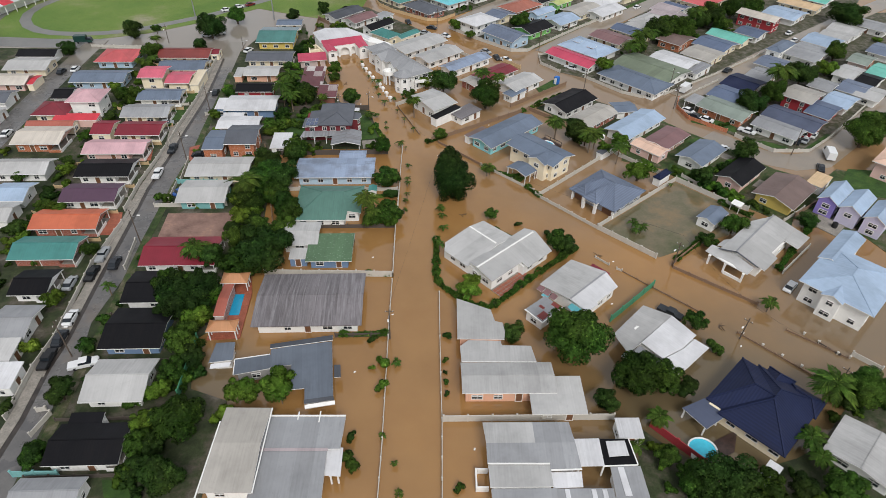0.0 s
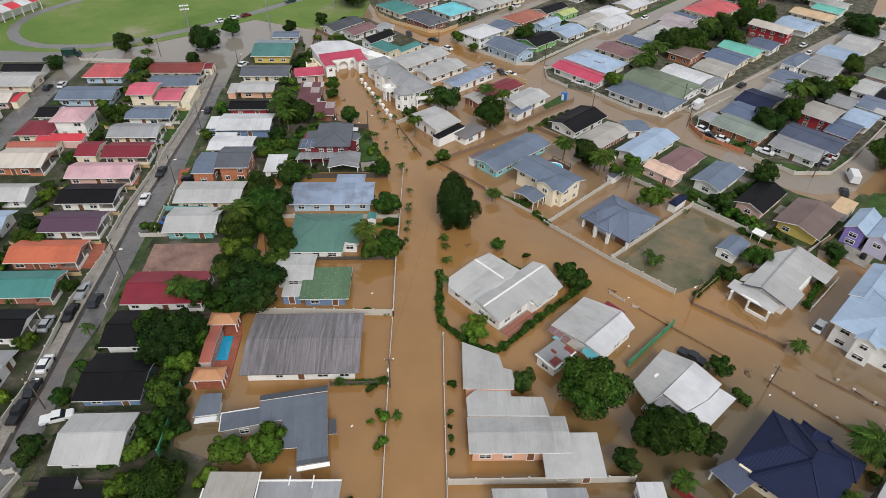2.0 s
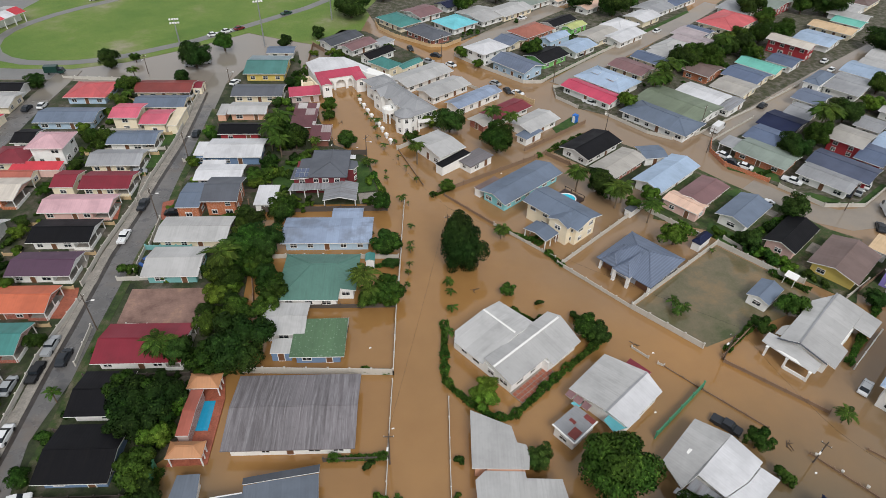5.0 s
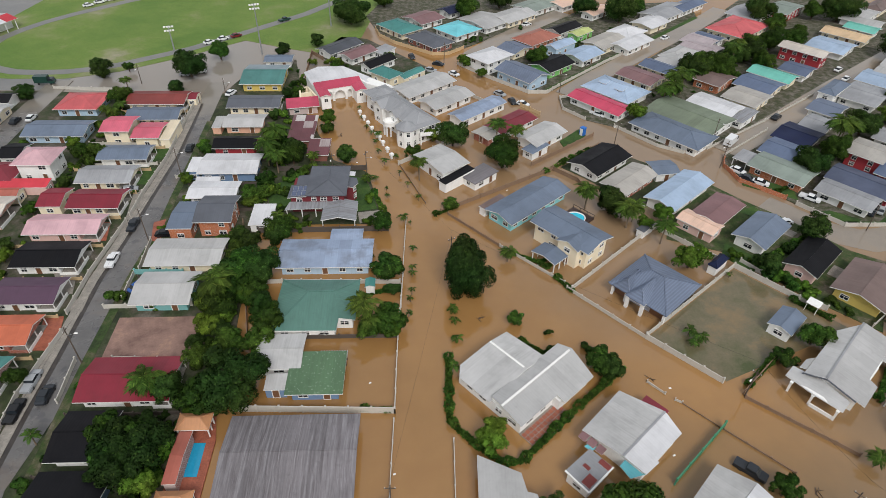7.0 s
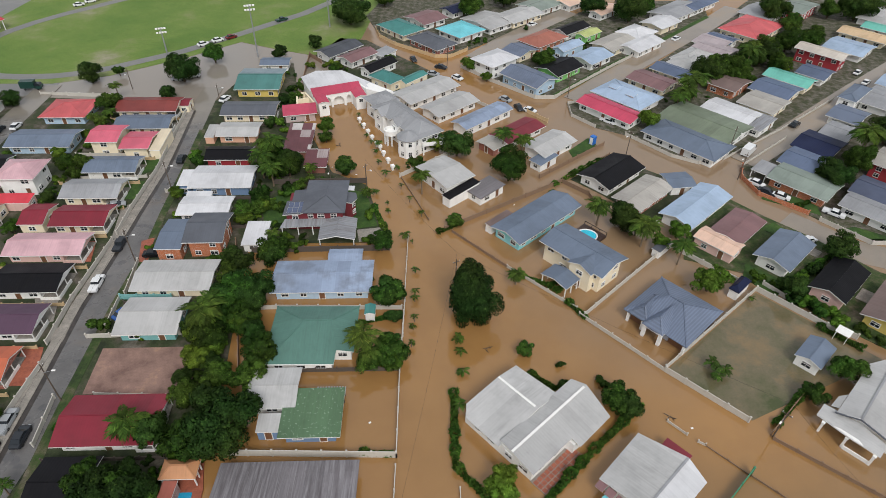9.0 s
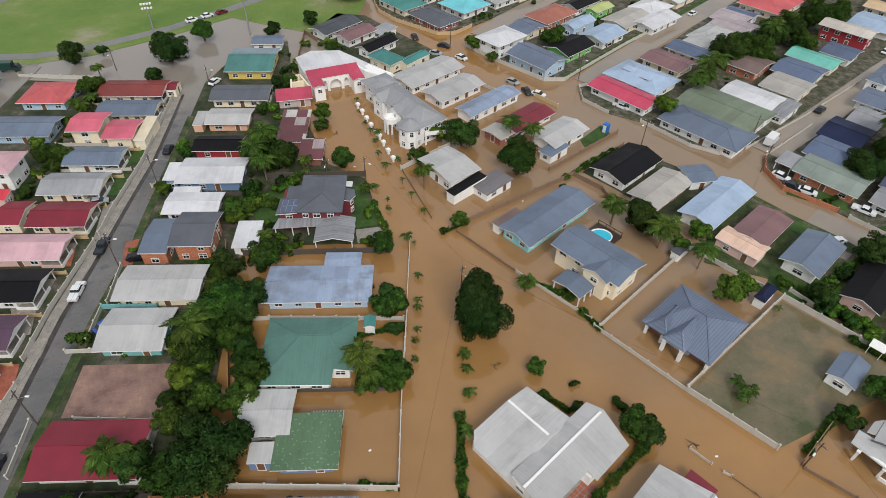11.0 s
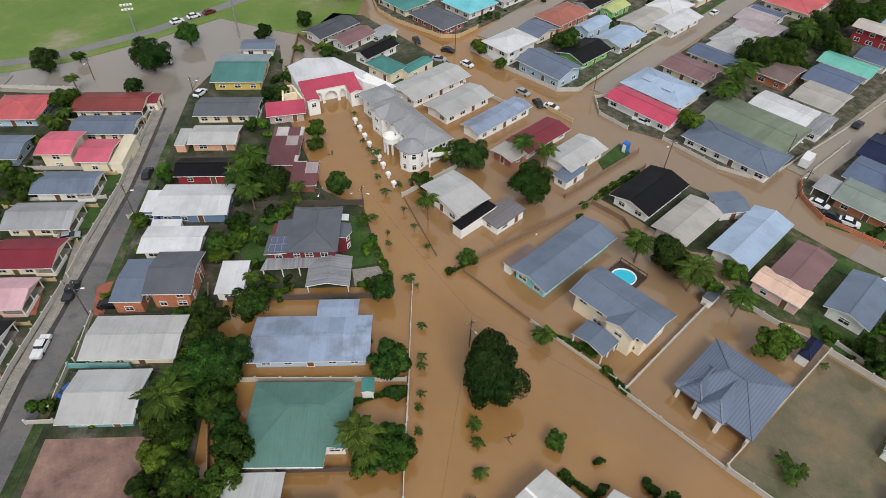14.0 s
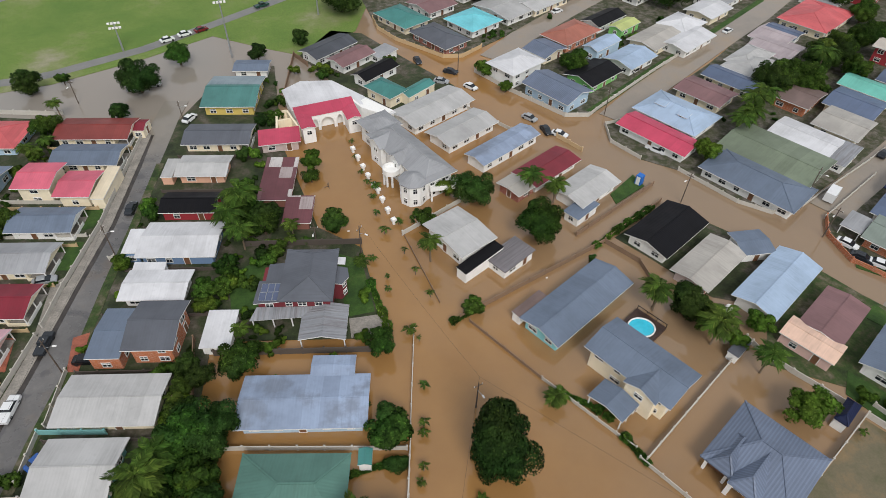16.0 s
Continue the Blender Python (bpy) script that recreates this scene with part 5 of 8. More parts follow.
# ---- houses of several roofs along the flooded road ----
def tall_grey_house():
    h = compound(-21, 45, 1, "white house with a high beige gabled roof and lower grey wing", (-8.8, -6.6, 8, 6.5))
    hi, lo = roof_material("beigegrey", "x"), roof_material("grey", "x")
    slab("roof", h, hi, 0.16, (-8.9, -6.0, 3.3), (-2.3, -6.0, 3.3), (-2.5, 0.7, 3.9), (-8.7, 0.7, 3.9))
    slab("roof", h, hi, 0.16, (-8.7, 0.7, 3.9), (-2.5, 0.7, 3.9), (-2.4, 6.6, 3.4), (-8.7, 6.6, 3.4))
    slab("gutter", h, TRIM, 0.12, (-2.25, -6.0, 3.36), (-2.1, -6.0, 3.36), (-2.2, 6.6, 3.46), (-2.35, 6.6, 3.46))
    slab("gutter", h, TRIM, 0.12, (-9.15, -7.0, 3.3), (-8.98, -7.0, 3.3), (-8.78, 4.2, 3.62), (-8.95, 4.2, 3.62))
    slab("roof", h, lo, 0.14, (-2.9, 0.3, 2.95), (7.9, 0.5, 2.95), (8.0, 5.8, 2.55), (-2.9, 5.7, 2.55))
    slab("roof", h, lo, 0.14, (-2.9, -6.6, 2.55), (6.4, -6.6, 2.55), (6.2, 0.2, 2.9), (-2.9, 0.2, 2.9))
    slab("awning", h, roof_material("white", "x"), 0.08, (6.0, -2.9, 2.2), (8.3, -3.0, 2.1), (8.2, 1.1, 2.3), (6.0, 1.0, 2.4))
    cap(h, roof_material("rosegrey", "x"), ((-2.9, 0.27, 3.0), (6.3, 0.35, 3.0)), half=0.2)
    cap(h, TRIM, ((-2.6, 5.85, 2.6), (8.0, 5.95, 2.6)), half=0.12)
    cap(h, TRIM, ((1.4, 5.2, 2.66), (1.4, 6.5, 2.66)), ((4.4, 4.8, 2.7), (4.4, 6.6, 2.7)), half=0.08)
    block(h, "white", 3.1, *rect(-8.2, -5.6, -2.9, 6.1))
    block(h, "white", 2.4, *rect(-2.9, -6.2, 5.8, 5.2))
    columns(h, 2.1, (7.9, -2.7), (8.0, 0.8), (7.0, -2.8))
    glaze(h, (-6.5, -5.6, 2.2, 0, 0.9), (5.8, -4.5, 1.3, 90, 0.9), (5.8, 3.4, 1.3, 90, 0.9))


def slate_house():
    h = compound(-21, 60, 10, "flooded grey house with a wet dark slate L-shaped sheet roof", (-10, -7, 5, 5.4))
    m, st = roof_material("wetslate", "x"), roof_material("slatedark", "x")
    slab("roof", h, m, 0.14, (-1.6, -4.2, 2.35), (0.4, -4.3, 2.35), (0.4, -6.4, 2.25), (4.5, -6.3, 2.25), (4.6, 4.0, 2.75), (-1.6, 3.9, 2.75))
    slab("roof", h, m, 0.14, (-4.8, 0.3, 2.5), (-1.6, 0.3, 2.55), (-1.6, 3.9, 2.75), (-4.8, 3.7, 2.7))
    slab("roof", h, m, 0.14, (-10.1, -0.2, 2.3), (-4.8, 0.2, 2.4), (-4.8, 2.8, 2.55), (-10.1, 2.7, 2.4))
    slab("roof", h, st, 0.1, (-4.9, 3.8, 2.86), (4.7, 4.1, 2.92), (4.8, 5.3, 2.8), (-4.9, 4.8, 2.75))
    slab("roof", h, st, 0.08, (0.3, -6.9, 2.1), (4.6, -6.8, 2.1), (4.5, -6.2, 2.3), (0.3, -6.3, 2.3))
    slab("awning", h, TRIM, 0.3, (0.4, -7.5, 1.75), (4.7, -7.3, 1.75), (4.7, -6.8, 1.95), (0.4, -6.95, 1.95))
    slab("awning", h, st, 0.08, (4.7, -2.6, 2.0), (5.7, -2.6, 1.9), (5.7, -0.2, 1.9), (4.7, -0.2, 2.0))
    cap(h, TRIM, ((-10.1, 2.75, 2.45), (-4.9, 2.85, 2.6)), ((-10.15, -0.2, 2.35), (-10.15, 2.75, 2.45)), half=0.06)
    block(h, "grey", 2.0, *rect(0.6, -5.9, 4.1, 3.6))
    block(h, "grey", 2.1, *rect(-4.4, 0.8, 0.6, 3.6))
    block(h, "grey", 2.0, *rect(-9.7, 0.3, -4.4, 2.4))
    glaze(h, (2.4, -5.9, 1.1, 0, 1.1), (4.1, 1.5, 1.1, 90, 0.9), (-7, 0.3, 1.1, 0, 0.9))


def shed_by_slate_house():
    h = compound(-33.9, 62.6, 6, "small slate-roofed shed with a pale wall standing in water", (-1.9, -2, 1.9, 2), name="shed")
    slab("roof", h, roof_material("wetslate", "x"), 0.12, (-1.8, -1.9, 2.0), (1.8, -1.6, 2.0), (1.6, 1.9, 2.2), (-1.3, 1.9, 2.2))
    slab("awning", h, roof_material("white", "x"), 0.08, (-1.6, -2.7, 1.5), (1.3, -2.5, 1.5), (1.5, -1.7, 1.7), (-1.5, -1.9, 1.7))
    block(h, "white", 1.8, *rect(-1.2, -1.5, 1.3, 1.5))


def peach_house_wing():
    h = compound(6.2, 67, 0, "peach house wing with a clipped grey sheet roof beside the road", (-4, -6, 8.5, 8))
    m = roof_material("ltgrey", "x")
    slab("roof", h, m, 0.14, (-3.6, -0.9, 2.5), (3.9, -0.8, 2.5), (4.2, 1.5, 2.53), (3.8, 2.8, 2.56), (2.6, 3.1, 2.58), (2.0, 5.6, 2.7), (-3.7, 8.0, 2.85))
    slab("roof", h, m, 0.14, (-3.0, -5.9, 2.9), (8.5, -5.6, 2.9), (8.0, -2.2, 2.65), (3.4, -2.2, 2.65), (3.3, -1.2, 2.55), (-1.9, -1.2, 2.55), (-3.2, -2.6, 2.66))
    block(h, "peach", 2.3, (-3.1, -0.5), (3.5, -0.4), (3.6, 2.4), (2.2, 2.8), (1.6, 5.2), (-3.2, 7.3))
    block(h, "peach", 2.4, *rect(-2.7, -5.4, 7.8, -2.6))
    block(h, "peach", 2.2, *rect(-1.6, -2.6, 2.9, -0.5))


def grey_courtyard_house():
    h = compound(12, 45, 1, "white house with stepped light grey sheet roofs round a courtyard", (-6, -7, 6.8, 5.6))
    g, l, w = roof_material("ltgrey", "x"), roof_material("grey", "x"), roof_material("white", "x")
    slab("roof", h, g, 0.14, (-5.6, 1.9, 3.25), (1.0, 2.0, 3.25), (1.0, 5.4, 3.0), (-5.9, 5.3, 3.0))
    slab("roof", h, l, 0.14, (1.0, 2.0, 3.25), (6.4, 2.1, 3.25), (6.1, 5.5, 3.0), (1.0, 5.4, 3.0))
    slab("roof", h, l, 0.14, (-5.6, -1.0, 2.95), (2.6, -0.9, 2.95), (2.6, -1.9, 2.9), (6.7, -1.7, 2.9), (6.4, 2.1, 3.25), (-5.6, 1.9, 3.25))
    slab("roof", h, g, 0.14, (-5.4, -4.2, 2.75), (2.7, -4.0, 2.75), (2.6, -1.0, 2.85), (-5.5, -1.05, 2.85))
    slab("roof", h, w, 0.12, (2.7, -4.0, 2.3), (6.6, -3.8, 2.3), (6.7, -1.75, 2.5), (2.7, -1.9, 2.5))
    slab("roof", h, l, 0.14, (-5.2, -7.2, 2.6), (3.0, -7.0, 2.6), (3.0, -4.2, 2.7), (-5.3, -4.4, 2.7))
    slab("roof", h, l, 0.12, (3.0, -7.0, 2.4), (10.4, -6.9, 2.4), (10.4, -4.0, 2.4), (3.0, -4.1, 2.4))
    for x in (4.2, 7.6, 9.0):
        slab("skylight_sheet", h, w, 0.05, (x, -7.0, 2.48), (x + 0.6, -7.0, 2.48), (x + 0.5, -4.2, 2.48), (x - 0.1, -4.2, 2.48))
    cap(h, TRIM, ((-5.5, -1.0, 3.0), (2.6, -0.95, 3.0)), ((2.65, -1.85, 2.96), (6.7, -1.7, 2.96)), half=0.1)
    block(h, "white", 2.7, *rect(-5.0, -0.9, 5.9, 5.0))
    block(h, "white", 2.4, *rect(-4.9, -7, 2.4, -0.9))
    bm = bmesh.new()
    for y0, y1 in ((-3.3, -3.1), (-0.7, -0.5)):
        add_box(bm, -7.1, y0, -0.4, -5.4, y1, 1.1)
    add_box(bm, -7.1, -3.1, -0.4, -6.9, -0.7, 1.1)
    part("steps_parapet", bm, TRIM, h, "white parapet of the side steps")


def courtyard_outbuildings():
    h = compound(24, 46.3, 1, "white and black roofed carport with a white roof hatch", (-6, -2.2, 2.2, 2.1), name="carport")
    w = roof_material("white", "x")
    slab("roof", h, w, 0.1, (-5.6, -2.1, 2.5), (-2.1, -2.0, 2.5), (-2.1, 2.0, 2.7), (-5.7, 1.9, 2.7))
    slab("roof", h, roof_material("black", "x"), 0.1, (-2.1, -2.0, 2.5), (2.3, -1.8, 2.5), (1.9, 2.0, 2.6), (-2.1, 2.0, 2.6))
    slab("hatch", h, w, 0.1, (-1.3, -0.8, 2.78), (1.4, -0.6, 2.78), (1.3, 1.6, 2.84), (-1.3, 1.5, 2.84))
    cap(h, TRIM, ((-2.1, -2.05, 2.5), (2.3, -1.85, 2.5)), ((2.35, -1.8, 2.5), (1.95, 2.0, 2.6)), half=0.08)
    columns(h, 2.4, (-5.4, -1.9), (-2.2, -1.9), (2.0, -1.7), (1.7, 1.8))
    block(h, "white", 2.3, *rect(-5.0, 0.2, -2.4, 1.6))
    k = compound(24.7, 42, 1, "grey sheet-roofed outbuilding with a white roof panel", (-2.1, -2.3, 2.2, 2.3), name="outbuilding")
    slab("roof", k, roof_material("grey", "x"), 0.12, (-2.1, -2.4, 2.3), (2.2, -2.3, 2.3), (2.0, 2.3, 2.5), (-2.0, 2.2, 2.5))
    slab("skylight_sheet", k, w, 0.04, (-0.9, -1.8, 2.4), (0.0, -1.8, 2.4), (-0.3, 2.1, 2.56), (-1.1, 2.1, 2.56))
    block(k, "white", 2.1, *rect(-1.7, -2, 1.7, 1.8))


def offset_gables_house():
    h = compound(10, 88, 44, "flooded white house with two offset light grey gabled sheet roofs", (-7, -7, 9.6, 8.5))
    g, l = roof_material("ltgrey", "y"), roof_material("ltgrey", "x")
    slab("roof", h, g, 0.14, (-6.9, 0.7, 2.5), (1.1, 0.7, 3.35), (1.1, 8.3, 3.35), (-5.3, 8.4, 2.67), (-6.9, 6.8, 2.5))
    slab("roof", h, g, 0.14, (1.1, 0.7, 3.35), (5.5, 0.7, 2.85), (5.0, 8.2, 2.85), (1.1, 8.3, 3.35))
    slab("roof", h, l, 0.14, (-6.7, -1.4, 3.55), (9.4, -1.4, 3.55), (9.0, 1.0, 3.0), (-6.2, 1.0, 3.0))
    slab("roof", h, l, 0.14, (-6.7, -5.2, 2.65), (1.3, -5.2, 2.65), (1.3, -6.7, 2.3), (8.3, -6.6, 2.3), (9.4, -1.4, 3.55), (-6.7, -1.4, 3.55))
    cap(h, TRIM, ((-6.7, -1.4, 3.6), (8.8, -1.4, 3.6)), ((1.1, 1.2, 3.4), (1.1, 8.2, 3.4)), half=0.17)
    block(h, "white", 2.3, *rect(-6.2, 0.7, 4.6, 7.6))
    block(h, "white", 2.25, *rect(-6.2, -4.7, 1.0, 0.7))
    block(h, "white", 2.1, *rect(1.0, -5.9, 8.0, 0.7))
    for x in (-6.2, 8.0):
        slab("gable", h, wall_material("white"), 0.12, (x, -4.6, 2.2), (x, 0.7, 2.9), (x, -1.4, 3.38), rim=wall_material("white"))
    glaze(h, (-6.2, 5.2, 1.3, -90, 0.8), (-6.2, 2.6, 1.3, -90, 1.0), (-6.2, -0.6, 1.3, -90, 0.9), (-6.2, -3.2, 1.3, -90, 1.1), (-4.2, -4.7, 1.3, 0, 1.0), (-1.2, -4.7, 1.3, 0, 0.8),
          (2.8, -5.9, 1.2, 0, 0.9), (6.0, -5.9, 1.2, 0, 0.9))
    t = new("tiled_terrace")
    t.matrix_world = pose(10, 88, 0, 0, 0, 44)
    tagged(t, "wet terrace of dark red tiles with pale joints beside the hedge", "terrace", kind="structure")
    hang("bed", box_mesh("bed", CONCRETE, (-6.3, -8.0, -0.4, 1.9, -4.7, 0.1)), t)
    tile = box_mesh("tile", TILE, (-0.31, -0.31, 0.1, 0.31, 0.31, 0.14))
    for i in range(11):
        for j in range(4):
            hang("tile", tile, t, pose(-5.9 + 0.74 * i, -7.6 + 0.74 * j, 0))


def white_gable_house():
    h = compound(24, 79.5, 44, "flooded white house with a broad white and pale grey gabled roof", (-6.2, -5.4, 5.9, 5.3))
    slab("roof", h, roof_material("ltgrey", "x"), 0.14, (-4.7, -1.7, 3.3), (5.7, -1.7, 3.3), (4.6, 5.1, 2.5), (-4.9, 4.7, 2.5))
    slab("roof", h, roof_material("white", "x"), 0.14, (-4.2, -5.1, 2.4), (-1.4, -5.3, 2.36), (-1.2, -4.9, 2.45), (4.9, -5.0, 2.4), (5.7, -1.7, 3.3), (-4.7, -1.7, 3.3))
    for y in (0.6, 2.0, 3.4):
        slab("awning", h, roof_material("brownrust", "y"), 0.08, (-5.9, y, 2.05), (-4.8, y, 2.35), (-4.8, y + 1.2, 2.35), (-5.9, y + 1.2, 2.05))
    cap(h, roof_material("grey", "x"), ((-4.7, -1.7, 3.34), (5.6, -1.7, 3.34)), half=0.14)
    block(h, "white", 2.15, *rect(-4.2, -4.6, 4.4, 4.3))
    slab("awning", h, roof_material("turquoiseroof", "x"), 0.08, (-5.9, -3.9, 1.9), (-4.0, -4.9, 2.0), (-4.1, -1.9, 2.1), (-5.4, -1.9, 2.0))
    slab("awning", h, roof_material("turquoiseroof", "x"), 0.08, (-6.4, 2.0, 1.9), (-5.4, 1.7, 1.95), (-5.4, 2.9, 1.95), (-6.4, 3.1, 1.9))
    glaze(h, (0.5, -4.6, 1.2, 0, 1.0), (3.0, -4.6, 1.2, 0, 0.8), (-4.2, 2.8, 1.2, -90, 0.9), (4.4, 0, 1.2, 90, 0.9))
    k = compound(24, 79.5, 44, "low white flooded annex with a patched grey and maroon flat roof", (-11.8, -1.6, -6, 2.6))
    slab("roof", k, roof_material("grey", "x"), 0.14, (-11.6, -1.5, 2.1), (-6.3, -1.5, 2.1), (-6.3, 2.3, 2.2), (-11.4, 2.5, 2.2))
    for x0, y0, x1, y1 in ((-11.2, -1.2, -9.4, 0.1), (-7.3, -1.4, -6.4, 0.3), (-9.2, 0.4, -8.6, 1.4)):
        slab("roof_patch", k, roof_material("maroonrust", "x"), 0.05, (x0, y0, 2.2), (x1, y0, 2.2), (x1, y1, 2.26), (x0, y1, 2.26))
    cap(k, TRIM, ((-11.6, -1.5, 2.16), (-6.3, -1.5, 2.16)), ((-11.65, -1.5, 2.16), (-11.45, 2.5, 2.26)), half=0.12)
    block(k, "white", 1.95, *rect(-11.3, -1.2, -6.5, 2.1))
    glaze(k, (-9.5, -1.2, 1.0, 0, 0.8), (-11.3, 0.5, 1.0, -90, 0.9))
    p = new("awning", None)
    p.matrix_world = pose(28.6, 84.2, 0, 0, 0, -46)
    tagged(p, "small dark red sheet awning on posts over the flood", "awning")
    slab("roof", p, roof_material("maroon", "x"), 0.08, (-1.9, -0.9, 1.5), (1.9, -0.9, 1.5), (1.9, 0.8, 1.9), (-1.9, 0.8, 1.9))
    columns(p, 1.5, (-1.7, -0.7), (1.7, -0.7), (-1.7, 0.6), (1.7, 0.6), r=0.06)


def navy_house():
    h = compound(47, 55, 44, "cream house under a ribbed navy blue roof of many hips", (-7, -6.2, 6.6, 6.1))
    hip(h, "navy", "x", -6.6, -6.05, 6.5, 3.6, 2.5, (-1.1, -1.1), (1.2, -1.1), 5.5)
    hip(h, "navy", "y", -5.5, -3.0, 6.0, 6.0, 2.52, (-0.4, -0.9), (-0.4, 1.9), 5.35)
    hip(h, "navy", "x", 0.8, -1.7, 7.4, 2.3, 2.52, (1.5, 0.3), (5.6, 0.3), 4.0)
    hip(h, "navy", "y", 2.8, -6.4, 6.9, -1.2, 2.45, (4.8, -4.6), (4.8, -2.6), 3.7)
    slab("roof", h, roof_material("navygrey", "x"), 0.12, (-9.9, 3.4, 2.05), (-6.2, 2.6, 2.3), (-5.4, 6.2, 2.3), (-9.2, 7.6, 2.05))
    columns(h, 2.0, (-9.6, 3.7), (-9.0, 7.2), (-6.6, 3.2))
    block(h, "cream", 2.35, *rect(-5.9, -5.4, 5.8, 5.3))
    glaze(h, (-5.9, -4.6, 1.4, -90, 1.0), (-5.9, -1.5, 1.4, -90, 1.2), (-5.9, 1.6, 1.4, -90, 0.9), (-3.0, -5.4, 1.4, 0, 0.9), (0.5, -5.4, 1.4, 0, 1.0), (3.6, -5.4, 1.4, 0, 0.8))


def hip_house_with_wings():
    h = compound(-27.2, 138.2, 3, "two-storey dark red house with a grey hipped roof", (-8.2, -5.6, 6, 5.8))
    hip(h, "dkgrey", "y", -4.2, -5.6, 4.2, 5.6, 4.5, (0.3, -1.6), (0.3, 3.4), 5.9)
    m = roof_material("dkgrey", "x")
    slab("roof", h, m, 0.14, (-7.9, -5.5, 3.9), (-4.0, -5.5, 4.25), (-4.0, -0.9, 4.35), (-7.7, -0.9, 4.0))
    slab("roof", h, m, 0.14, (-6.7, -0.9, 4.0), (-4.0, -0.9, 4.3), (-4.1, 2.8, 4.3), (-6.7, 2.8, 4.0))
    slab("roof", h, m, 0.14, (3.6, -1.6, 4.1), (5.2, -1.8, 4.0), (6.2, -0.2, 4.0), (5.8, 1.8, 4.0), (3.6, 2.2, 4.1))
    slab("balcony_roof", h, roof_material("white", "x"), 0.1, (4.1, 2.3, 4.4), (5.4, 2.3, 4.3), (5.4, 3.9, 4.3), (4.1, 3.9, 4.4))
    block(h, "darkred", 4.3, *rect(-3.6, -5.0, 3.6, 5.0))
    block(h, "darkred", 3.8, *rect(-7.3, -5.0, -3.6, 2.3))
    block(h, "darkred", 3.9, (3.6, -1.3), (4.9, -1.4), (5.7, -0.2), (5.4, 1.5), (3.6, 1.8))
    slab("veranda_roof", h, roof_material("silver", "x"), 0.08, (-8.4, -7.4, 2.2), (1.0, -6.8, 2.3), (1.0, -5.1, 2.7), (-7.6, -5.1, 2.7))
    columns(h, 2.2, (-8.0, -7.1), (-5.0, -6.9), (-2.2, -6.8), (0.6, -6.6), r=0.09)
    glaze(h, (-5.6, -5.0, 3.0, 0, 0.8), (-2.6, -5.0, 3.3, 0, 0.7), (-0.6, -5.0, 3.3, 0, 0.9), (1.9, -5.0, 3.3, 0, 0.8), (-5.6, -5.0, 1.2, 0, 0.9), (-1.5, -5.0, 1.2, 0, 1.0), (2.0, -5.0, 1.2, 0, 0.9),
          (5.4, -0.8, 3.0, 60, 0.6), (5.4, -0.8, 1.3, 60, 0.6))


def green_hip_house():
    h = compound(-23.7, 103.1, 2, "flooded white house with a broad green hipped sheet roof", (-7, -6.2, 6.9, 6.3))
    m = roof_material("green", "x")
    a, b = (-1.4, 1.6, 4.0), (2.9, 1.6, 4.0)
    slab("roof", h, m, 0.16, (-6.8, -6.1, 2.35), (3.9, -6.1, 2.35), (4.1, -3.7, 2.86), b, a)
    slab("roof", h, roof_material("green", "y"), 0.16, (6.8, -3.7, 2.4), (6.8, 6.2, 2.4), b, (4.1, -3.7, 2.86))
    slab("roof", h, m, 0.16, (6.8, 6.2, 2.4), (-6.8, 6.2, 2.4), a, b)
    slab("roof", h, roof_material("green", "y"), 0.16, (-6.8, 6.2, 2.4), (-6.8, -6.1, 2.35), a)
    cap(h, m, (a, b), (a, (-6.8, 6.2, 2.45)), (b, (6.8, 6.2, 2.45)), (a, (-6.8, -6.1, 2.4)), half=0.13)
    cap(h, TRIM, ((-6.8, -6.15, 2.36), (3.9, -6.15, 2.36)), half=0.05)
    block(h, "white", 2.2, *rect(-6.2, -5.5, 3.5, 5.6))
    block(h, "white", 2.2, *rect(3.5, -3.2, 6.2, 5.6))
    glaze(h, (-4.6, -5.5, 1.3, 0, 0.9), (-1.2, -5.5, 1.3, 0, 0.9), (1.8, -5.5, 1.3, 0, 1.1), (4.9, -3.2, 1.3, 0, 1.0), (6.2, -1, 1.3, 90, 0.9), (6.2, 2.5, 1.3, 90, 0.9))


def arch(parent, x, y, span, spring, top):
    """A white wall panel with a round-headed opening through it, facing -y."""
    n = 10
    r = span / 2
    inner = [(x - r, -0.4)] + [(x - r * math.cos(math.pi * k / n), spring + (top - spring) * 0.7 * math.sin(math.pi * k / n)) for k in range(n + 1)] + [(x + r, -0.4)]
    outer = [(x - r - 0.35, -0.4)] + [(x - (r + 0.35) * (1 - 2 * k / n), top) for k in range(n + 1)] + [(x + r + 0.35, -0.4)]
    k = len(inner)
    verts = [(a, yy, z) for yy in (y - 0.15, y + 0.15) for a, z in inner + outer]
    faces = []
    for i in range(k - 1):
        faces += [(i, i + 1, k + i + 1, k + i), (2 * k + i + 1, 2 * k + i, 3 * k + i, 3 * k + i + 1), (i + 1, i, 2 * k + i, 2 * k + i + 1), (k + i, k + i + 1, 3 * k + i + 1, 3 * k + i)]
    hang("arch", mesh_of("arch", verts, faces, [wall_material("white")]), parent)


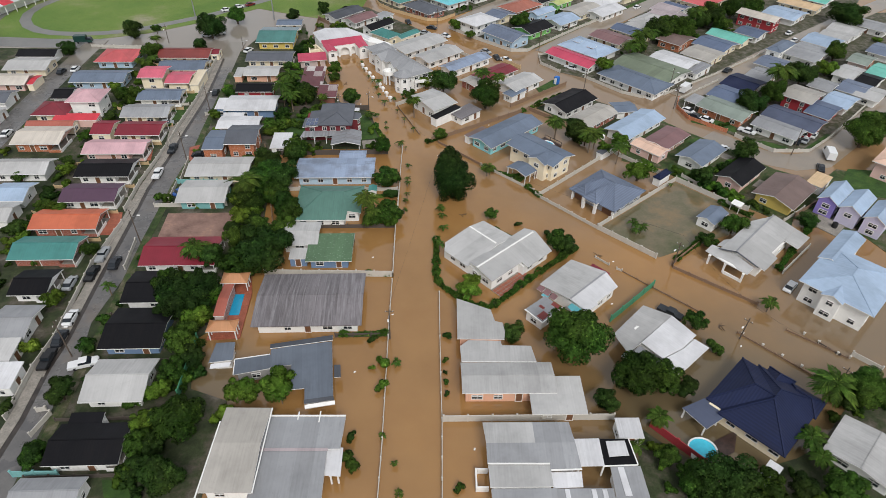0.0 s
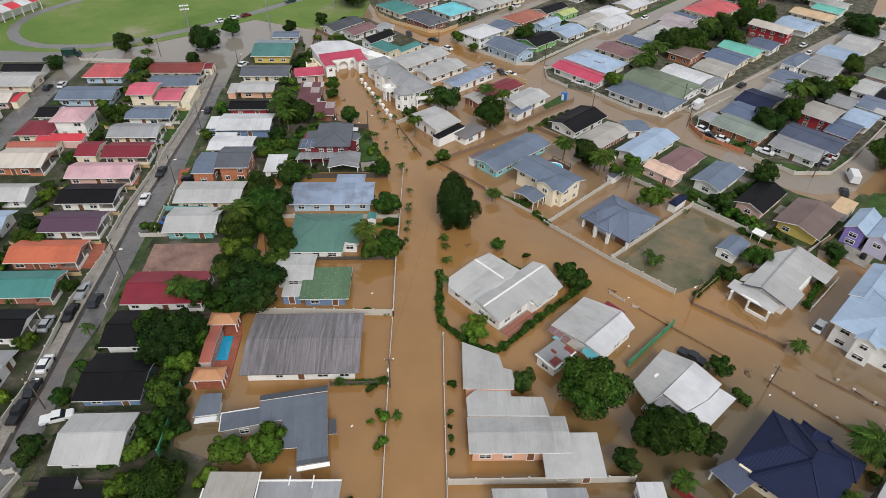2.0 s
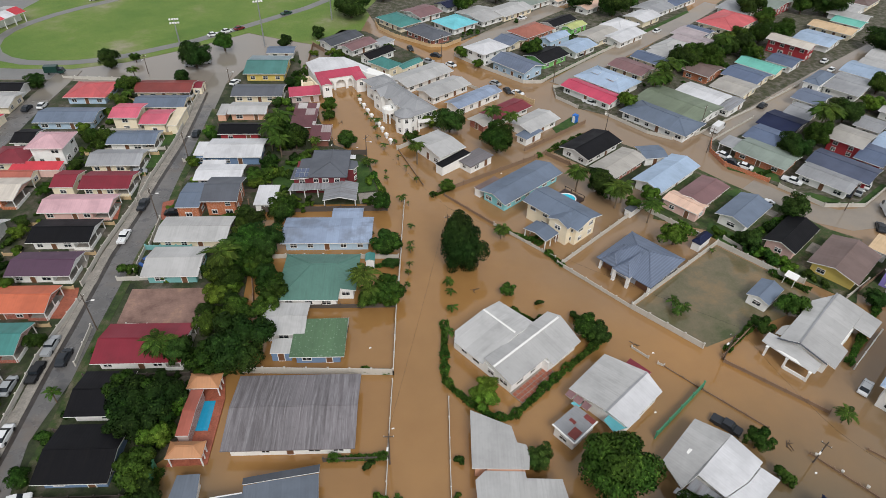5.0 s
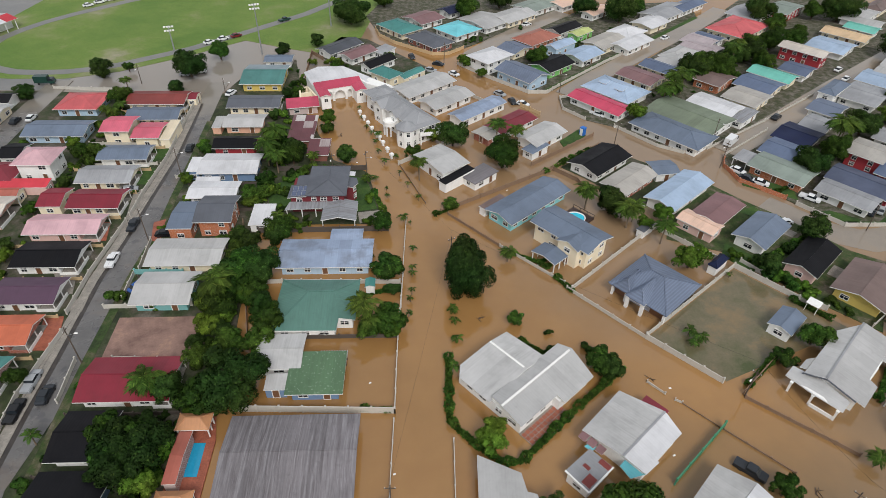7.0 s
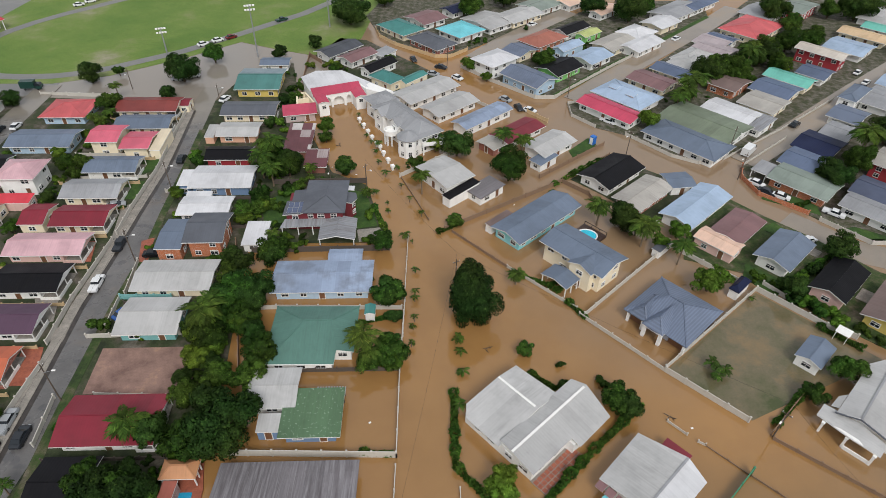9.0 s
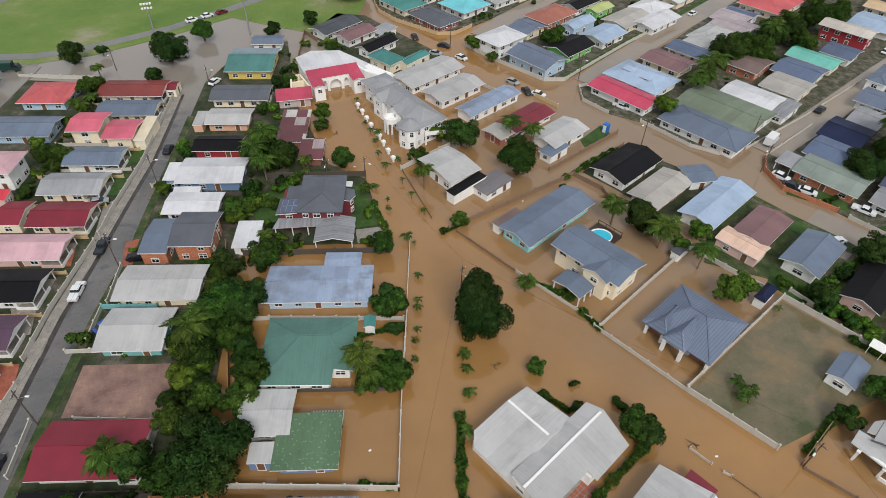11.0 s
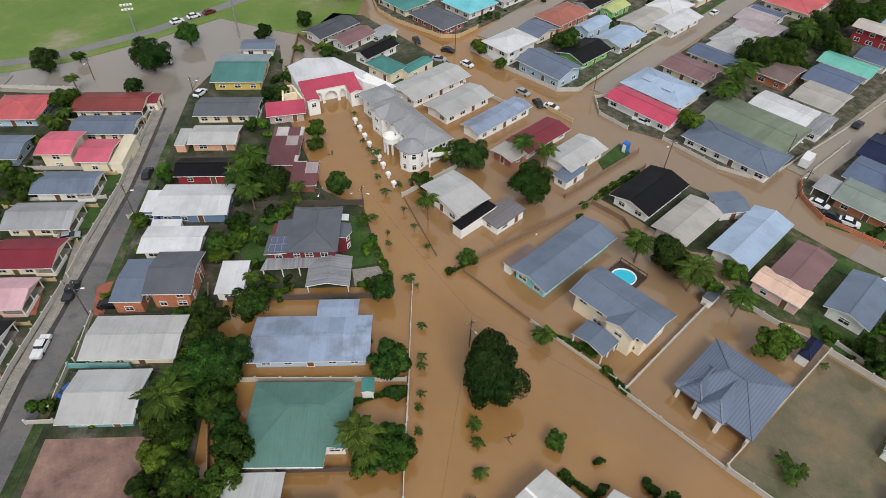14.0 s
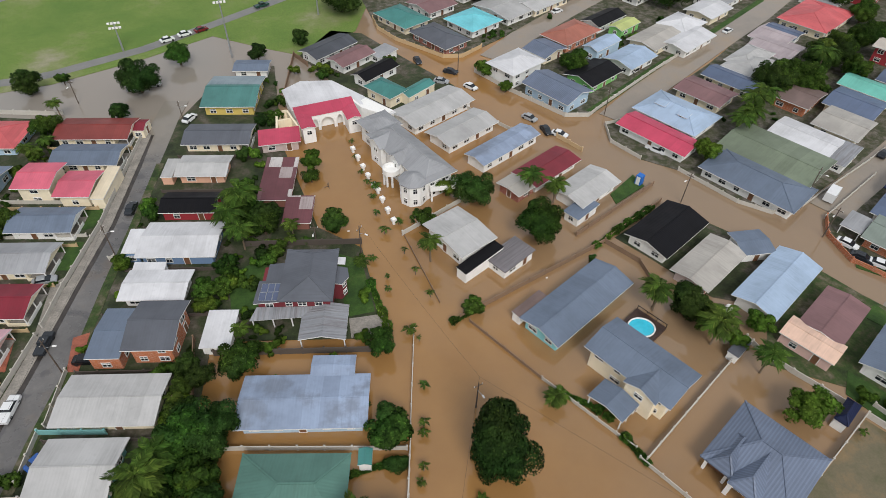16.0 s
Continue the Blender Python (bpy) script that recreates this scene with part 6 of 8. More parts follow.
def hall_with_arcade():
    h = compound(-33, 187, 24, "white hall with a rose red roof over an arched front", (-8, -6, 8, 10))
    w, r = roof_material("white", "x"), roof_material("rosered", "x")
    slab("roof", h, w, 0.16, (-6.2, 2.4, 4.1), (7.6, 2.4, 4.1), (8.6, -1.6, 3.8), (12.0, -6.6, 3.5), (14.8, -5.4, 3.5), (5.2, 11.4, 4.4), (-1.7, 13.6, 4.4), (-6.4, 11.3, 4.3))
    slab("roof", h, r, 0.14, (-5.9, -0.9, 3.7), (7.2, -0.9, 3.7), (7.2, 2.5, 4.7), (-5.9, 2.5, 4.7))
    slab("roof", h, roof_material("rosered", "y"), 0.14, (-5.9, -5.3, 3.9), (-4.4, -5.3, 4.2), (-4.4, -0.2, 4.4), (-5.9, 0.4, 4.1))
    slab("roof", h, roof_material("rosered", "y"), 0.14, (-4.4, -5.3, 4.2), (-2.8, -5.3, 3.7), (-2.8, -0.8, 3.75), (-4.4, -0.2, 4.4))
    slab("roof", h, roof_material("rosered", "y"), 0.14, (4.0, -5.0, 3.7), (5.6, -5.0, 4.2), (5.6, -0.2, 4.4), (4.0, -0.8, 3.75))
    slab("roof", h, roof_material("rosered", "y"), 0.14, (5.6, -5.0, 4.2), (7.2, -5.0, 3.8), (7.2, 0.4, 4.0), (5.6, -0.2, 4.4))
    block(h, "white", 3.9, (-5.6, 2.4), (7.0, 2.4), (8.2, -1.4), (11.8, -6.2), (14.3, -5.2), (5.0, 10.9), (-1.7, 13.0), (-6.0, 10.9))
    block(h, "white", 3.6, *rect(-5.6, -4.9, -3.0, 2.4))
    block(h, "white", 3.6, *rect(4.3, -4.6, 6.9, 2.4))
    block(h, "white", 3.6, *rect(-3.0, 0.4, 4.3, 2.4))
    for x, span in ((-2.1, 1.3), (0.6, 2.9), (3.4, 1.3)):
        arch(h, x, -0.7, span, 1.3, 3.5)
    glaze(h, (-4.3, -4.9, 2.5, 0, 0.7), (5.6, -4.6, 2.5, 0, 0.7), (-0.8, 0.4, 2.4, 0, 0.7), (1.8, 0.4, 2.4, 0, 0.7))
    f = new("court_wall")
    f.matrix_world = pose(-41.0, 185.4, 0, 0, 0, 24)
    tagged(f, "white tapering wall frame round a small flooded court", "wall")
    for k, (p, q) in enumerate((((-2.6, -3.6), (-1.0, 4.4)), ((2.2, -3.6), (1.2, 4.4)), ((-1.0, 4.4), (1.2, 4.4)), ((-1.6, 1.2), (1.6, 1.2)))):
        d = (Vector(q) - Vector(p))
        hang("panel", box_mesh("panel", wall_material("cream"), (0, -0.22, -0.4, d.length, 0.22, 2.2 if k < 3 else 2.0)), f, pose(p[0], p[1], 0, 0, 0, math.degrees(math.atan2(d.y, d.x))))


def mansion_front():
    """Balconies and cross gables of the white mansion."""
    h = compound(-13.3, 171.8, -52, "white mansion front with grey cross gables and arched balconies", (-9, -6, 11, -3))
    m = roof_material("grey", "y")
    for x, wide, y in ((-6.0, 4.6, -4.6), (0.6, 4.2, -4.4)):
        slab("roof", h, m, 0.12, (x - wide / 2, y, 4.7), (x, y, 6.0), (x, -0.4, 6.3), (x - wide / 2, -2.6, 4.9))
        slab("roof", h, m, 0.12, (x, y, 6.0), (x + wide / 2, y, 4.7), (x + wide / 2, -2.6, 4.9), (x, -0.4, 6.3))
        slab("gable", h, wall_material("white"), 0.15, (x - wide / 2 + 0.4, y + 0.4, 4.5), (x + wide / 2 - 0.4, y + 0.4, 4.5), (x, y + 0.4, 5.7), rim=wall_material("white"))
        block(h, "white", 4.6, *rect(x - wide / 2 + 0.4, y + 0.4, x + wide / 2 - 0.4, -3.0))
        glaze(h, (x, y + 0.4, 3.5, 0, 0.9), (x, y + 0.4, 1.2, 0, 0.9))
    b = new("round_balcony")
    b.matrix_world = pose(-16.7, 167.6, 0, 0, 0, -52)
    tagged(b, "white round open balcony on slender columns", "balcony")
    n, ro, ri = 18, 1.7, 1.5
    for name, z0, z1, inner in (("parapet", 3.0, 3.8, ri), ("floor", 2.7, 3.0, 0.05)):
        verts = [(r * math.cos(2 * math.pi * k / n), r * math.sin(2 * math.pi * k / n), z) for r, z in ((ro, z0), (ro, z1), (inner, z1), (inner, z0)) for k in range(n)]
        faces = [(i * n + k, i * n + (k + 1) % n, (i + 1) % 4 * n + (k + 1) % n, (i + 1) % 4 * n + k) for i in range(4) for k in range(n)]
        hang(name, mesh_of(name, verts, faces, [wall_material("white")]), b)
    columns(b, 2.7, *((1.5 * math.cos(a), 1.5 * math.sin(a)) for a in (-2.6, -1.9, -1.2, -0.5)), r=0.16)
    t = new("terrace_balcony")
    t.matrix_world = pose(-6.4, 164.2, 0, 0, 0, 14)
    tagged(t, "white first-floor terrace with a solid parapet on columns", "balcony")
    hang("floor", box_mesh("floor", wall_material("white"), (-3.0, -1.6, 2.5, 3.0, 1.6, 2.75)), t)
    for name, box in (("parapet", (-3.0, -1.6, 2.75, 3.0, -1.42, 3.4)), ("parapet", (2.82, -1.42, 2.75, 3.0, 1.6, 3.4)), ("parapet", (-3.0, -1.42, 2.75, -2.82, 1.6, 3.4))):
        hang(name, box_mesh(name, wall_material("white"), box), t)
    columns(t, 2.5, (-2.7, -1.3), (2.7, -1.3), r=0.17)


def grandstand():
    h = compound(-157.8, 224.0, 72, "long red and white roofed grandstand beside the playing field", (-15, -5, 15, 5), name="grandstand")
    for k in range(7):
        x0 = -15 + 30 / 7 * k
        m = roof_material("red" if k % 2 == 0 else "white", "x")
        slab("roof", h, roof_material("ltgrey", "x"), 0.12, (x0, -0.5, 4.6), (x0 + 30 / 7, -0.5, 4.6), (x0 + 30 / 7, 5, 4.0), (x0, 5, 4.0))
        slab("roof", h, m, 0.12, (x0, -4.6, 3.4), (x0 + 30 / 7, -4.6, 3.4), (x0 + 30 / 7, -0.5, 4.6), (x0, -0.5, 4.6))
    block(h, "white", 3.2, *rect(-14.6, -1.5, 14.6, 4.4))
    columns(h, 3.3, *((-14 + 4 * k, -4.2) for k in range(8)))


def split_roof_house():
    h = compound(36, 67, 44, "flooded white house with a grey and white gabled sheet roof", (-5, -6, 5.4, 6.6))
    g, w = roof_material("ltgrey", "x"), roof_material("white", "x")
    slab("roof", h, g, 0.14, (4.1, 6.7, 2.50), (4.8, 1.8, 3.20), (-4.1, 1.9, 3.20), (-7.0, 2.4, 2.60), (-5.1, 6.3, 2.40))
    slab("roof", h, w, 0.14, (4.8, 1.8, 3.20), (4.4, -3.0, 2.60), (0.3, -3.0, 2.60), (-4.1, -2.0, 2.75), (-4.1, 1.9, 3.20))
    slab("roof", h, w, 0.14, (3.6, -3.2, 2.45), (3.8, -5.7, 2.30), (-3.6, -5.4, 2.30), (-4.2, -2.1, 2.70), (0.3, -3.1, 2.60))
    slab("roof", h, roof_material("silver", "y"), 0.1, (-4.2, 2.1, 2.50), (-4.1, -2.1, 2.30), (-5.8, -1.9, 2.10), (-6.2, 2.1, 2.30))
    slab("awning", h, w, 0.1, (-6.8, 3.0, 2.00), (-6.2, 0.3, 2.00), (-6.9, 0.3, 1.80), (-7.7, 3.0, 1.80))
    slab("awning", h, w, 0.1, (-3.5, -2.0, 2.00), (-3.5, -4.3, 2.00), (-4.4, -3.8, 1.80), (-5.3, -2.0, 1.80))
    block(h, "white", 2.2, *rect(-3.8, 0.6, 3.6, 5.6))
    block(h, "white", 2.15, *rect(-3.6, -4.6, 3.8, 0.6))
    glaze(h, (-3.8, 4.4, 1.2, -90, 0.9), (-3.8, 1.8, 1.2, -90, 0.9), (-1.5, -4.6, 1.2, 0, 1.0), (1.6, -4.6, 1.2, 0, 0.9))


def porch_gable_house():
    h = compound(60, 91, 44, "flooded white house with a broad grey gabled roof and front porch", (-8, -5, 10, 6))
    g = roof_material("ltgrey", "x")
    slab("roof", h, g, 0.14, (-6.0, 4.6, 2.78), (-5.3, 1.9, 3.6), (11.4, 1.9, 3.6), (7.2, 4.6, 2.78))
    slab("roof", h, g, 0.14, (-5.3, 1.9, 3.6), (-5.4, -4.0, 2.42), (0.0, -4.0, 2.42), (0.4, -2.6, 2.7), (11.5, -2.6, 2.7), (11.4, 1.9, 3.6))
    slab("roof", h, g, 0.14, (6.2, -5.4, 2.12), (11.6, -5.5, 2.1), (11.5, -2.62, 2.66), (6.0, -2.62, 2.66))
    slab("roof", h, g, 0.12, (-7.7, 6.4, 2.15), (-5.1, 6.4, 2.30), (-5.3, 1.7, 2.75), (-6.0, -2.2, 2.40), (-8.4, -2.2, 2.15), (-8.5, 2.1, 2.35))
    slab("roof", h, g, 0.1, (-4.8, 5.6, 2.48), (-2.4, 5.5, 2.5), (-1.3, 4.65, 2.7), (-4.7, 4.65, 2.7))
    cap(h, roof_material("grey", "x"), ((-5.3, 1.8, 3.64), (11.3, 2.2, 3.64)), half=0.14)
    cap(h, roof_material("dkgrey", "x"), ((-6.0, 4.8, 2.74), (-5.4, 1.7, 3.50)), ((-5.4, 1.7, 3.50), (-5.6, -2.8, 2.60)), half=0.12)
    block(h, "white", 2.3, *rect(-5.0, -2.8, 8.8, 3.6))
    slab("gable", h, wall_material("white"), 0.12, (-5.0, -2.7, 2.2), (-5.0, 3.6, 2.3), (-5.0, 0.9, 3.3), rim=wall_material("white"))
    columns(h, 2.1, (-8.2, 5.2), (-8.4, 2.0), (-8.6, -1.6), r=0.16)
    hang("parapet", box_mesh("parapet", wall_material("white"), (-8.7, -1.5, -0.3, -8.5, 1.9, 0.6)), h)
    glaze(h, (-5.0, 2.4, 1.2, -90, 0.9), (-5.0, -0.6, 1.2, -90, 1.1), (-2.8, -2.8, 1.2, 0, 0.9), (0.8, -2.8, 1.2, 0, 0.9), (4.4, -2.8, 1.2, 0, 0.9))


def blue_hip_house():
    h = compound(35.2, 110.3, 44, "flooded pale grey house with a ribbed slate hipped roof", (-6, -6, 6, 6))
    hip(h, "bluegrey", "y", -5.9, -5.8, 5.9, 5.8, 2.35, (0.2, -1.2), (0.2, 1.4), 4.6)
    hip(h, "bluegrey", "x", -6.9, -2.0, 1.2, 1.7, 2.75, (-5.0, -0.15), (-0.4, -0.15), 4.35)
    hip(h, "bluegrey", "x", -5.95, 1.4, 0.6, 4.9, 2.38, (-4.3, 3.1), (-0.6, 3.1), 3.95)
    columns(h, 2.7, (-6.5, -1.6), (-6.5, 1.3), r=0.28)
    columns(h, 2.3, (-5.5, 4.9), (-5.5, 2.2), (-5.5, -5.3), r=0.2)
    hang("portico_beam", box_mesh("portico_beam", TRIM, (-6.75, -1.9, 2.3, -6.25, 1.6, 2.6)), h)
    block(h, "slatewall", 2.2, *rect(-4.6, -5.2, 5.2, 5.2))
    hang("garage_door", box_mesh("garage_door", DOORM, (-4.75, -4.9, -0.3, -4.6, -2.3, 1.9)), h, None, "brown garage door")
    hang("garage_door", box_mesh("garage_door", DOORM, (-4.75, 2.3, -0.3, -4.6, 4.8, 1.9)), h, None, "brown garage door")
    glaze(h, (-4.6, -0.2, 1.2, -90, 1.2), (-3.2, -5.2, 1.2, 0, 0.9), (0.0, -5.2, 1.2, 0, 1.0), (3.2, -5.2, 1.2, 0, 0.9))


split_roof_house()
porch_gable_house()
blue_hip_house()
tall_grey_house()
slate_house()
shed_by_slate_house()
peach_house_wing()
grey_courtyard_house()
courtyard_outbuildings()
offset_gables_house()
white_gable_house()
navy_house()
hip_house_with_wings()
green_hip_house()
hall_with_arcade()
mansion_front()
grandstand()


# ---- vehicles ----
def paint(rgb):
    return plain("car_paint", rgb, 0.25, wear=0.05)


PAINT = {"white": paint((222, 224, 226)), "silver": paint((158, 162, 166)), "dark": paint((40, 44, 50)), "black": paint((24, 25, 28)), "red": paint((112, 34, 40)),
         "blue": paint((44, 84, 150)), "green": paint((34, 64, 58))}


def loft(name, material, rows):
    """A closed body through cross rows of (x, half width, low z, high z)."""
    verts, faces = [], []
    for x, h, lo, hi in rows:
        verts += [(x, -h, lo), (x, h, lo), (x, h * 0.93, hi), (x, -h * 0.93, hi)]
    for i in range(len(rows) - 1):
        faces += [(4 * i + k, 4 * i + 4 + k, 4 * i + 4 + (k + 1) % 4, 4 * i + (k + 1) % 4) for k in range(4)]
    n = len(verts)
    return mesh_of(name, verts, faces + [(0, 1, 2, 3), (n - 1, n - 2, n - 3, n - 4)], [material])


def wheel_mesh():
    bm = bmesh.new()
    bmesh.ops.create_cone(bm, cap_ends=True, segments=14, radius1=0.31, radius2=0.31, depth=0.2, matrix=pose(0, 0, 0, 90))
    me = bpy.data.meshes.new("wheel")
    bm.to_mesh(me)
    bm.free()
    me.materials.append(RUBBER)
    return me


WHEEL = wheel_mesh()
LAMP = box_mesh("headlight", STEEL, (-0.04, -0.18, -0.08, 0.05, 0.18, 0.08))


@functools.lru_cache(None)
def car_parts(colour, kind):
    p = PAINT[colour]
    if kind == "pickup":
        body = loft("body", p, ((-2.5, 0.84, 0.35, 0.85), (-0.5, 0.88, 0.3, 0.9), (1.0, 0.88, 0.3, 0.92), (2.3, 0.84, 0.35, 0.85), (2.5, 0.74, 0.45, 0.7)))
        cabin = loft("glazing", GLASS, ((-0.75, 0.8, 0.85, 0.9), (-0.6, 0.74, 0.85, 1.42), (0.75, 0.74, 0.85, 1.42), (1.35, 0.8, 0.85, 0.9)))
        top = loft("roof", p, ((-0.62, 0.72, 1.4, 1.46), (0.76, 0.72, 1.4, 1.46)))
    elif kind == "truck":
        body = loft("body", p, ((-3.0, 1.05, 0.7, 2.75), (1.2, 1.05, 0.7, 2.75)))
        cabin = loft("glazing", GLASS, ((1.3, 0.95, 1.3, 1.95), (2.6, 0.95, 1.3, 1.95), (2.85, 0.9, 1.3, 1.4)))
        top = loft("cab", p, ((1.25, 0.98, 0.5, 1.32), (2.95, 0.95, 0.5, 1.32), (3.05, 0.9, 0.55, 1.1)))
    else:
        body = loft("body", p, ((-2.15, 0.72, 0.42, 0.75), (-1.95, 0.82, 0.3, 0.88), (-0.9, 0.86, 0.26, 0.92), (0.9, 0.86, 0.26, 0.9), (1.9, 0.82, 0.3, 0.78), (2.15, 0.7, 0.42, 0.62)))
        cabin = loft("glazing", GLASS, ((-1.6, 0.76, 0.86, 0.92), (-1.0, 0.68, 0.86, 1.38), (0.35, 0.68, 0.86, 1.4), (1.15, 0.78, 0.86, 0.9)))
        top = loft("roof", p, ((-1.05, 0.66, 1.36, 1.42), (0.38, 0.66, 1.38, 1.44)))
    return body, cabin, top


def car(x, y, turn, colour="white", kind="car", z=0.16):
    """A parked vehicle: body, windows, roof, four wheels and headlights; z is the road it stands on."""
    root = new("pickup" if kind == "pickup" else "box_truck" if kind == "truck" else "car")
    root.matrix_world = pose(x, y, z, 0, 0, turn) @ Matrix.Diagonal((0.88, 0.92, 0.9, 1))
    what = {"pickup": "pickup truck", "truck": "box truck", "car": "saloon car"}[kind]
    tagged(root, f"{colour} {what} parked on the wet street", what.split()[-1], "parked vehicles")
    body, cabin, top = car_parts(colour, kind)
    hang("body", body, root)
    hang("glazing", cabin, root, None, "dark tinted windows")
    hang("cab" if kind == "truck" else "roof", top, root)
    long = 1.85 if kind == "truck" else 1.35
    for sx in (-1, 1):
        for sy in (-1, 1):
            hang("wheel", WHEEL, root, pose(sx * long, sy * 0.76, 0.3))
    for sy in (-1, 1):
        hang("headlight", LAMP, root, pose(3.0 if kind == "truck" else 2.1, sy * 0.5, 0.62))
    return root


car(-62.0, 70.6, 94)
car(-64.0, 87.1, 94, "silver", "pickup")
car(-60.7, 84.7, 94, "dark")
car(-63.5, 81.7, 94, "black", "pickup")
car(-66.2, 79.0, 94, "silver")
car(-61.5, 66.0, 94, "dark")
car(-61.3, 61.7, 94, "black", "pickup")
car(-64.3, 115.5, 94, "white", "pickup")
car(-64.9, 126.5, 94, "dark", "pickup")
car(-107.6, 132.0, 92)
car(-109.5, 170.9, 92)
car(-112.7, 169.1, 92, "dark")
car(-117.1, 192.5, 8, "green", "truck")
car(-64.0, 157.4, 94, "dark")
car(-71.0, 139.0, 20, "silver")
car(-81.0, 226.1, 40, "white", z=0.14)
car(-77.5, 229.7, 40, "white", z=0.14)
car(-74.0, 232.6, 45, "red", z=0.14)
car(-61.4, 249.6, 42, "green", "pickup", z=0.14)
car(-137.0, 260.7, 35, "white", z=0.14)
car(-134.7, 264.7, 35, "white", z=0.14)
car(-132.1, 268.1, 35, "white", z=0.14)
car(-79.9, 200.7, 5, "silver", z=-0.1)
car(-76.5, 203.0, 12, "white", z=-0.1)
car(-63.0, 188.2, 70)
car(68.9, 166.2, 48, "white", "truck", z=-0.1)
car(65.6, 152.4, -46)
car(66.5, 149.0, -40, "dark")
car(69.0, 147.4, -35)
car(-0.7, 205.3, -40, "white", z=-0.1)
car(-5.6, 212.6, -20, "dark", z=-0.1)
car(-7.8, 207.7, -15, "silver", z=-0.1)
car(12.4, 192.0, -40, "silver", z=-0.1)
car(15.6, 187.1, -70, "dark", z=-0.1)
car(18.4, 185.7, -30, "white", z=-0.1)
car(38.2, 180.7, -40, "white", "pickup", z=-0.1)
car(25.3, 250.6, 35, "white", z=-0.1)
car(72.1, 239.8, 42, "white", z=-0.1)
car(40.7, 215.4, 44, "black")
car(-14.1, 217.9, -70, "dark", z=-0.1)
car(93.3, 130.4, 75, "white", "truck", z=-0.1)
car(88.7, 124.5, 70, "dark", z=-0.1)
car(94.1, 140.2, 50)
car(90.8, 137.4, 50, "silver")
car(88.5, 136.8, 50, "dark")
car(77.6, 141.6, -40, "white", "pickup")
car(68.0, 132.2, 20)
car(63.6, 82.6, 45, "white", z=-0.15)
car(39.6, 75.2, -40, "dark", "pickup", z=-0.1)
car(-55.3, 61.0, 20, "white", "pickup")
car(-57.5, 123.8, 5, "black")
car(-56.6, 108.5, 60, "blue")
car(141.4, 216.8, 40)
car(119.4, 214.4, 42)
car(118.3, 207.4, 42)
car(86.2, 180.6, 42, "dark")
car(91.3, 242.3, 40)


# ---- poles, masts and lamps ----
def rod(bm, p, q, r0, r1, seg=8):
    p, q = Vector(p), Vector(q)
    m = Matrix.Translation((p + q) / 2) @ (q - p).to_track_quat("Z", "Y").to_matrix().to_4x4()
    bmesh.ops.create_cone(bm, cap_ends=True, segments=seg, radius1=r0, radius2=r1, depth=(q - p).length, matrix=m)


def utility_pole(x, y, turn, h=8.0):
    root = new("utility_pole")
    root.matrix_world = pose(x, y, 0, 0, 0, turn)
    tagged(root, "weathered wooden utility pole with a cross-arm", "pole", "utility poles")
    bm = bmesh.new()
    rod(bm, (0, 0, -0.4), (0.12, 0, h), 0.12, 0.075)
    part("pole", bm, POLE, root)
    bm = bmesh.new()
    add_box(bm, -0.62, -0.05, h - 0.72, 0.8, 0.05, h - 0.62)
    part("cross_arm", bm, POLE, root)
    for sx in (-0.52, 0.1, 0.7):
        bm = bmesh.new()
        rod(bm, (sx, 0, h - 0.62), (sx, 0, h - 0.42), 0.05, 0.03, 6)
        part("insulator", bm, TRIM, root)
    bm = bmesh.new()
    rod(bm, (0, 0, h - 1.6), (0, -1.3, h - 1.2), 0.03, 0.03, 6)
    arm = part("lamp_arm", bm, STEEL, root)
    bm = bmesh.new()
    add_box(bm, -0.12, -1.75, h - 1.26, 0.12, -1.2, h - 1.1, 0.03)
    part("lamp_head", bm, TRIM, arm, "grey street lamp head")
    return root


def wire(*pts):
    """Slack cables from pole to pole."""
    cu = bpy.data.curves.new("cable", "CURVE")
    cu.dimensions, cu.bevel_depth, cu.bevel_resolution = "3D", 0.011, 1
    for off in (0.1,):
        for p, q in zip(pts, pts[1:]):
            sp = cu.splines.new("POLY")
            sp.points.add(8)
            for i, pt in enumerate(sp.points):
                s = i / 8
                pt.co = (p[0] + (q[0] - p[0]) * s + off, p[1] + (q[1] - p[1]) * s, 7.5 - 2.4 * s * (1 - s), 1)
    cu.materials.append(RUBBER)
    return tagged(new("cable", cu), "slack black cables between the utility poles", "cable", "cables")


utility_pole(-58.6, 91.2, 94)
utility_pole(-61.4, 144.4, 94)
utility_pole(-58.1, 62.7, 94)
utility_pole(-59.9, 121.5, 94)
utility_pole(-8.4, 68.0, 2, 7.0)
utility_pole(43.6, 87.9, -46, 6.0)
utility_pole(49.7, 69.7, -46, 5.0)
utility_pole(60.0, 59.0, -46, 6.0)
utility_pole(-1.2, 117.9, 30, 6.0)
utility_pole(39.1, 163.7, -46, 7.0)
utility_pole(-3.8, 213.0, -46, 7.0)
utility_pole(62.4, 154.7, -46, 7.0)
utility_pole(64.3, 166.4, 44, 7.0)
utility_pole(29.7, 194.5, 44, 7.0)
utility_pole(-20.4, 147.5, 60, 6.5)
utility_pole(84.5, 130.8, 44, 7.0)
utility_pole(-28.6, 149.8, 3, 4.5)
utility_pole(-90.5, 194.2, 3, 6.0)
utility_pole(-64.4, 187.9, 94, 5.0)
wire((-58.1, 62.7), (-58.6, 91.2), (-59.9, 121.5), (-61.4, 144.4))
wire((60.0, 59.0), (49.7, 69.7), (43.6, 87.9), (-1.2, 117.9))
wire((-8.4, 68.0), (-1.2, 117.9), (-20.4, 147.5))


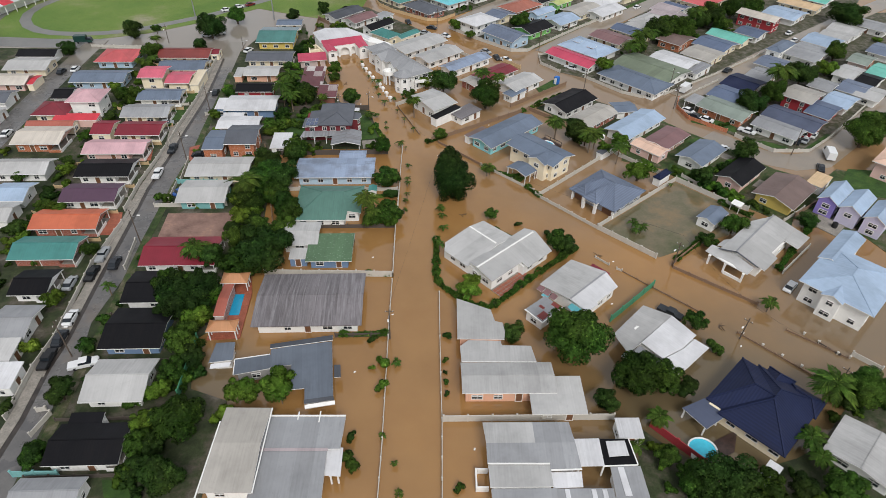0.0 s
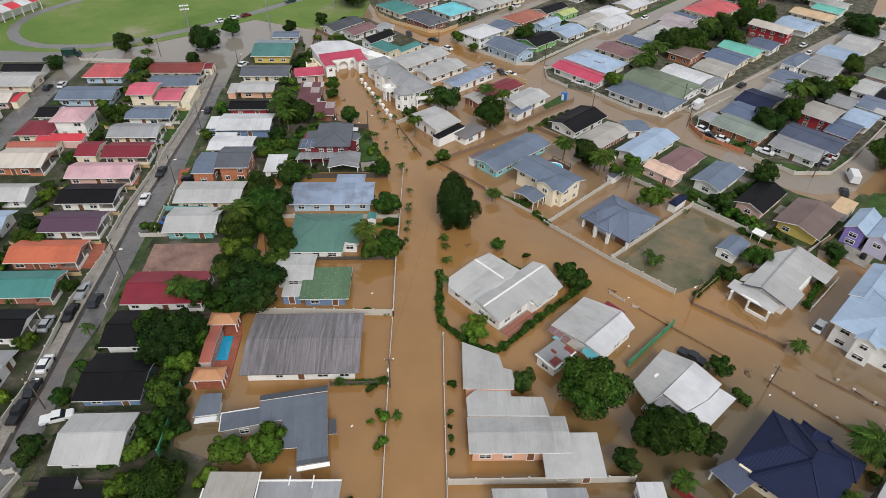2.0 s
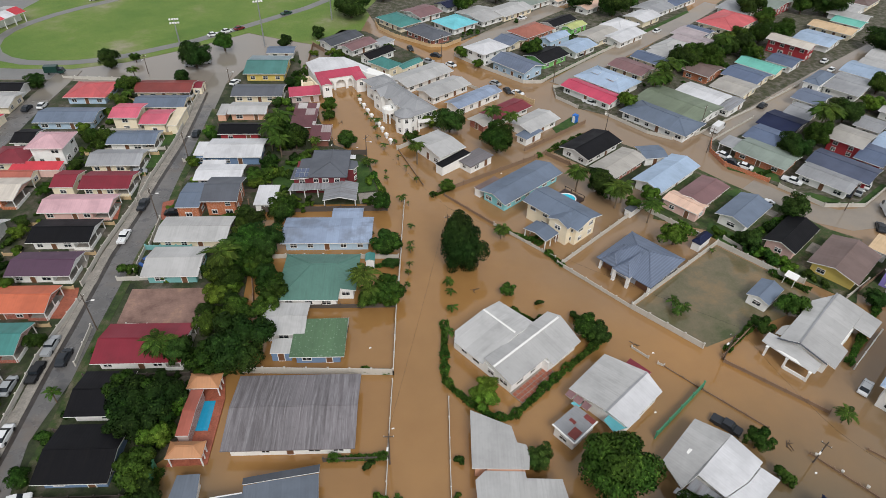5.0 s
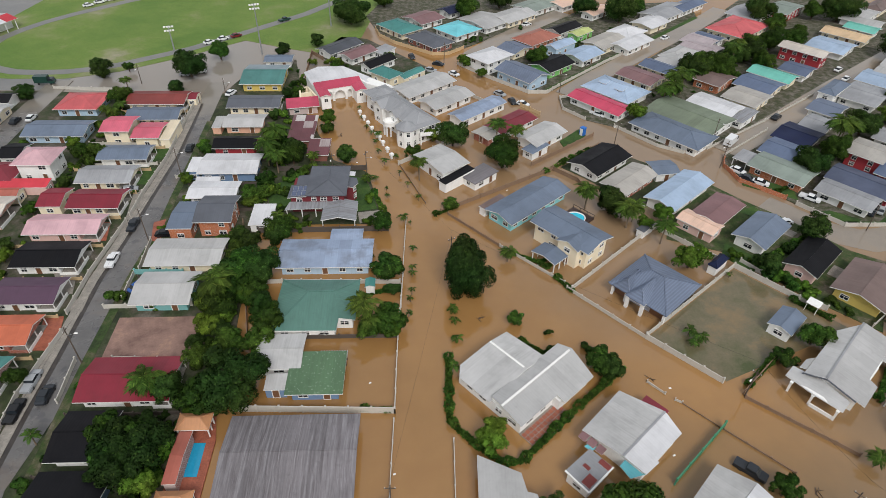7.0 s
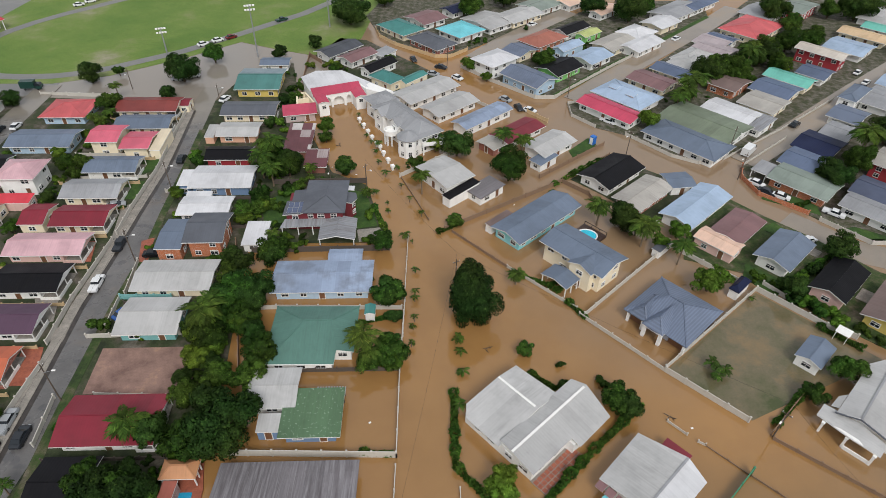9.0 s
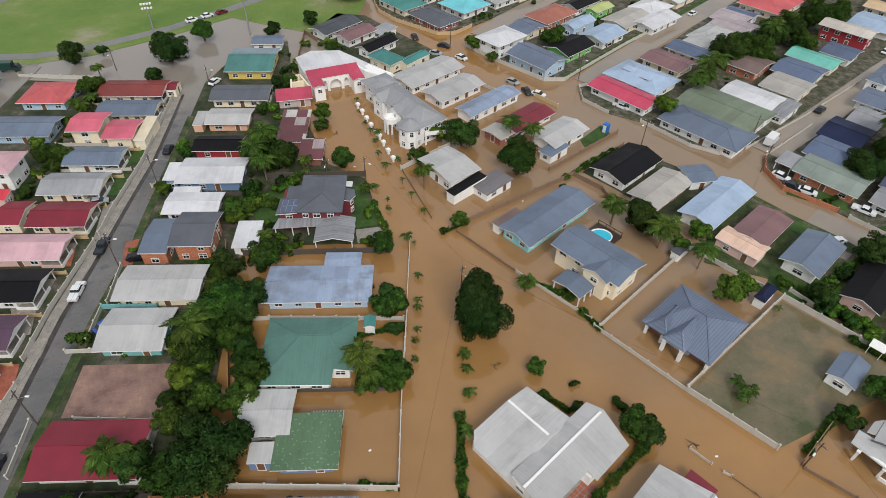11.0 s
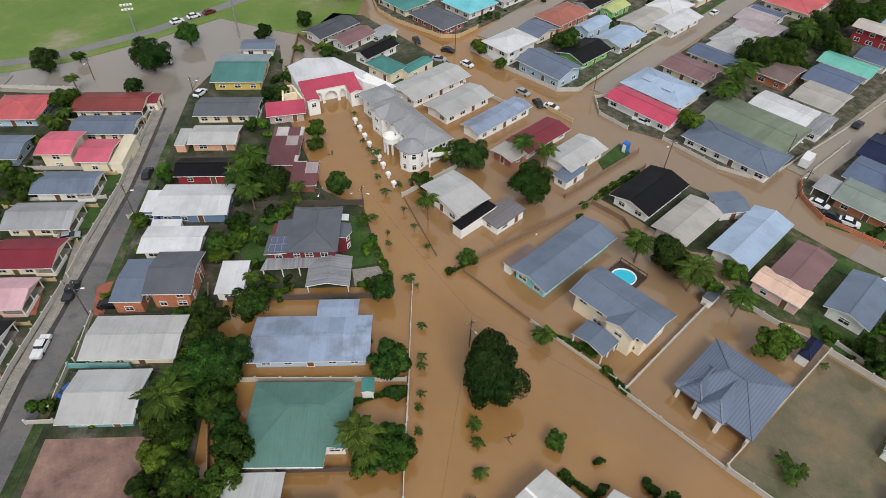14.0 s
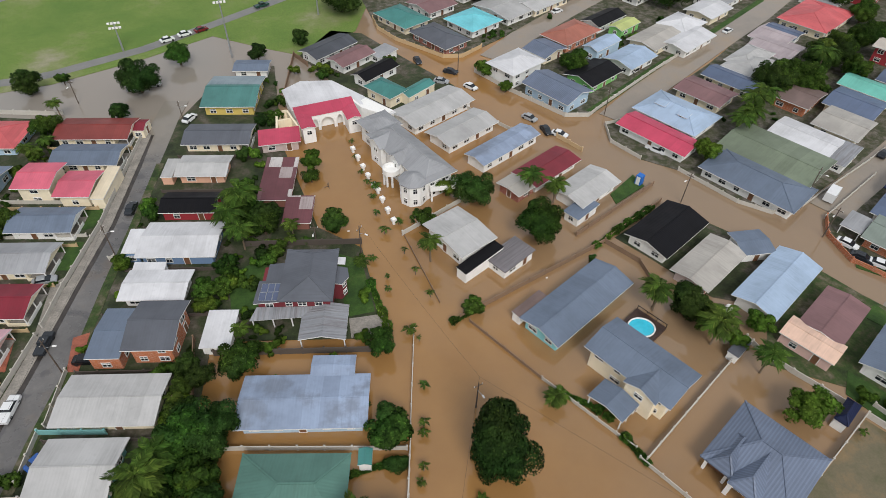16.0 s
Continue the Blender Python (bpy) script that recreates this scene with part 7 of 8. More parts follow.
def floodlight_mast(x, y, h):
    root = new("floodlight_mast")
    root.matrix_world = pose(x, y, 0, 0, 0, 20)
    tagged(root, "tall white floodlight mast beside the playing field", "mast", "floodlight masts")
    bm = bmesh.new()
    rod(bm, (0, 0, -0.3), (0, 0, h), 0.26, 0.13, 10)
    part("pole", bm, STEEL, root)
    for r in range(2):
        bm = bmesh.new()
        add_box(bm, -1.5, -0.06, h - 0.3 - 1.2 * r, 1.5, 0.06, h - 0.18 - 1.2 * r)
        bar = part("cross_bar", bm, STEEL, root)
        for sx in (-1.2, -0.4, 0.4, 1.2):
            bm = bmesh.new()
            add_box(bm, sx - 0.3, -0.5, h - 0.55 - 1.2 * r, sx + 0.3, -0.1, h - 0.05 - 1.2 * r, 0.06)
            part("floodlight", bm, TRIM, bar, "white floodlight")
    return root


floodlight_mast(-90.5, 220.2, 7.8)
floodlight_mast(-61.7, 218.1, 15.8)
floodlight_mast(-44.0, 245.0, 15.8)


# ---- pools, tanks and garden things ----
def round_pool(x, y, r, top, label):
    """A swimming pool of moulded wall with a rolled rim, and its water."""
    root = new("swimming_pool")
    root.matrix_world = pose(x, y, 0)
    tagged(root, label, "pool", "swimming pools")
    n = 28
    prof = ((r + 0.02, -0.4), (r + 0.04, top - 0.1), (r + 0.08, top), (r, top + 0.05), (r - 0.12, top - 0.02), (r - 0.14, top - 0.3))
    verts = [(ra * math.cos(2 * math.pi * k / n) * 1.12, ra * math.sin(2 * math.pi * k / n), z) for ra, z in prof for k in range(n)]
    faces = [(i * n + k, i * n + (k + 1) % n, (i + 1) * n + (k + 1) % n, (i + 1) * n + k) for i in range(len(prof) - 1) for k in range(n)]
    hang("rim", mesh_of("rim", verts, faces, [TRIM]), root)
    ring = [((r - 0.13) * math.cos(2 * math.pi * k / n) * 1.12, (r - 0.13) * math.sin(2 * math.pi * k / n), top - 0.15) for k in range(n)]
    hang("water", mesh_of("water", ring, [tuple(range(n))], [POOLW]), root, None, "bright turquoise pool water")
    return root


def pool_deck():
    root = new("pool_deck")
    root.matrix_world = pose(25.1, 132.8, 0, 0, 0, -46)
    tagged(root, "dark raised deck with a rail round the oval pool", "deck", kind="structure")
    hang("deck", box_mesh("deck", DECK, (-2.7, -2.3, -0.4, 2.7, 2.3, 0.5), bevel=0.05), root)
    rail = box_mesh("rail", RUBBER, (-2.7, -0.04, 1.1, 2.7, 0.04, 1.18))
    leg = stack_mesh("post", RUBBER, (0.05, 0.4), (0.05, 1.15))
    for y in (-2.25, 2.25):
        hang("rail", rail, root, pose(0, y, 0))
        for x in (-2.6, -0.9, 0.9, 2.6):
            hang("post", leg, root, pose(x, y, 0))


pool_deck()
round_pool(36.6, 48.3, 1.75, 0.8, "round turquoise above-ground pool standing in flood water")
round_pool(24.6, 132.2, 1.85, 0.8, "turquoise oval pool beside the flooded cream house")
sheet("pool_terrace", TILE, 0.25, (-38.2, 66.8), (-38.1, 72.3), (-39.6, 80.8), (-34.9, 82.4), (-33.6, 78.0), (-32.9, 67.3), label="orange paved pool terrace behind garden walls", category="terrace")
sheet("sunken_pool", POOLW2, 0.28, (-37.2, 77.4), (-34.8, 77.5), (-34.4, 72.4), (-36.4, 72.3), label="blue rectangular swimming pool in a tiled terrace", category="pool")


def tank(x, y, z, material, label):
    root = new("water_tank")
    root.matrix_world = pose(x, y, z)
    tagged(root, label, "tank", "water tanks")
    n = 14
    prof = ((0.55, 0), (0.55, 0.35), (0.51, 0.4), (0.55, 0.45), (0.55, 1.0), (0.42, 1.2), (0.2, 1.26), (0.2, 1.34))
    verts = [(ra * math.cos(2 * math.pi * k / n), ra * math.sin(2 * math.pi * k / n), zz) for ra, zz in prof for k in range(n)]
    faces = [(i * n + k, i * n + (k + 1) % n, (i + 1) * n + (k + 1) % n, (i + 1) * n + k) for i in range(len(prof) - 1) for k in range(n)]
    hang("barrel", mesh_of("barrel", verts, faces + [tuple(range(7 * n, 8 * n))], [material]), root)
    return root


tank(-22.4, 81.4, -0.1, RUBBER, "black plastic water tank behind the white wall")
tank(-21.1, 81.4, -0.1, RUBBER, "black plastic water tank behind the white wall")
tank(89.0, 103.3, 0.1, RUBBER, "black plastic water tank in a yard")
tank(80.7, 101.4, 0.1, RUBBER, "black plastic water tank in a yard")
tank(-20.0, 86.9, 0, RUBBER, "black plastic water tank")
tank(39.4, 136.5, 0.1, TRIM, "white plastic water tank behind the houses")


def toilet_cabin(x, y):
    root = new("toilet_cabin")
    root.matrix_world = pose(x, y, 0.1, 0, 0, -46)
    tagged(root, "bright blue portable toilet cabin on a lawn", "cabin")
    hang("body", stack_mesh("body", BLUEP, (0.6, 0), (0.6, 2.0), (0.64, 2.02), (0.55, 2.2)), root)
    hang("door", box_mesh("door", TRIM, (-0.4, -0.64, 0.1, 0.4, -0.6, 1.9)), root)
    return root


toilet_cabin(32.1, 169.1)

canopy = new("canopy")
canopy.matrix_world = pose(62.1, 106.7, 0, 0, 0, -46)
tagged(canopy, "small white sheet canopy on posts beside a garden wall", "canopy")
slab("roof", canopy, TRIM, 0.08, (-1.1, -0.9, 1.9), (1.1, -0.9, 1.9), (1.1, 0.9, 2.1), (-1.1, 0.9, 2.1))
columns(canopy, 1.9, (-0.9, -0.7), (0.9, -0.7), (-0.9, 0.7), (0.9, 0.7), r=0.05)

# skylights on the pale blue hipped roof
def roof_dormer(x, y, z, turn):
    root = new("roof_dormer")
    root.matrix_world = pose(x, y, z, 0, 0, turn)
    tagged(root, "small pale blue roof dormer", "dormer", "roof dormers")
    v, f, i = roof_solid(2.6, 2.0, 0.8, "S", 0.35, 0.1)
    hang("roof", mesh_of("roof", v, f, [roof_material("paleblue", "x"), TRIM], i), root)
    hang("wall", box_mesh("wall", TRIM, (-1.0, -0.7, -0.8, 1.0, 0.8, 0.7)), root)
    wi = hang("window", W_FRAME, root, pose(0, -0.7, 0.3) @ Matrix.Diagonal((0.9, 1, 0.5, 1)))
    hang("pane", W_PANE, wi)
    return root


roof_dormer(41.7, 193.8, 3.0, -46)
roof_dormer(45.4, 189.2, 3.0, -46)


def turret(x, y, r, h, label):
    """An eight-sided tower with a pointed roof and tall windows on two floors."""
    root = new("turret")
    root.matrix_world = pose(x, y, 0, 0, 0, -33)
    tagged(root, label, "turret", "turrets of the mansion")
    n = 8
    ring = [(math.cos(2 * math.pi * (k + 0.5) / n), math.sin(2 * math.pi * (k + 0.5) / n)) for k in range(n)]
    verts = [(r * a, r * b, z) for z in (-0.4, h) for a, b in ring]
    hang("wall", mesh_of("wall", verts, [(k, (k + 1) % n, n + (k + 1) % n, n + k) for k in range(n)] + [tuple(range(n, 2 * n))], [wall_material("white")]), root)
    ro = r + 0.35
    verts = [(ro * a, ro * b, h - 0.05) for a, b in ring] + [(ro * a, ro * b, h + 0.08) for a, b in ring] + [(0, 0, h + 1.5)]
    faces = [tuple(range(n - 1, -1, -1))] + [(k, (k + 1) % n, n + (k + 1) % n, n + k) for k in range(n)] + [(n + k, n + (k + 1) % n, 2 * n) for k in range(n)]
    hang("roof", mesh_of("roof", verts, faces, [roof_material("grey", "x")]), root)
    for k in range(n):
        for z in (1.1, h - 1.0):
            wi = hang("window", W_FRAME, root, pose(0, 0, 0, 0, 0, 45 * k + 90) @ pose(0, -r * math.cos(math.pi / n), z) @ Matrix.Diagonal((0.55, 1, 1.2, 1)))
            hang("pane", W_PANE, wi)
    return root


turret(-12.2, 162.9, 2.6, 4.6, "white eight-sided turret with a grey pointed roof")


def solar_panel(x, y, z, turn, tilt):
    root = new("solar_panel")
    root.matrix_world = pose(x, y, z, tilt, 0, turn)
    tagged(root, "dark blue solar panel on a grey roof", "panel", "solar panels")
    hang("frame", ring_mesh("frame", STEEL, 0.5, 0.85, 0.04, -0.03, 0.03), root, pose(0, 0, 0, -90))
    hang("glass_sheet", box_mesh("glass_sheet", SOLAR, (-0.46, -0.81, -0.02, 0.46, 0.81, 0.02)), root)
    return root


for i in range(3):
    for j in range(2):
        solar_panel(-33.6 + 1.06 * i, 133.6 + 1.75 * j, 4.14 + 0.09 * i + 0.04 * j, 3, 2)


def pillar(x, y):
    """A square gate pillar with a heavy white cap block."""
    root = new("pillar")
    root.matrix_world = pose(x, y, 0, 0, 0, -55)
    tagged(root, "white boundary pillar with a block cap in flood water", "pillar", "boundary pillars")
    hang("shaft", stack_mesh("shaft", wall_material("white"), (0.22, -0.4), (0.22, 0.7)), root)
    hang("cap", stack_mesh("cap", wall_material("white"), (0.3, 0.7), (0.42, 0.78), (0.42, 1.35), (0.2, 1.5)), root)
    return root


pillar(-25.6, 177.6)
pillar(-24.2, 174.7)
pillar(-22.8, 171.6)
pillar(-21.5, 168.7)
pillar(-20.0, 165.7)
pillar(-19.1, 164.2)
pillar(-18.0, 161.5)
pillar(-16.7, 158.4)
pillar(-15.4, 155.5)


def drift(x, y, seed):
    """A tangle of bare branches in the flood."""
    g = random.Random(seed)
    root = new("branches")
    root.matrix_world = pose(x, y, 0)
    tagged(root, "tangle of dark bare branches lying in flood water", "branches", "drifted branches")
    for k in range(5):
        bm = bmesh.new()
        a = g.uniform(0, 6.28)
        rod(bm, (g.uniform(-0.4, 0.4), g.uniform(-0.4, 0.4), 0.02), (math.cos(a) * 0.9, math.sin(a) * 0.9, 0.35 * g.random()), 0.07, 0.03, 6)
        part("branch", bm, BARK, root)
    return root


drift(4.1, 102.8, 1)
drift(29.9, 90.8, 2)
drift(-29.1, 166.1, 3)
drift(47.4, 72.2, 4)

# ---- hedges ----
hedge(1.15, 1.2, (-1.4, 94.4), (-1.1, 82.0), (2.3, 78.4), (6.2, 75.4), (8.9, 75.8), (17.5, 84.6), (26.3, 92.7))
hedge(1.0, 0.9, (-4.9, 132.4), (-0.1, 136.0))
hedge(1.0, 1.0, (20.2, 150.3), (31.4, 160.6))
hedge(0.9, 0.9, (-16.7, 68.4), (-8.7, 68.9))
hedge(0.9, 0.8, (-14.1, 83.8), (-9.7, 83.6))
hedge(1.0, 1.2, (-38.6, 55.9), (-38.6, 65.9))
hedge(1.0, 0.9, (-13.2, 109.1), (-10.0, 109.5))
hedge(1.1, 1.0, (-40.4, 149.4), (-28.6, 150.1))
hedge(1.2, 1.0, (-18.2, 140.9), (-14.1, 130.4))
hedge(1.1, 0.9, (63.2, 87.3), (77.3, 102.9))
hedge(1.0, 0.8, (44.6, 89.6), (51.4, 95.8))
hedge(1.1, 1.0, (46.9, 193.5), (40.4, 196.8))
hedge(1.1, 0.7, (15.0, 117.4), (17.0, 119.0))
hedge(1.1, 0.7, (16.4, 116.3), (18.4, 118.0))
hedge(1.0, 0.6, (10.2, 121.0), (14.9, 118.4))
hedge(1.2, 0.8, (18.3, 114.2), (21.0, 110.0))
hedge(1.0, 0.5, (10.1, 98.3), (14.1, 95.2))
hedge(0.8, 0.6, (-17.7, 107.5), (-11.2, 109.9))


def pergola(x, y, turn):
    """A low lattice roof of slats on four posts."""
    root = new("pergola")
    root.matrix_world = pose(x, y, 0, 0, 0, turn)
    tagged(root, "weathered grey slatted pergola beside the green flat roof", "pergola")
    leg = stack_mesh("post", POLE, (0.07, -0.4), (0.07, 2.0))
    for sx in (-1.8, 1.8):
        for sy in (-0.6, 0.6):
            hang("post", leg, root, pose(sx, sy, 0))
    slat = box_mesh("slat", wall_material("grey"), (-0.1, -0.8, 2.0, 0.1, 0.8, 2.06))
    for k in range(11):
        hang("slat", slat, root, pose(-2.0 + 0.4 * k, 0, 0))
    return root


pergola(-19.2, 92.5, 3)


def floating_rubbish(x, y, turn):
    """A pale piece of board adrift on the water."""
    root = new("drift_board", box_mesh("drift_board", TRIM, (-0.2, -0.12, -0.04, 0.2, 0.12, 0.05), bevel=0.02))
    root.matrix_world = pose(x, y, 0, 3, 2, turn)
    return tagged(root, "pale board adrift on the flood water", "board", "drifting boards")


floating_rubbish(-8.4, 73.6, 20)
floating_rubbish(-13.3, 61.0, 60)
floating_rubbish(-23.4, 153.3, 0)
floating_rubbish(11.2, 142.9, 40)
floating_rubbish(-13.3, 88.7, 40)
floating_rubbish(32.6, 89.0, 10)
floating_rubbish(5.0, 47.9, 70)
floating_rubbish(49.4, 68.1, 30)
floating_rubbish(30.0, 77.4, 30)

for run in (((24.5, 154.2), (33.5, 162.1)), ((71.1, 143.9), (79.9, 149.6)), ((52.2, 129.8), (61.8, 138.8)), ((59.3, 120.3), (71.4, 128.6)), ((59.5, 109.5), (64.8, 104.3))):
    hedge(1.1, 0.9, *run)


def bollard(x, y):
    """A short concrete post with a cap, left standing above the flood."""
    root = new("concrete_post")
    root.matrix_world = pose(x, y, 0, 0, 0, 44)
    tagged(root, "short white concrete fence post standing above the flood", "post", "fence posts in the flood")
    hang("shaft", stack_mesh("shaft", wall_material("fencewhite"), (0.13, -0.4), (0.13, 0.45)), root)
    hang("cap", stack_mesh("cap", wall_material("fencewhite"), (0.2, 0.45), (0.2, 0.55), (0.06, 0.64)), root)


for spot in ((50.5, 70.7), (52.9, 68.2), (55.2, 66.0), (57.4, 63.9), (59.5, 61.7), (61.0, 71.0), (62.6, 69.2), (64.6, 66.8), (66.2, 66.0)):
    bollard(*spot)
# ---- garden walls ----
fence("white", .9, (-9.9, 113.3), (-9.7, 97.8))
fence("white", 1.0, (-9.7, 97.8), (-9.1, 83.3))
fence("white", .7, (-9.1, 81.8), (-8.8, 71.2), (-8.3, 58.8), (-7.9, 48.9), (-7.7, 39.8))
fence("white", .6, (-10.4, 131.1), (-10.1, 117.8), (-9.7, 105.2))
fence("white", .6, (0.6, 40.0), (0.4, 52.4), (0.2, 56.9), (-0.2, 68.3), (-0.5, 78.8))
fence("white", 1.3, (0.6, 52.3), (25.3, 53.3))
fence("white", 1.3, (-32.5, 83.0), (-9.1, 83.3))
fence("dark", .8, (-25.7, 97.4), (-9.7, 98.2))
fence("dark", .8, (-17.4, 68.1), (-8.5, 68.6))
fence("white", 1.1, (31.4, 99.1), (41.0, 90.2))
fence("white", 1.1, (31.4, 99.4), (52.6, 118.0), (61.0, 109.3), (64.9, 106.8))
fence("white", .7, (19.9, 110.9), (31.4, 99.1))
fence("brown", .6, (-1.8, 133.0), (8.4, 122.8))
fence("white", .6, (8.4, 122.8), (19.7, 112.3))
fence("white", 1.0, (20.7, 110.6), (36.4, 126.2), (41.0, 130.0))
fence("brown", 1.0, (-3.3, 133.6), (22.4, 151.8), (27.5, 147.0), (28.5, 143.1))
fence("white", 1.0, (-13.6, 152.5), (-3.2, 162.2))
fence("brown", .4, (-13.2, 152.1), (-6.6, 136.8))
fence("white", 1.1, (-61.7, 50.8), (-62.7, 60.0), (-62.5, 66.4), (-64.9, 84.6))
fence("white", 1.1, (-64.9, 84.6), (-64.6, 97.2))
fence("white", 1.1, (-66.0, 101.6), (-66.9, 111.8), (-66.9, 127.8))
fence("white", 1.1, (-66.9, 129.7), (-67.6, 138.0), (-67.9, 153.0), (-70.0, 171.6), (-71.2, 184.0))
fence("white", 1.0, (-56.7, 48.2), (-55.8, 51.9))
fence("white", 1.0, (-58.4, 83.5), (-59.6, 91.5))
fence("white", 1.0, (-58.2, 105.4), (-58.9, 112.4))
fence("white", 1.0, (-58.4, 113.2), (-59.6, 121.9))
fence("white", .8, (41.2, 173.9), (49.9, 163.9), (55.5, 160.8), (61.8, 163.6))
fence("white", .8, (35.8, 193.0), (29.1, 190.2), (29.1, 183.5), (34.3, 177.5))
fence("white", 1.0, (0.4, 213.2), (8.7, 204.1), (20.6, 193.3), (26.0, 193.6), (29.7, 197.9), (46.4, 216.2), (66.0, 236.2))
fence("tan", 1.0, (-28.1, 242.7), (-26.2, 236.5), (-20.6, 229.8), (-7.5, 220.4), (-2.6, 220.9), (2.5, 226.6))
fence("orange", 1.0, (65.2, 160.0), (63.3, 155.0), (64.6, 148.4), (72.4, 141.6))
fence("white", .9, (73.8, 139.6), (80.6, 132.0), (89.6, 132.4), (99.1, 140.4), (116.8, 158.3))
fence("green", 1.4, (28.8, 73.0), (38.4, 82.1))
fence("green", 1.8, (-38.6, 55.3), (-39.4, 66.5))
fence("brown", 1.2, (-44.6, 201.0), (-46.1, 219.4), (-41.6, 214.2))
fence("white", 1.0, (-60.4, 103.2), (-45.7, 104.4))
fence("white", .9, (-62.8, 144.4), (-62.0, 145.0))
fence("white", 1.0, (-58.0, 52.3), (-56.8, 52.6))
fence("teal", 1.4, (-55.8, 42.2), (-49.9, 42.4))
fence("white", .4, (29.3, 90.0), (31.5, 87.8))
fence("white", .4, (32.7, 86.7), (33.6, 86.2))
fence("brown", .2, (33.6, 86.2), (38.3, 81.7))
fence("brown", .3, (38.3, 81.7), (45.7, 75.0))
fence("brown", .9, (17.6, 153.4), (34.8, 168.7))
fence("white", 1.0, (63.9, 86.5), (72.2, 94.3))
fence("brown", .9, (43.5, 88.2), (51.3, 95.4))
fence("dark", .3, (62.5, 69.2), (64.8, 66.5))
fence("white", .9, (66.8, 66.6), (69.9, 63.5))
fence("brown", .6, (43.5, 87.4), (55.8, 77.9))
fence("brown", .3, (49.8, 71.0), (60.9, 59.6))
fence("brown", .3, (58.3, 71.9), (65.8, 65.9))
fence("white", .9, (-37.4, 110.4), (-31.6, 110.8), (-10.3, 111.4))
fence("dark", 1.2, (-39.5, 125.5), (-13.8, 127.1))
fence("dark", 1.3, (-40.8, 148.6), (-20.7, 150.0))
fence("brown", 1.3, (-43.2, 128.0), (-33.9, 96.0))
fence("red", 1.5, (30.4, 52.2), (36.2, 46.1))
fence("white", .7, (-54.1, 92.2), (-39.9, 92.2))
fence("white", .9, (-88.6, 158.4), (-68.8, 159.1))
fence("white", .8, (-83.9, 148.9), (-69.1, 150.1))
fence("white", .8, (-113.4, 189.5), (-91.7, 189.4))
fence("white", .8, (-105.8, 189.1), (-93.1, 189.0))
fence("white", .8, (-5.8, 199.3), (8.0, 187.0))
fence("tan", .9, (17.7, 185.0), (22.5, 179.9))
fence("white", .7, (62.1, 163.1), (82.4, 178.7), (103.4, 196.2))
fence("white", .7, (65.0, 159.9), (81.0, 173.6))
fence("brown", 1.0, (74.0, 104.8), (81.3, 110.2))
fence("teal", 1.2, (-58.7, 112.2), (-50.0, 112.5))
fence("white", 1.0, (40.4, 131.0), (41.8, 128.4), (45.1, 124.9), (48.0, 122.2), (50.8, 119.5))
fence("white", .9, (54.4, 119.6), (57.0, 116.2))
fence("white", 1.0, (70.7, 102.7), (77.0, 107.5))
fence("tan", 0.8, (-83.5, 90.7), (-66.5, 91.6))
fence("tan", 0.8, (-84.0, 99.8), (-67.0, 100.7))
fence("tan", 0.8, (-84.5, 109.4), (-67.5, 110.3))
fence("tan", 0.8, (-85.1, 118.9), (-68.1, 119.8))
fence("tan", 0.8, (-85.6, 128.0), (-68.6, 128.9))
fence("tan", 0.8, (-86.1, 137.2), (-69.1, 138.1))
fence("tan", 0.8, (-86.6, 146.6), (-69.6, 147.5))
fence("tan", 0.8, (-87.1, 156.5), (-70.1, 157.4))
fence("tan", 0.8, (-87.7, 166.3), (-70.7, 167.2))
fence("tan", 0.8, (-88.2, 175.7), (-71.2, 176.6))
fence("dark", 0.8, (-54.1, 41.9), (-38.1, 42.8))
fence("dark", 0.8, (-54.6, 50.8), (-38.6, 51.7))
fence("dark", 0.8, (-55.1, 61.5), (-39.1, 62.4))
fence("dark", 0.8, (-55.6, 71.6), (-39.6, 72.5))
fence("dark", 0.8, (-56.1, 81.3), (-40.1, 82.2))
fence("dark", 0.8, (-57.6, 111.0), (-41.6, 111.9))
fence("dark", 0.8, (-58.1, 121.6), (-42.1, 122.5))
fence("dark", 0.8, (-58.6, 132.0), (-42.6, 132.9))
fence("dark", 0.8, (-59.1, 141.9), (-43.1, 142.8))
fence("dark", 0.8, (-59.6, 152.1), (-43.6, 153.0))
fence("dark", 0.8, (-60.2, 162.7), (-44.2, 163.6))
fence("dark", 0.8, (-60.7, 173.8), (-44.7, 174.7))

# ---- trees and palms ----
tree(21.1, 65.7, 5.8, 0.85, 1)
tree(29.5, 58.9, 4.0, 0.90)
tree(34.0, 58.9, 2.9, 0.90)
tree(36.9, 57.9, 1.9, 0.90)
tree(24.4, 55.0, 2.0, 0.90)
tree(42.4, 71.8, 1.9, 0.90)
tree(44.6, 66.8, 1.3, 0.90)
tree(37.2, 42.0, 3.8, 0.80)
tree(33.1, 42.9, 2.3, 0.80)
tree(42.2, 41.8, 2.6, 0.80)
tree(47.4, 42.0, 2.4, 0.80)
tree(52.5, 41.5, 2.9, 0.80)
tree(63.1, 57.5, 3.5, 0.90)
palm(57.4, 56.8, 4.2, 4.8)
palm(51.7, 49.5, 2.1, 2.9)
palm(31.3, 52.7, 1.8, 2.1)
palm(27.3, 47.7, 1.6, 1.9)
tree(4.7, 78.5, 2.6, 0.80)
tree(22.4, 92.3, 2.6, 0.80)
tree(11.9, 68.3, 2.1, 0.80)
tree(-28.7, 55.2, 2.5, 0.90, 3)
tree(-23.9, 56.1, 2.8, 0.90, 3)
tree(-36.3, 49.7, 4.1, 0.80)
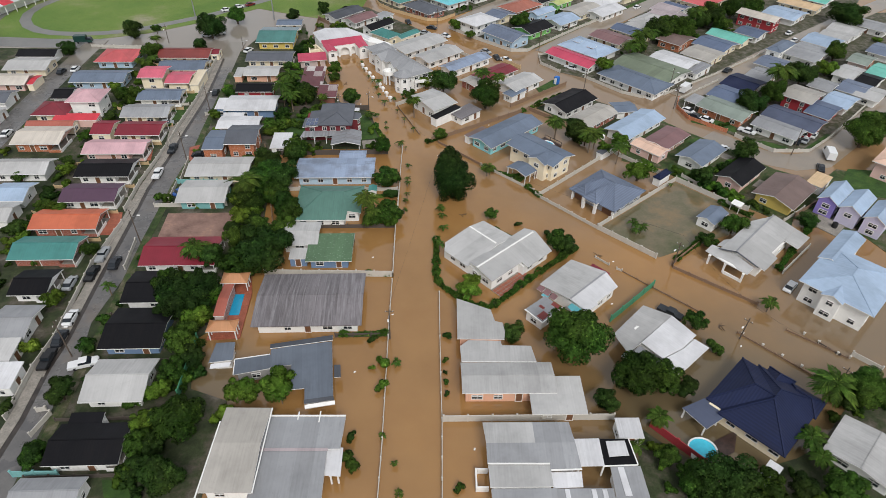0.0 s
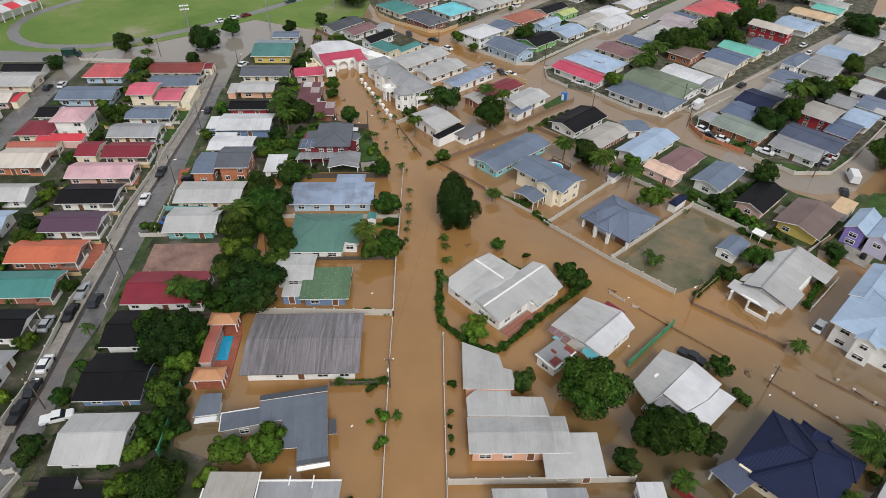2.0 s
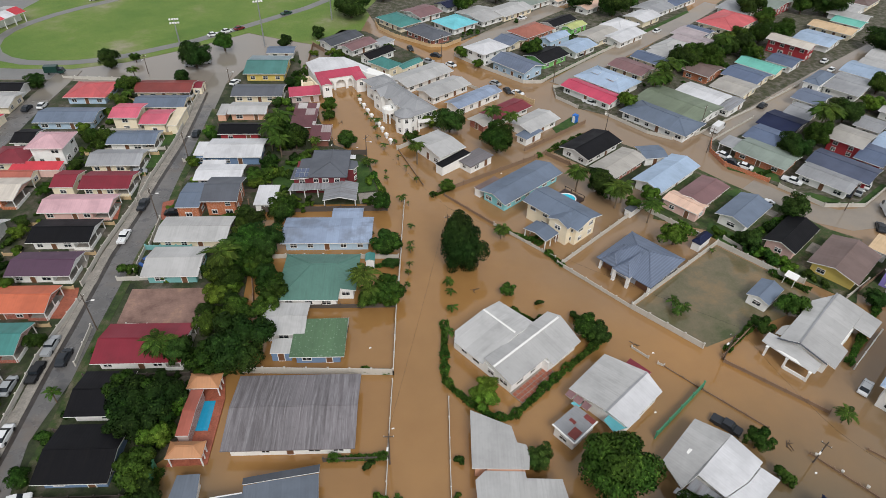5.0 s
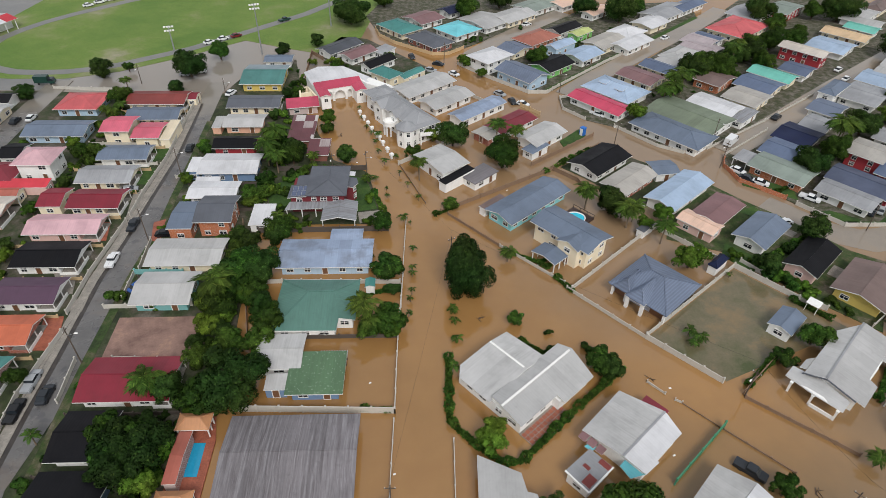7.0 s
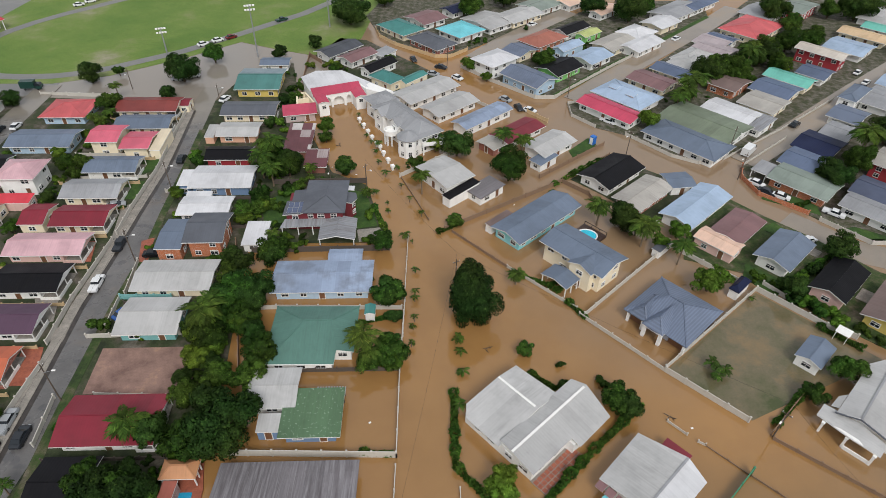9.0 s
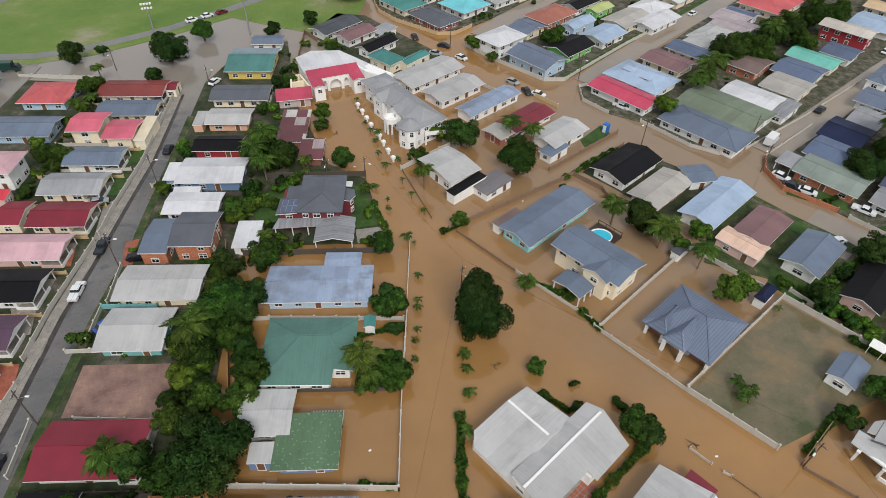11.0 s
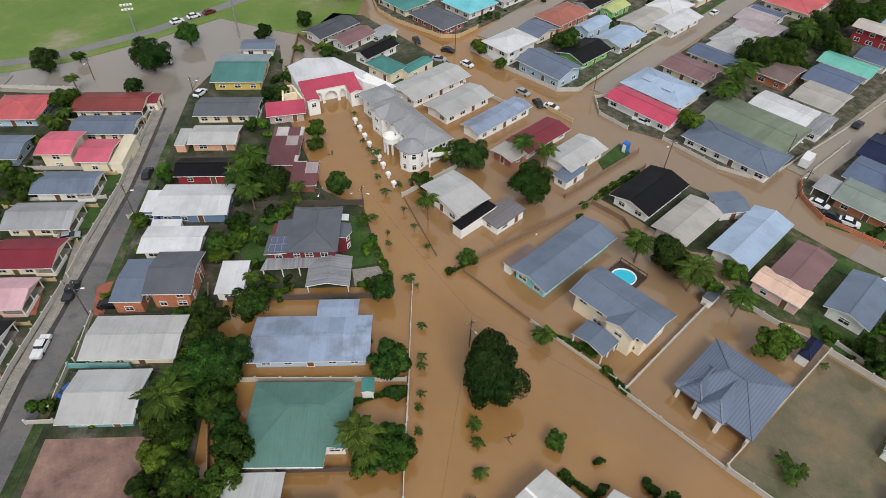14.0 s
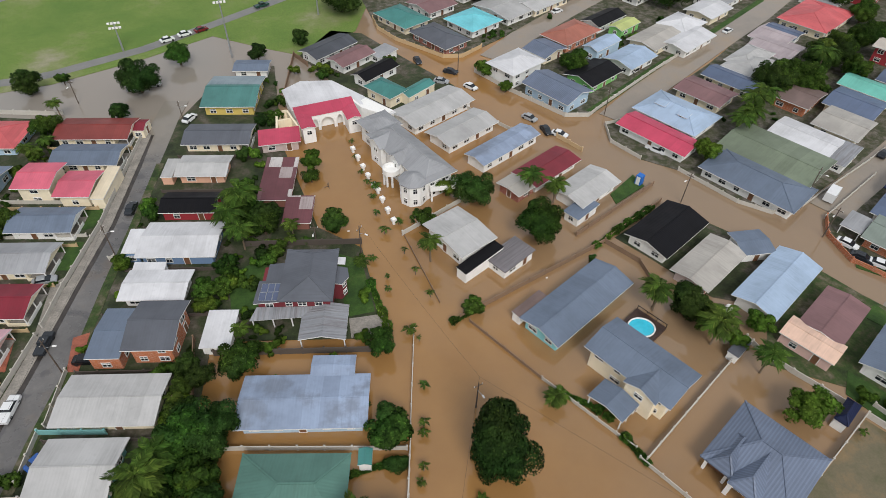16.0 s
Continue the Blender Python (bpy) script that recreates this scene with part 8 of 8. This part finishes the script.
tree(-35.6, 41.3, 3.2, 0.90, 1)
tree(-55.2, 54.6, 2.3, 0.90)
tree(-41.4, 55.3, 1.8, 0.90, 3)
tree(-53.9, 44.7, 2.0, 0.90)
tree(-66.1, 73.7, 1.7, 1.00, 3)
tree(-42.7, 73.4, 4.3, 0.90)
tree(-47.3, 77.3, 2.9, 0.90)
palm(-44.7, 84.4, 3.3, 5.2)
tree(-41.0, 64.6, 2.7, 0.90)
tree(-42.3, 85.0, 3.1, 0.90)
tree(-32.8, 85.3, 4.7, 0.90)
tree(-37.4, 83.9, 3.1, 0.80)
tree(-31.6, 95.0, 2.8, 0.70)
palm(-40.8, 104.2, 4.0, 6.9)
tree(-37.9, 110.7, 3.8, 0.90, 1)
tree(-39.9, 101.8, 3.5, 0.90)
tree(-33.0, 102.4, 2.5, 1.00)
tree(-34.4, 123.1, 2.7, 1.00)
tree(-54.0, 44.4, 1.8, 0.90)
palm(-15.2, 100.0, 3.4, 6.0)
tree(-11.5, 100.2, 2.8, 0.80)
tree(-14.2, 98.6, 2.3, 0.80)
tree(-12.6, 112.7, 2.8, 0.80)
tree(-17.5, 117.4, 1.9, 0.70)
tree(-150.5, 189.5, 6.4, 0.80)
tree(-37.8, 153.8, 3.1, 1.00)
tree(-26.0, 154.0, 2.3, 0.80)
tree(-34.8, 122.3, 2.5, 0.90)
tree(-44.1, 136.8, 2.1, 0.80)
tree(-36.0, 112.3, 3.6, 0.90)
tree(-39.7, 109.4, 3.3, 0.90)
tree(-35.9, 105.7, 2.7, 0.90)
palm(-40.6, 107.1, 3.2, 5.5)
palm(-41.9, 155.2, 4.2, 7.6)
palm(-40.6, 147.8, 3.2, 5.2)
tree(-15.2, 127.0, 2.6, 0.80)
tree(-12.6, 113.0, 3.2, 0.70)
tree(-0.9, 162.3, 3.5, 0.90)
tree(-6.0, 164.1, 2.1, 0.90)
tree(10.7, 152.6, 4.5, 0.90)
tree(-10.1, 155.2, 2.1, 0.80)
palm(-8.4, 146.1, 2.6, 5.4)
palm(9.9, 164.5, 3.2, 5.4)
palm(14.4, 162.5, 3.0, 5.2)
palm(27.5, 136.9, 3.4, 4.8)
tree(31.9, 136.0, 3.2, 0.90)
tree(34.4, 133.3, 2.4, 0.90)
palm(34.7, 129.8, 3.6, 5.2)
tree(42.5, 132.6, 2.1, 0.90)
tree(38.1, 129.5, 1.7, 0.90)
palm(40.4, 124.8, 3.0, 4.8)
tree(43.7, 117.7, 3.3, 0.80)
tree(47.7, 177.4, 2.9, 0.90)
palm(61.4, 191.9, 4.4, 7.4)
palm(64.6, 195.2, 4.2, 6.8)
palm(59.4, 188.6, 3.8, 6.0)
palm(56.8, 186.4, 3.6, 5.4)
tree(78.3, 207.7, 4.9, 0.90)
tree(71.7, 205.9, 4.4, 0.90)
tree(92.5, 221.0, 4.3, 0.90)
tree(88.0, 218.4, 3.9, 0.90)
palm(89.6, 221.4, 3.2, 6.1)
tree(104.4, 231.0, 4.5, 0.90)
tree(112.2, 246.9, 4.0, 0.90)
tree(-77.9, 199.8, 4.4, 0.90)
tree(-73.3, 213.5, 3.5, 0.80)
tree(-103.0, 197.7, 3.4, 0.90)
tree(-97.3, 202.4, 1.7, 0.90)
tree(-54.5, 216.5, 2.7, 0.80)
tree(-77.9, 187.9, 2.7, 0.80)
palm(-90.9, 187.3, 2.2, 4.6)
palm(-88.8, 171.9, 1.9, 2.9)
palm(-87.9, 175.8, 2.0, 3.0)
tree(-45.5, 225.7, 2.7, 0.80)
tree(-43.8, 195.6, 1.4, 0.90)
tree(-33.0, 171.3, 2.4, 0.90)
tree(-32.4, 167.2, 1.7, 0.70)
tree(2.8, 211.3, 2.5, 0.80)
tree(7.6, 203.7, 1.7, 0.80)
tree(-44.2, 210.5, 1.5, 0.80)
tree(-20.9, 215.1, 1.6, 0.80)
tree(-36.7, 207.6, 1.8, 0.80)
tree(-48.3, 182.3, 1.6, 0.80)
tree(-47.3, 173.9, 1.7, 0.80)
tree(-58.9, 155.3, 1.8, 0.80)
tree(-59.5, 142.5, 1.7, 0.80)
tree(-44.4, 122.5, 1.0, 0.90)
palm(-42.4, 117.4, 1.5, 2.0)
palm(-33.0, 151.7, 1.8, 3.0)
palm(-41.2, 139.4, 1.6, 2.2)
palm(-36.2, 129.1, 1.7, 2.2)
palm(-32.7, 149.3, 1.5, 2.0)
tree(23.5, 91.0, 2.1, 0.80)
tree(-31.4, 99.4, 2.8, 1.00)
tree(-37.5, 91.6, 2.1, 0.90)
tree(-32.2, 87.1, 2.7, 0.90)
tree(9.9, 102.0, 1.6, 0.60)
tree(15.1, 99.7, 0.8, 0.80)
tree(21.3, 96.3, 1.1, 0.50)
palm(9.6, 118.3, 1.8, 2.4)
palm(36.4, 132.0, 3.2, 4.6)
palm(27.4, 136.3, 2.2, 4.3)
tree(32.6, 135.7, 3.0, 0.90)
tree(14.9, 95.9, 1.0, 0.60)
tree(10.9, 96.7, 0.8, 0.50)
tree(58.5, 98.8, 2.5, 0.90)
tree(51.7, 94.4, 2.0, 0.60)
palm(56.8, 76.3, 1.8, 2.3)
tree(74.7, 101.4, 2.1, 0.70)
tree(71.1, 127.3, 3.3, 0.90)
tree(57.7, 116.4, 2.8, 0.90)
tree(82.1, 153.0, 3.5, 0.90)
tree(90.4, 159.0, 3.9, 1.00)
palm(92.8, 162.9, 5.2, 8.6)
palm(95.6, 165.8, 4.4, 7.2)
tree(104.4, 172.5, 3.7, 0.90)
tree(123.4, 191.1, 3.6, 0.90)
tree(103.4, 135.5, 5.2, 0.90)
tree(110.6, 141.7, 4.3, 0.90)
tree(143.2, 224.4, 6.1, 0.70)
tree(115.3, 179.1, 3.1, 0.80)
tree(110.8, 259.5, 5.0, 0.90)
tree(113.0, 233.4, 4.4, 0.90, 1)
tree(94.8, 224.3, 4.6, 0.90, 1)
tree(95.6, 213.8, 3.4, 0.90)
tree(72.8, 206.1, 4.6, 0.90, 1)
palm(84.6, 212.4, 4.0, 8.0)
tree(79.8, 206.1, 4.2, 0.90, 1)
tree(141.8, 261.7, 6.1, 0.90)
tree(133.1, 263.4, 4.1, 0.90)
tree(59.3, 255.0, 5.0, 1.00)
tree(67.8, 264.2, 3.1, 1.00)
tree(3.7, 256.4, 4.8, 1.00)
tree(16.5, 268.7, 4.2, 0.90)
tree(47.7, 261.3, 4.1, 0.90)
tree(25.2, 214.2, 3.9, 0.80)
tree(-37.2, 247.6, 6.4, 0.70)
tree(-27.4, 267.2, 4.2, 0.80)
tree(-83.2, 152.0, 2.4, 1.00)
tree(-91.6, 156.8, 1.7, 0.90)
tree(-90.1, 181.0, 2.9, 0.90)
palm(-90.0, 172.1, 2.2, 3.4)
tree(-117.0, 182.4, 2.7, 0.80)
tree(-60.4, 156.9, 1.8, 0.80)
tree(-87.7, 152.5, 2.0, 0.90)
tree(-87.0, 129.8, 1.8, 0.80)
tree(-93.1, 112.2, 2.0, 0.60)
tree(-78.3, 99.2, 1.9, 0.90)
tree(-82.9, 92.3, 2.4, 0.80)
tree(-83.5, 105.7, 1.7, 0.80)
tree(-65.9, 87.2, 1.6, 1.00)
tree(-75.1, 85.1, 1.4, 0.70)
tree(-85.5, 118.2, 1.7, 0.80)
tree(-59.0, 105.5, 1.5, 0.90)
tree(-51.5, 104.2, 1.5, 0.70)
palm(-54.3, 109.1, 1.2, 1.6)
palm(-57.9, 76.7, 1.5, 2.5)
tree(-53.3, 66.6, 1.6, 0.70)
tree(-55.8, 64.1, 1.6, 0.70)
tree(-64.6, 63.4, 1.5, 1.10)
tree(-56.7, 70.6, 1.2, 0.60)
tree(-62.3, 52.5, 1.4, 0.90)
tree(-37.0, 59.6, 1.3, 0.80)
tree(-44.3, 54.2, 1.4, 0.70)
tree(-31.3, 52.1, 1.5, 0.70)
tree(-39.7, 43.2, 1.6, 0.90)
palm(-23.2, 54.8, 1.2, 1.9)
tree(-12.3, 48.9, 0.9, 1.00)
tree(-11.7, 44.8, 1.3, 1.00)
tree(-9.0, 62.4, 1.1, 0.90)
tree(-8.9, 57.8, 1.0, 0.90)
tree(-10.7, 61.6, 0.5, 0.90)
palm(-7.0, 62.5, 1.0, 0.9)
palm(-8.0, 49.2, 0.7, 0.7)
palm(-5.9, 45.1, 0.6, 0.6)
palm(-5.1, 40.7, 0.8, 0.6)
tree(-11.3, 67.4, 0.9, 0.70)
tree(0.9, 68.6, 0.7, 0.90)
tree(0.7, 63.4, 0.5, 0.90)
tree(0.8, 61.1, 0.4, 0.90)
tree(0.9, 59.3, 0.5, 0.90)
tree(1.1, 57.1, 0.5, 0.90)
tree(2.7, 41.7, 0.7, 0.90)
palm(-0.7, 90.8, 1.3, 2.2)
palm(-8.2, 114.8, 0.9, 1.3)
palm(-8.0, 108.6, 0.8, 1.3)
palm(-8.2, 103.0, 0.8, 1.2)
palm(-9.5, 129.1, 0.5, 0.6)
palm(-8.5, 120.8, 0.9, 1.0)
palm(-8.2, 113.3, 0.9, 1.2)
palm(-8.1, 106.7, 0.8, 1.1)
palm(-14.5, 155.5, 1.0, 1.0)
palm(-13.0, 147.8, 0.7, 1.3)
palm(-10.8, 143.0, 0.8, 1.4)
palm(-8.1, 138.0, 0.8, 1.5)
palm(-14.9, 139.0, 0.8, 0.8)
palm(-18.2, 146.0, 1.0, 0.9)
palm(-15.5, 141.8, 0.6, 0.5)
palm(-19.8, 144.2, 1.7, 1.9)
palm(-11.0, 130.5, 1.3, 1.5)
palm(-16.8, 152.7, 1.2, 1.4)
palm(-18.8, 157.6, 0.9, 1.1)
palm(-19.9, 162.6, 0.9, 1.0)
palm(-21.4, 166.9, 0.9, 1.0)
palm(-23.1, 170.2, 0.8, 0.9)
palm(-24.9, 175.3, 0.8, 0.9)
palm(-26.3, 180.7, 0.8, 1.0)
palm(-19.5, 164.8, 1.3, 2.0)
palm(10.3, 118.8, 1.7, 2.3)
tree(-12.8, 114.8, 2.4, 0.80)
tree(-18.1, 129.4, 1.1, 0.80)
tree(-29.6, 121.3, 0.9, 0.70)
tree(-1.5, 135.3, 1.8, 0.60)
tree(-31.3, 126.7, 1.4, 0.80)
tree(-18.7, 137.2, 1.2, 0.80)
tree(-34.7, 146.8, 1.7, 0.70)
palm(-14.3, 98.2, 2.2, 4.2)
tree(-10.7, 98.5, 1.9, 0.80)
tree(-12.5, 101.7, 1.6, 0.80)
tree(-11.5, 108.8, 1.7, 0.50)
tree(-31.5, 100.0, 1.9, 0.90)
palm(-37.0, 96.7, 1.5, 2.3)
tree(-38.7, 100.7, 1.9, 0.90)
tree(-35.6, 105.2, 2.4, 0.90)
palm(36.8, 107.6, 1.3, 1.9)
palm(50.6, 115.0, 0.8, 1.0)
tree(35.1, 153.7, 1.8, 0.60)
tree(28.2, 151.7, 1.2, 0.50)
tree(19.5, 147.3, 1.0, 0.50)
tree(-40.5, 102.0, 2.8, 0.90)
tree(-37.1, 94.9, 2.2, 0.90)
tree(-40.0, 91.4, 2.2, 0.90)
tree(-32.8, 87.7, 2.9, 0.90)
tree(-34.7, 82.9, 2.4, 0.90)
tree(-44.4, 74.8, 3.4, 0.90)
tree(-43.3, 78.9, 2.3, 0.90)
tree(-45.8, 71.3, 2.2, 0.90)
tree(-41.5, 105.0, 2.4, 0.90)
tree(-40.7, 97.9, 2.3, 0.90)
tree(-36.0, 94.7, 2.2, 0.90)
tree(-41.6, 94.7, 1.8, 0.90)
tree(-34.9, 110.2, 2.5, 0.90)
tree(-39.1, 113.3, 2.6, 0.90)
tree(-41.9, 155.0, 2.6, 1.10)
tree(-37.9, 151.8, 2.8, 0.90)
palm(-43.5, 150.9, 3.8, 6.4)
tree(-26.0, 153.6, 2.4, 0.80)
palm(51.0, 49.0, 2.3, 3.1)
palm(51.6, 46.5, 1.9, 2.5)
palm(31.4, 52.3, 1.9, 2.2)
palm(38.6, 100.1, 1.5, 1.5)
palm(40.2, 98.9, 1.5, 1.4)
palm(38.9, 97.6, 1.3, 1.3)
palm(-0.8, 104.5, 1.3, 0.9)
palm(-0.4, 101.7, 1.1, 0.9)
palm(0.0, 97.6, 1.2, 0.9)


def clear_of_houses(x, y, room):
    for (ax, ay), (bx, by) in zip(STREET, STREET[1:]):
        if ay <= y <= by and -4.8 < x - (ax + (bx - ax) * (y - ay) / (by - ay)) < 3.6:
            return False
    if -116 < x < -105:
        return False
    for hx, hy, w, d, a in PLOTS:
        dx, dy = x - hx, y - hy
        u, v = dx * math.cos(a) + dy * math.sin(a), dy * math.cos(a) - dx * math.sin(a)
        if abs(u) < w / 2 + room and abs(v) < d / 2 + room:
            return False
    return True


def plant_band(n, small, large, *pts):
    """Shrubs and low trees scattered along a band of back gardens, clear of the houses."""
    for k in range(n):
        s = rng.random() * (len(pts) - 1)
        i = min(int(s), len(pts) - 2)
        p = Vector(pts[i]).lerp(Vector(pts[i + 1]), s - i)
        x, y = p.x + rng.gauss(0, 1.6), p.y + rng.gauss(0, 1.6)
        r = rng.uniform(small, large) if rng.random() < 0.75 else small
        if clear_of_houses(x, y, r * 0.55):
            tree(x, y, r, rng.uniform(0.7, 1.0))


# the great dark tree in the flooded fork of the roads
fork_tree = new("tree")
fork_tree.matrix_world = pose(1.8, 109.9, 0, 0, 0, 0)
tagged(fork_tree, "great dark green tree standing in the flooded road fork", "tree", "broad-leaved trees")
fork_crown = crown_mesh("crown", 36, DARKLEAF, 42000, 0.03, 44, 0.84, 0.57, 1.0)
for v in fork_crown.vertices:
    # broad below, narrower and leaning a little at the top
    v.co.x = v.co.x * (1.0 - 0.1 * v.co.z) + 0.06 * v.co.z
    v.co.y *= 1.0 - 0.1 * v.co.z
hang("crown", fork_crown, fork_tree, Matrix.Translation((0, 0, 5.2)) @ Matrix.Diagonal((5.1, 6.2, 6.4, 1)))
hang("trunk", TRUNKS[1], fork_tree, Matrix.Diagonal((5.0, 5.0, 5.6, 1)))

# back gardens
plant_band(110, 0.8, 2.4, (-40, 40), (-41, 66), (-38, 90), (-42, 112), (-43, 125))
plant_band(70, 0.7, 2.1, (-41, 128), (-43, 150), (-45, 175), (-48, 205))
plant_band(90, 0.6, 1.8, (-80, 70), (-83, 100), (-85, 130), (-87, 150), (-88, 180))
plant_band(30, 0.5, 1.2, (-66, 50), (-67, 75), (-69, 110), (-71.5, 150), (-75, 185))
plant_band(36, 0.5, 1.3, (-53.5, 45), (-54.5, 80), (-58.5, 130), (-62.5, 170))
plant_band(26, 0.6, 1.5, (-103, 120), (-104, 150), (-105, 180))
plant_band(40, 0.6, 1.8, (57.1, 190.5), (79.2, 200.5), (102.8, 217.8), (147.8, 249.4))
plant_band(30, 0.6, 1.6, (78.0, 151.3), (95.9, 157.2), (123.8, 181.7), (151.8, 206.8))
plant_band(30, 0.6, 1.6, (17.5, 213.4), (33.8, 226.5), (60.7, 249.4), (78.1, 262.7))
plant_band(24, 0.6, 1.5, (-39.6, 215.2), (-27.1, 205.8), (-15.5, 195.9))
plant_band(30, 0.6, 1.7, (48.5, 136.1), (58.1, 125.7), (67.2, 121.1), (77.2, 108.0))
plant_band(24, 0.7, 1.8, (29.4, 48.1), (36.4, 43.2), (47.4, 44.3), (62.1, 48.9))
plant_band(20, 0.7, 1.8, (52.5, 48.7), (60.6, 55.4), (68.0, 59.8))
plant_band(20, 0.5, 1.2, (-12.1, 249.4), (3.9, 231.7), (28.4, 255.7))
plant_band(34, 0.6, 1.5, (53.5, 121.0), (60.5, 113.5), (66.0, 108.5), (72.0, 106.0))
plant_band(24, 0.6, 1.6, (-34.5, 128.0), (-36.5, 138.0), (-36.0, 147.5))
plant_band(14, 0.5, 1.1, (-33.0, 128.6), (-26.0, 128.2), (-19.0, 128.8))
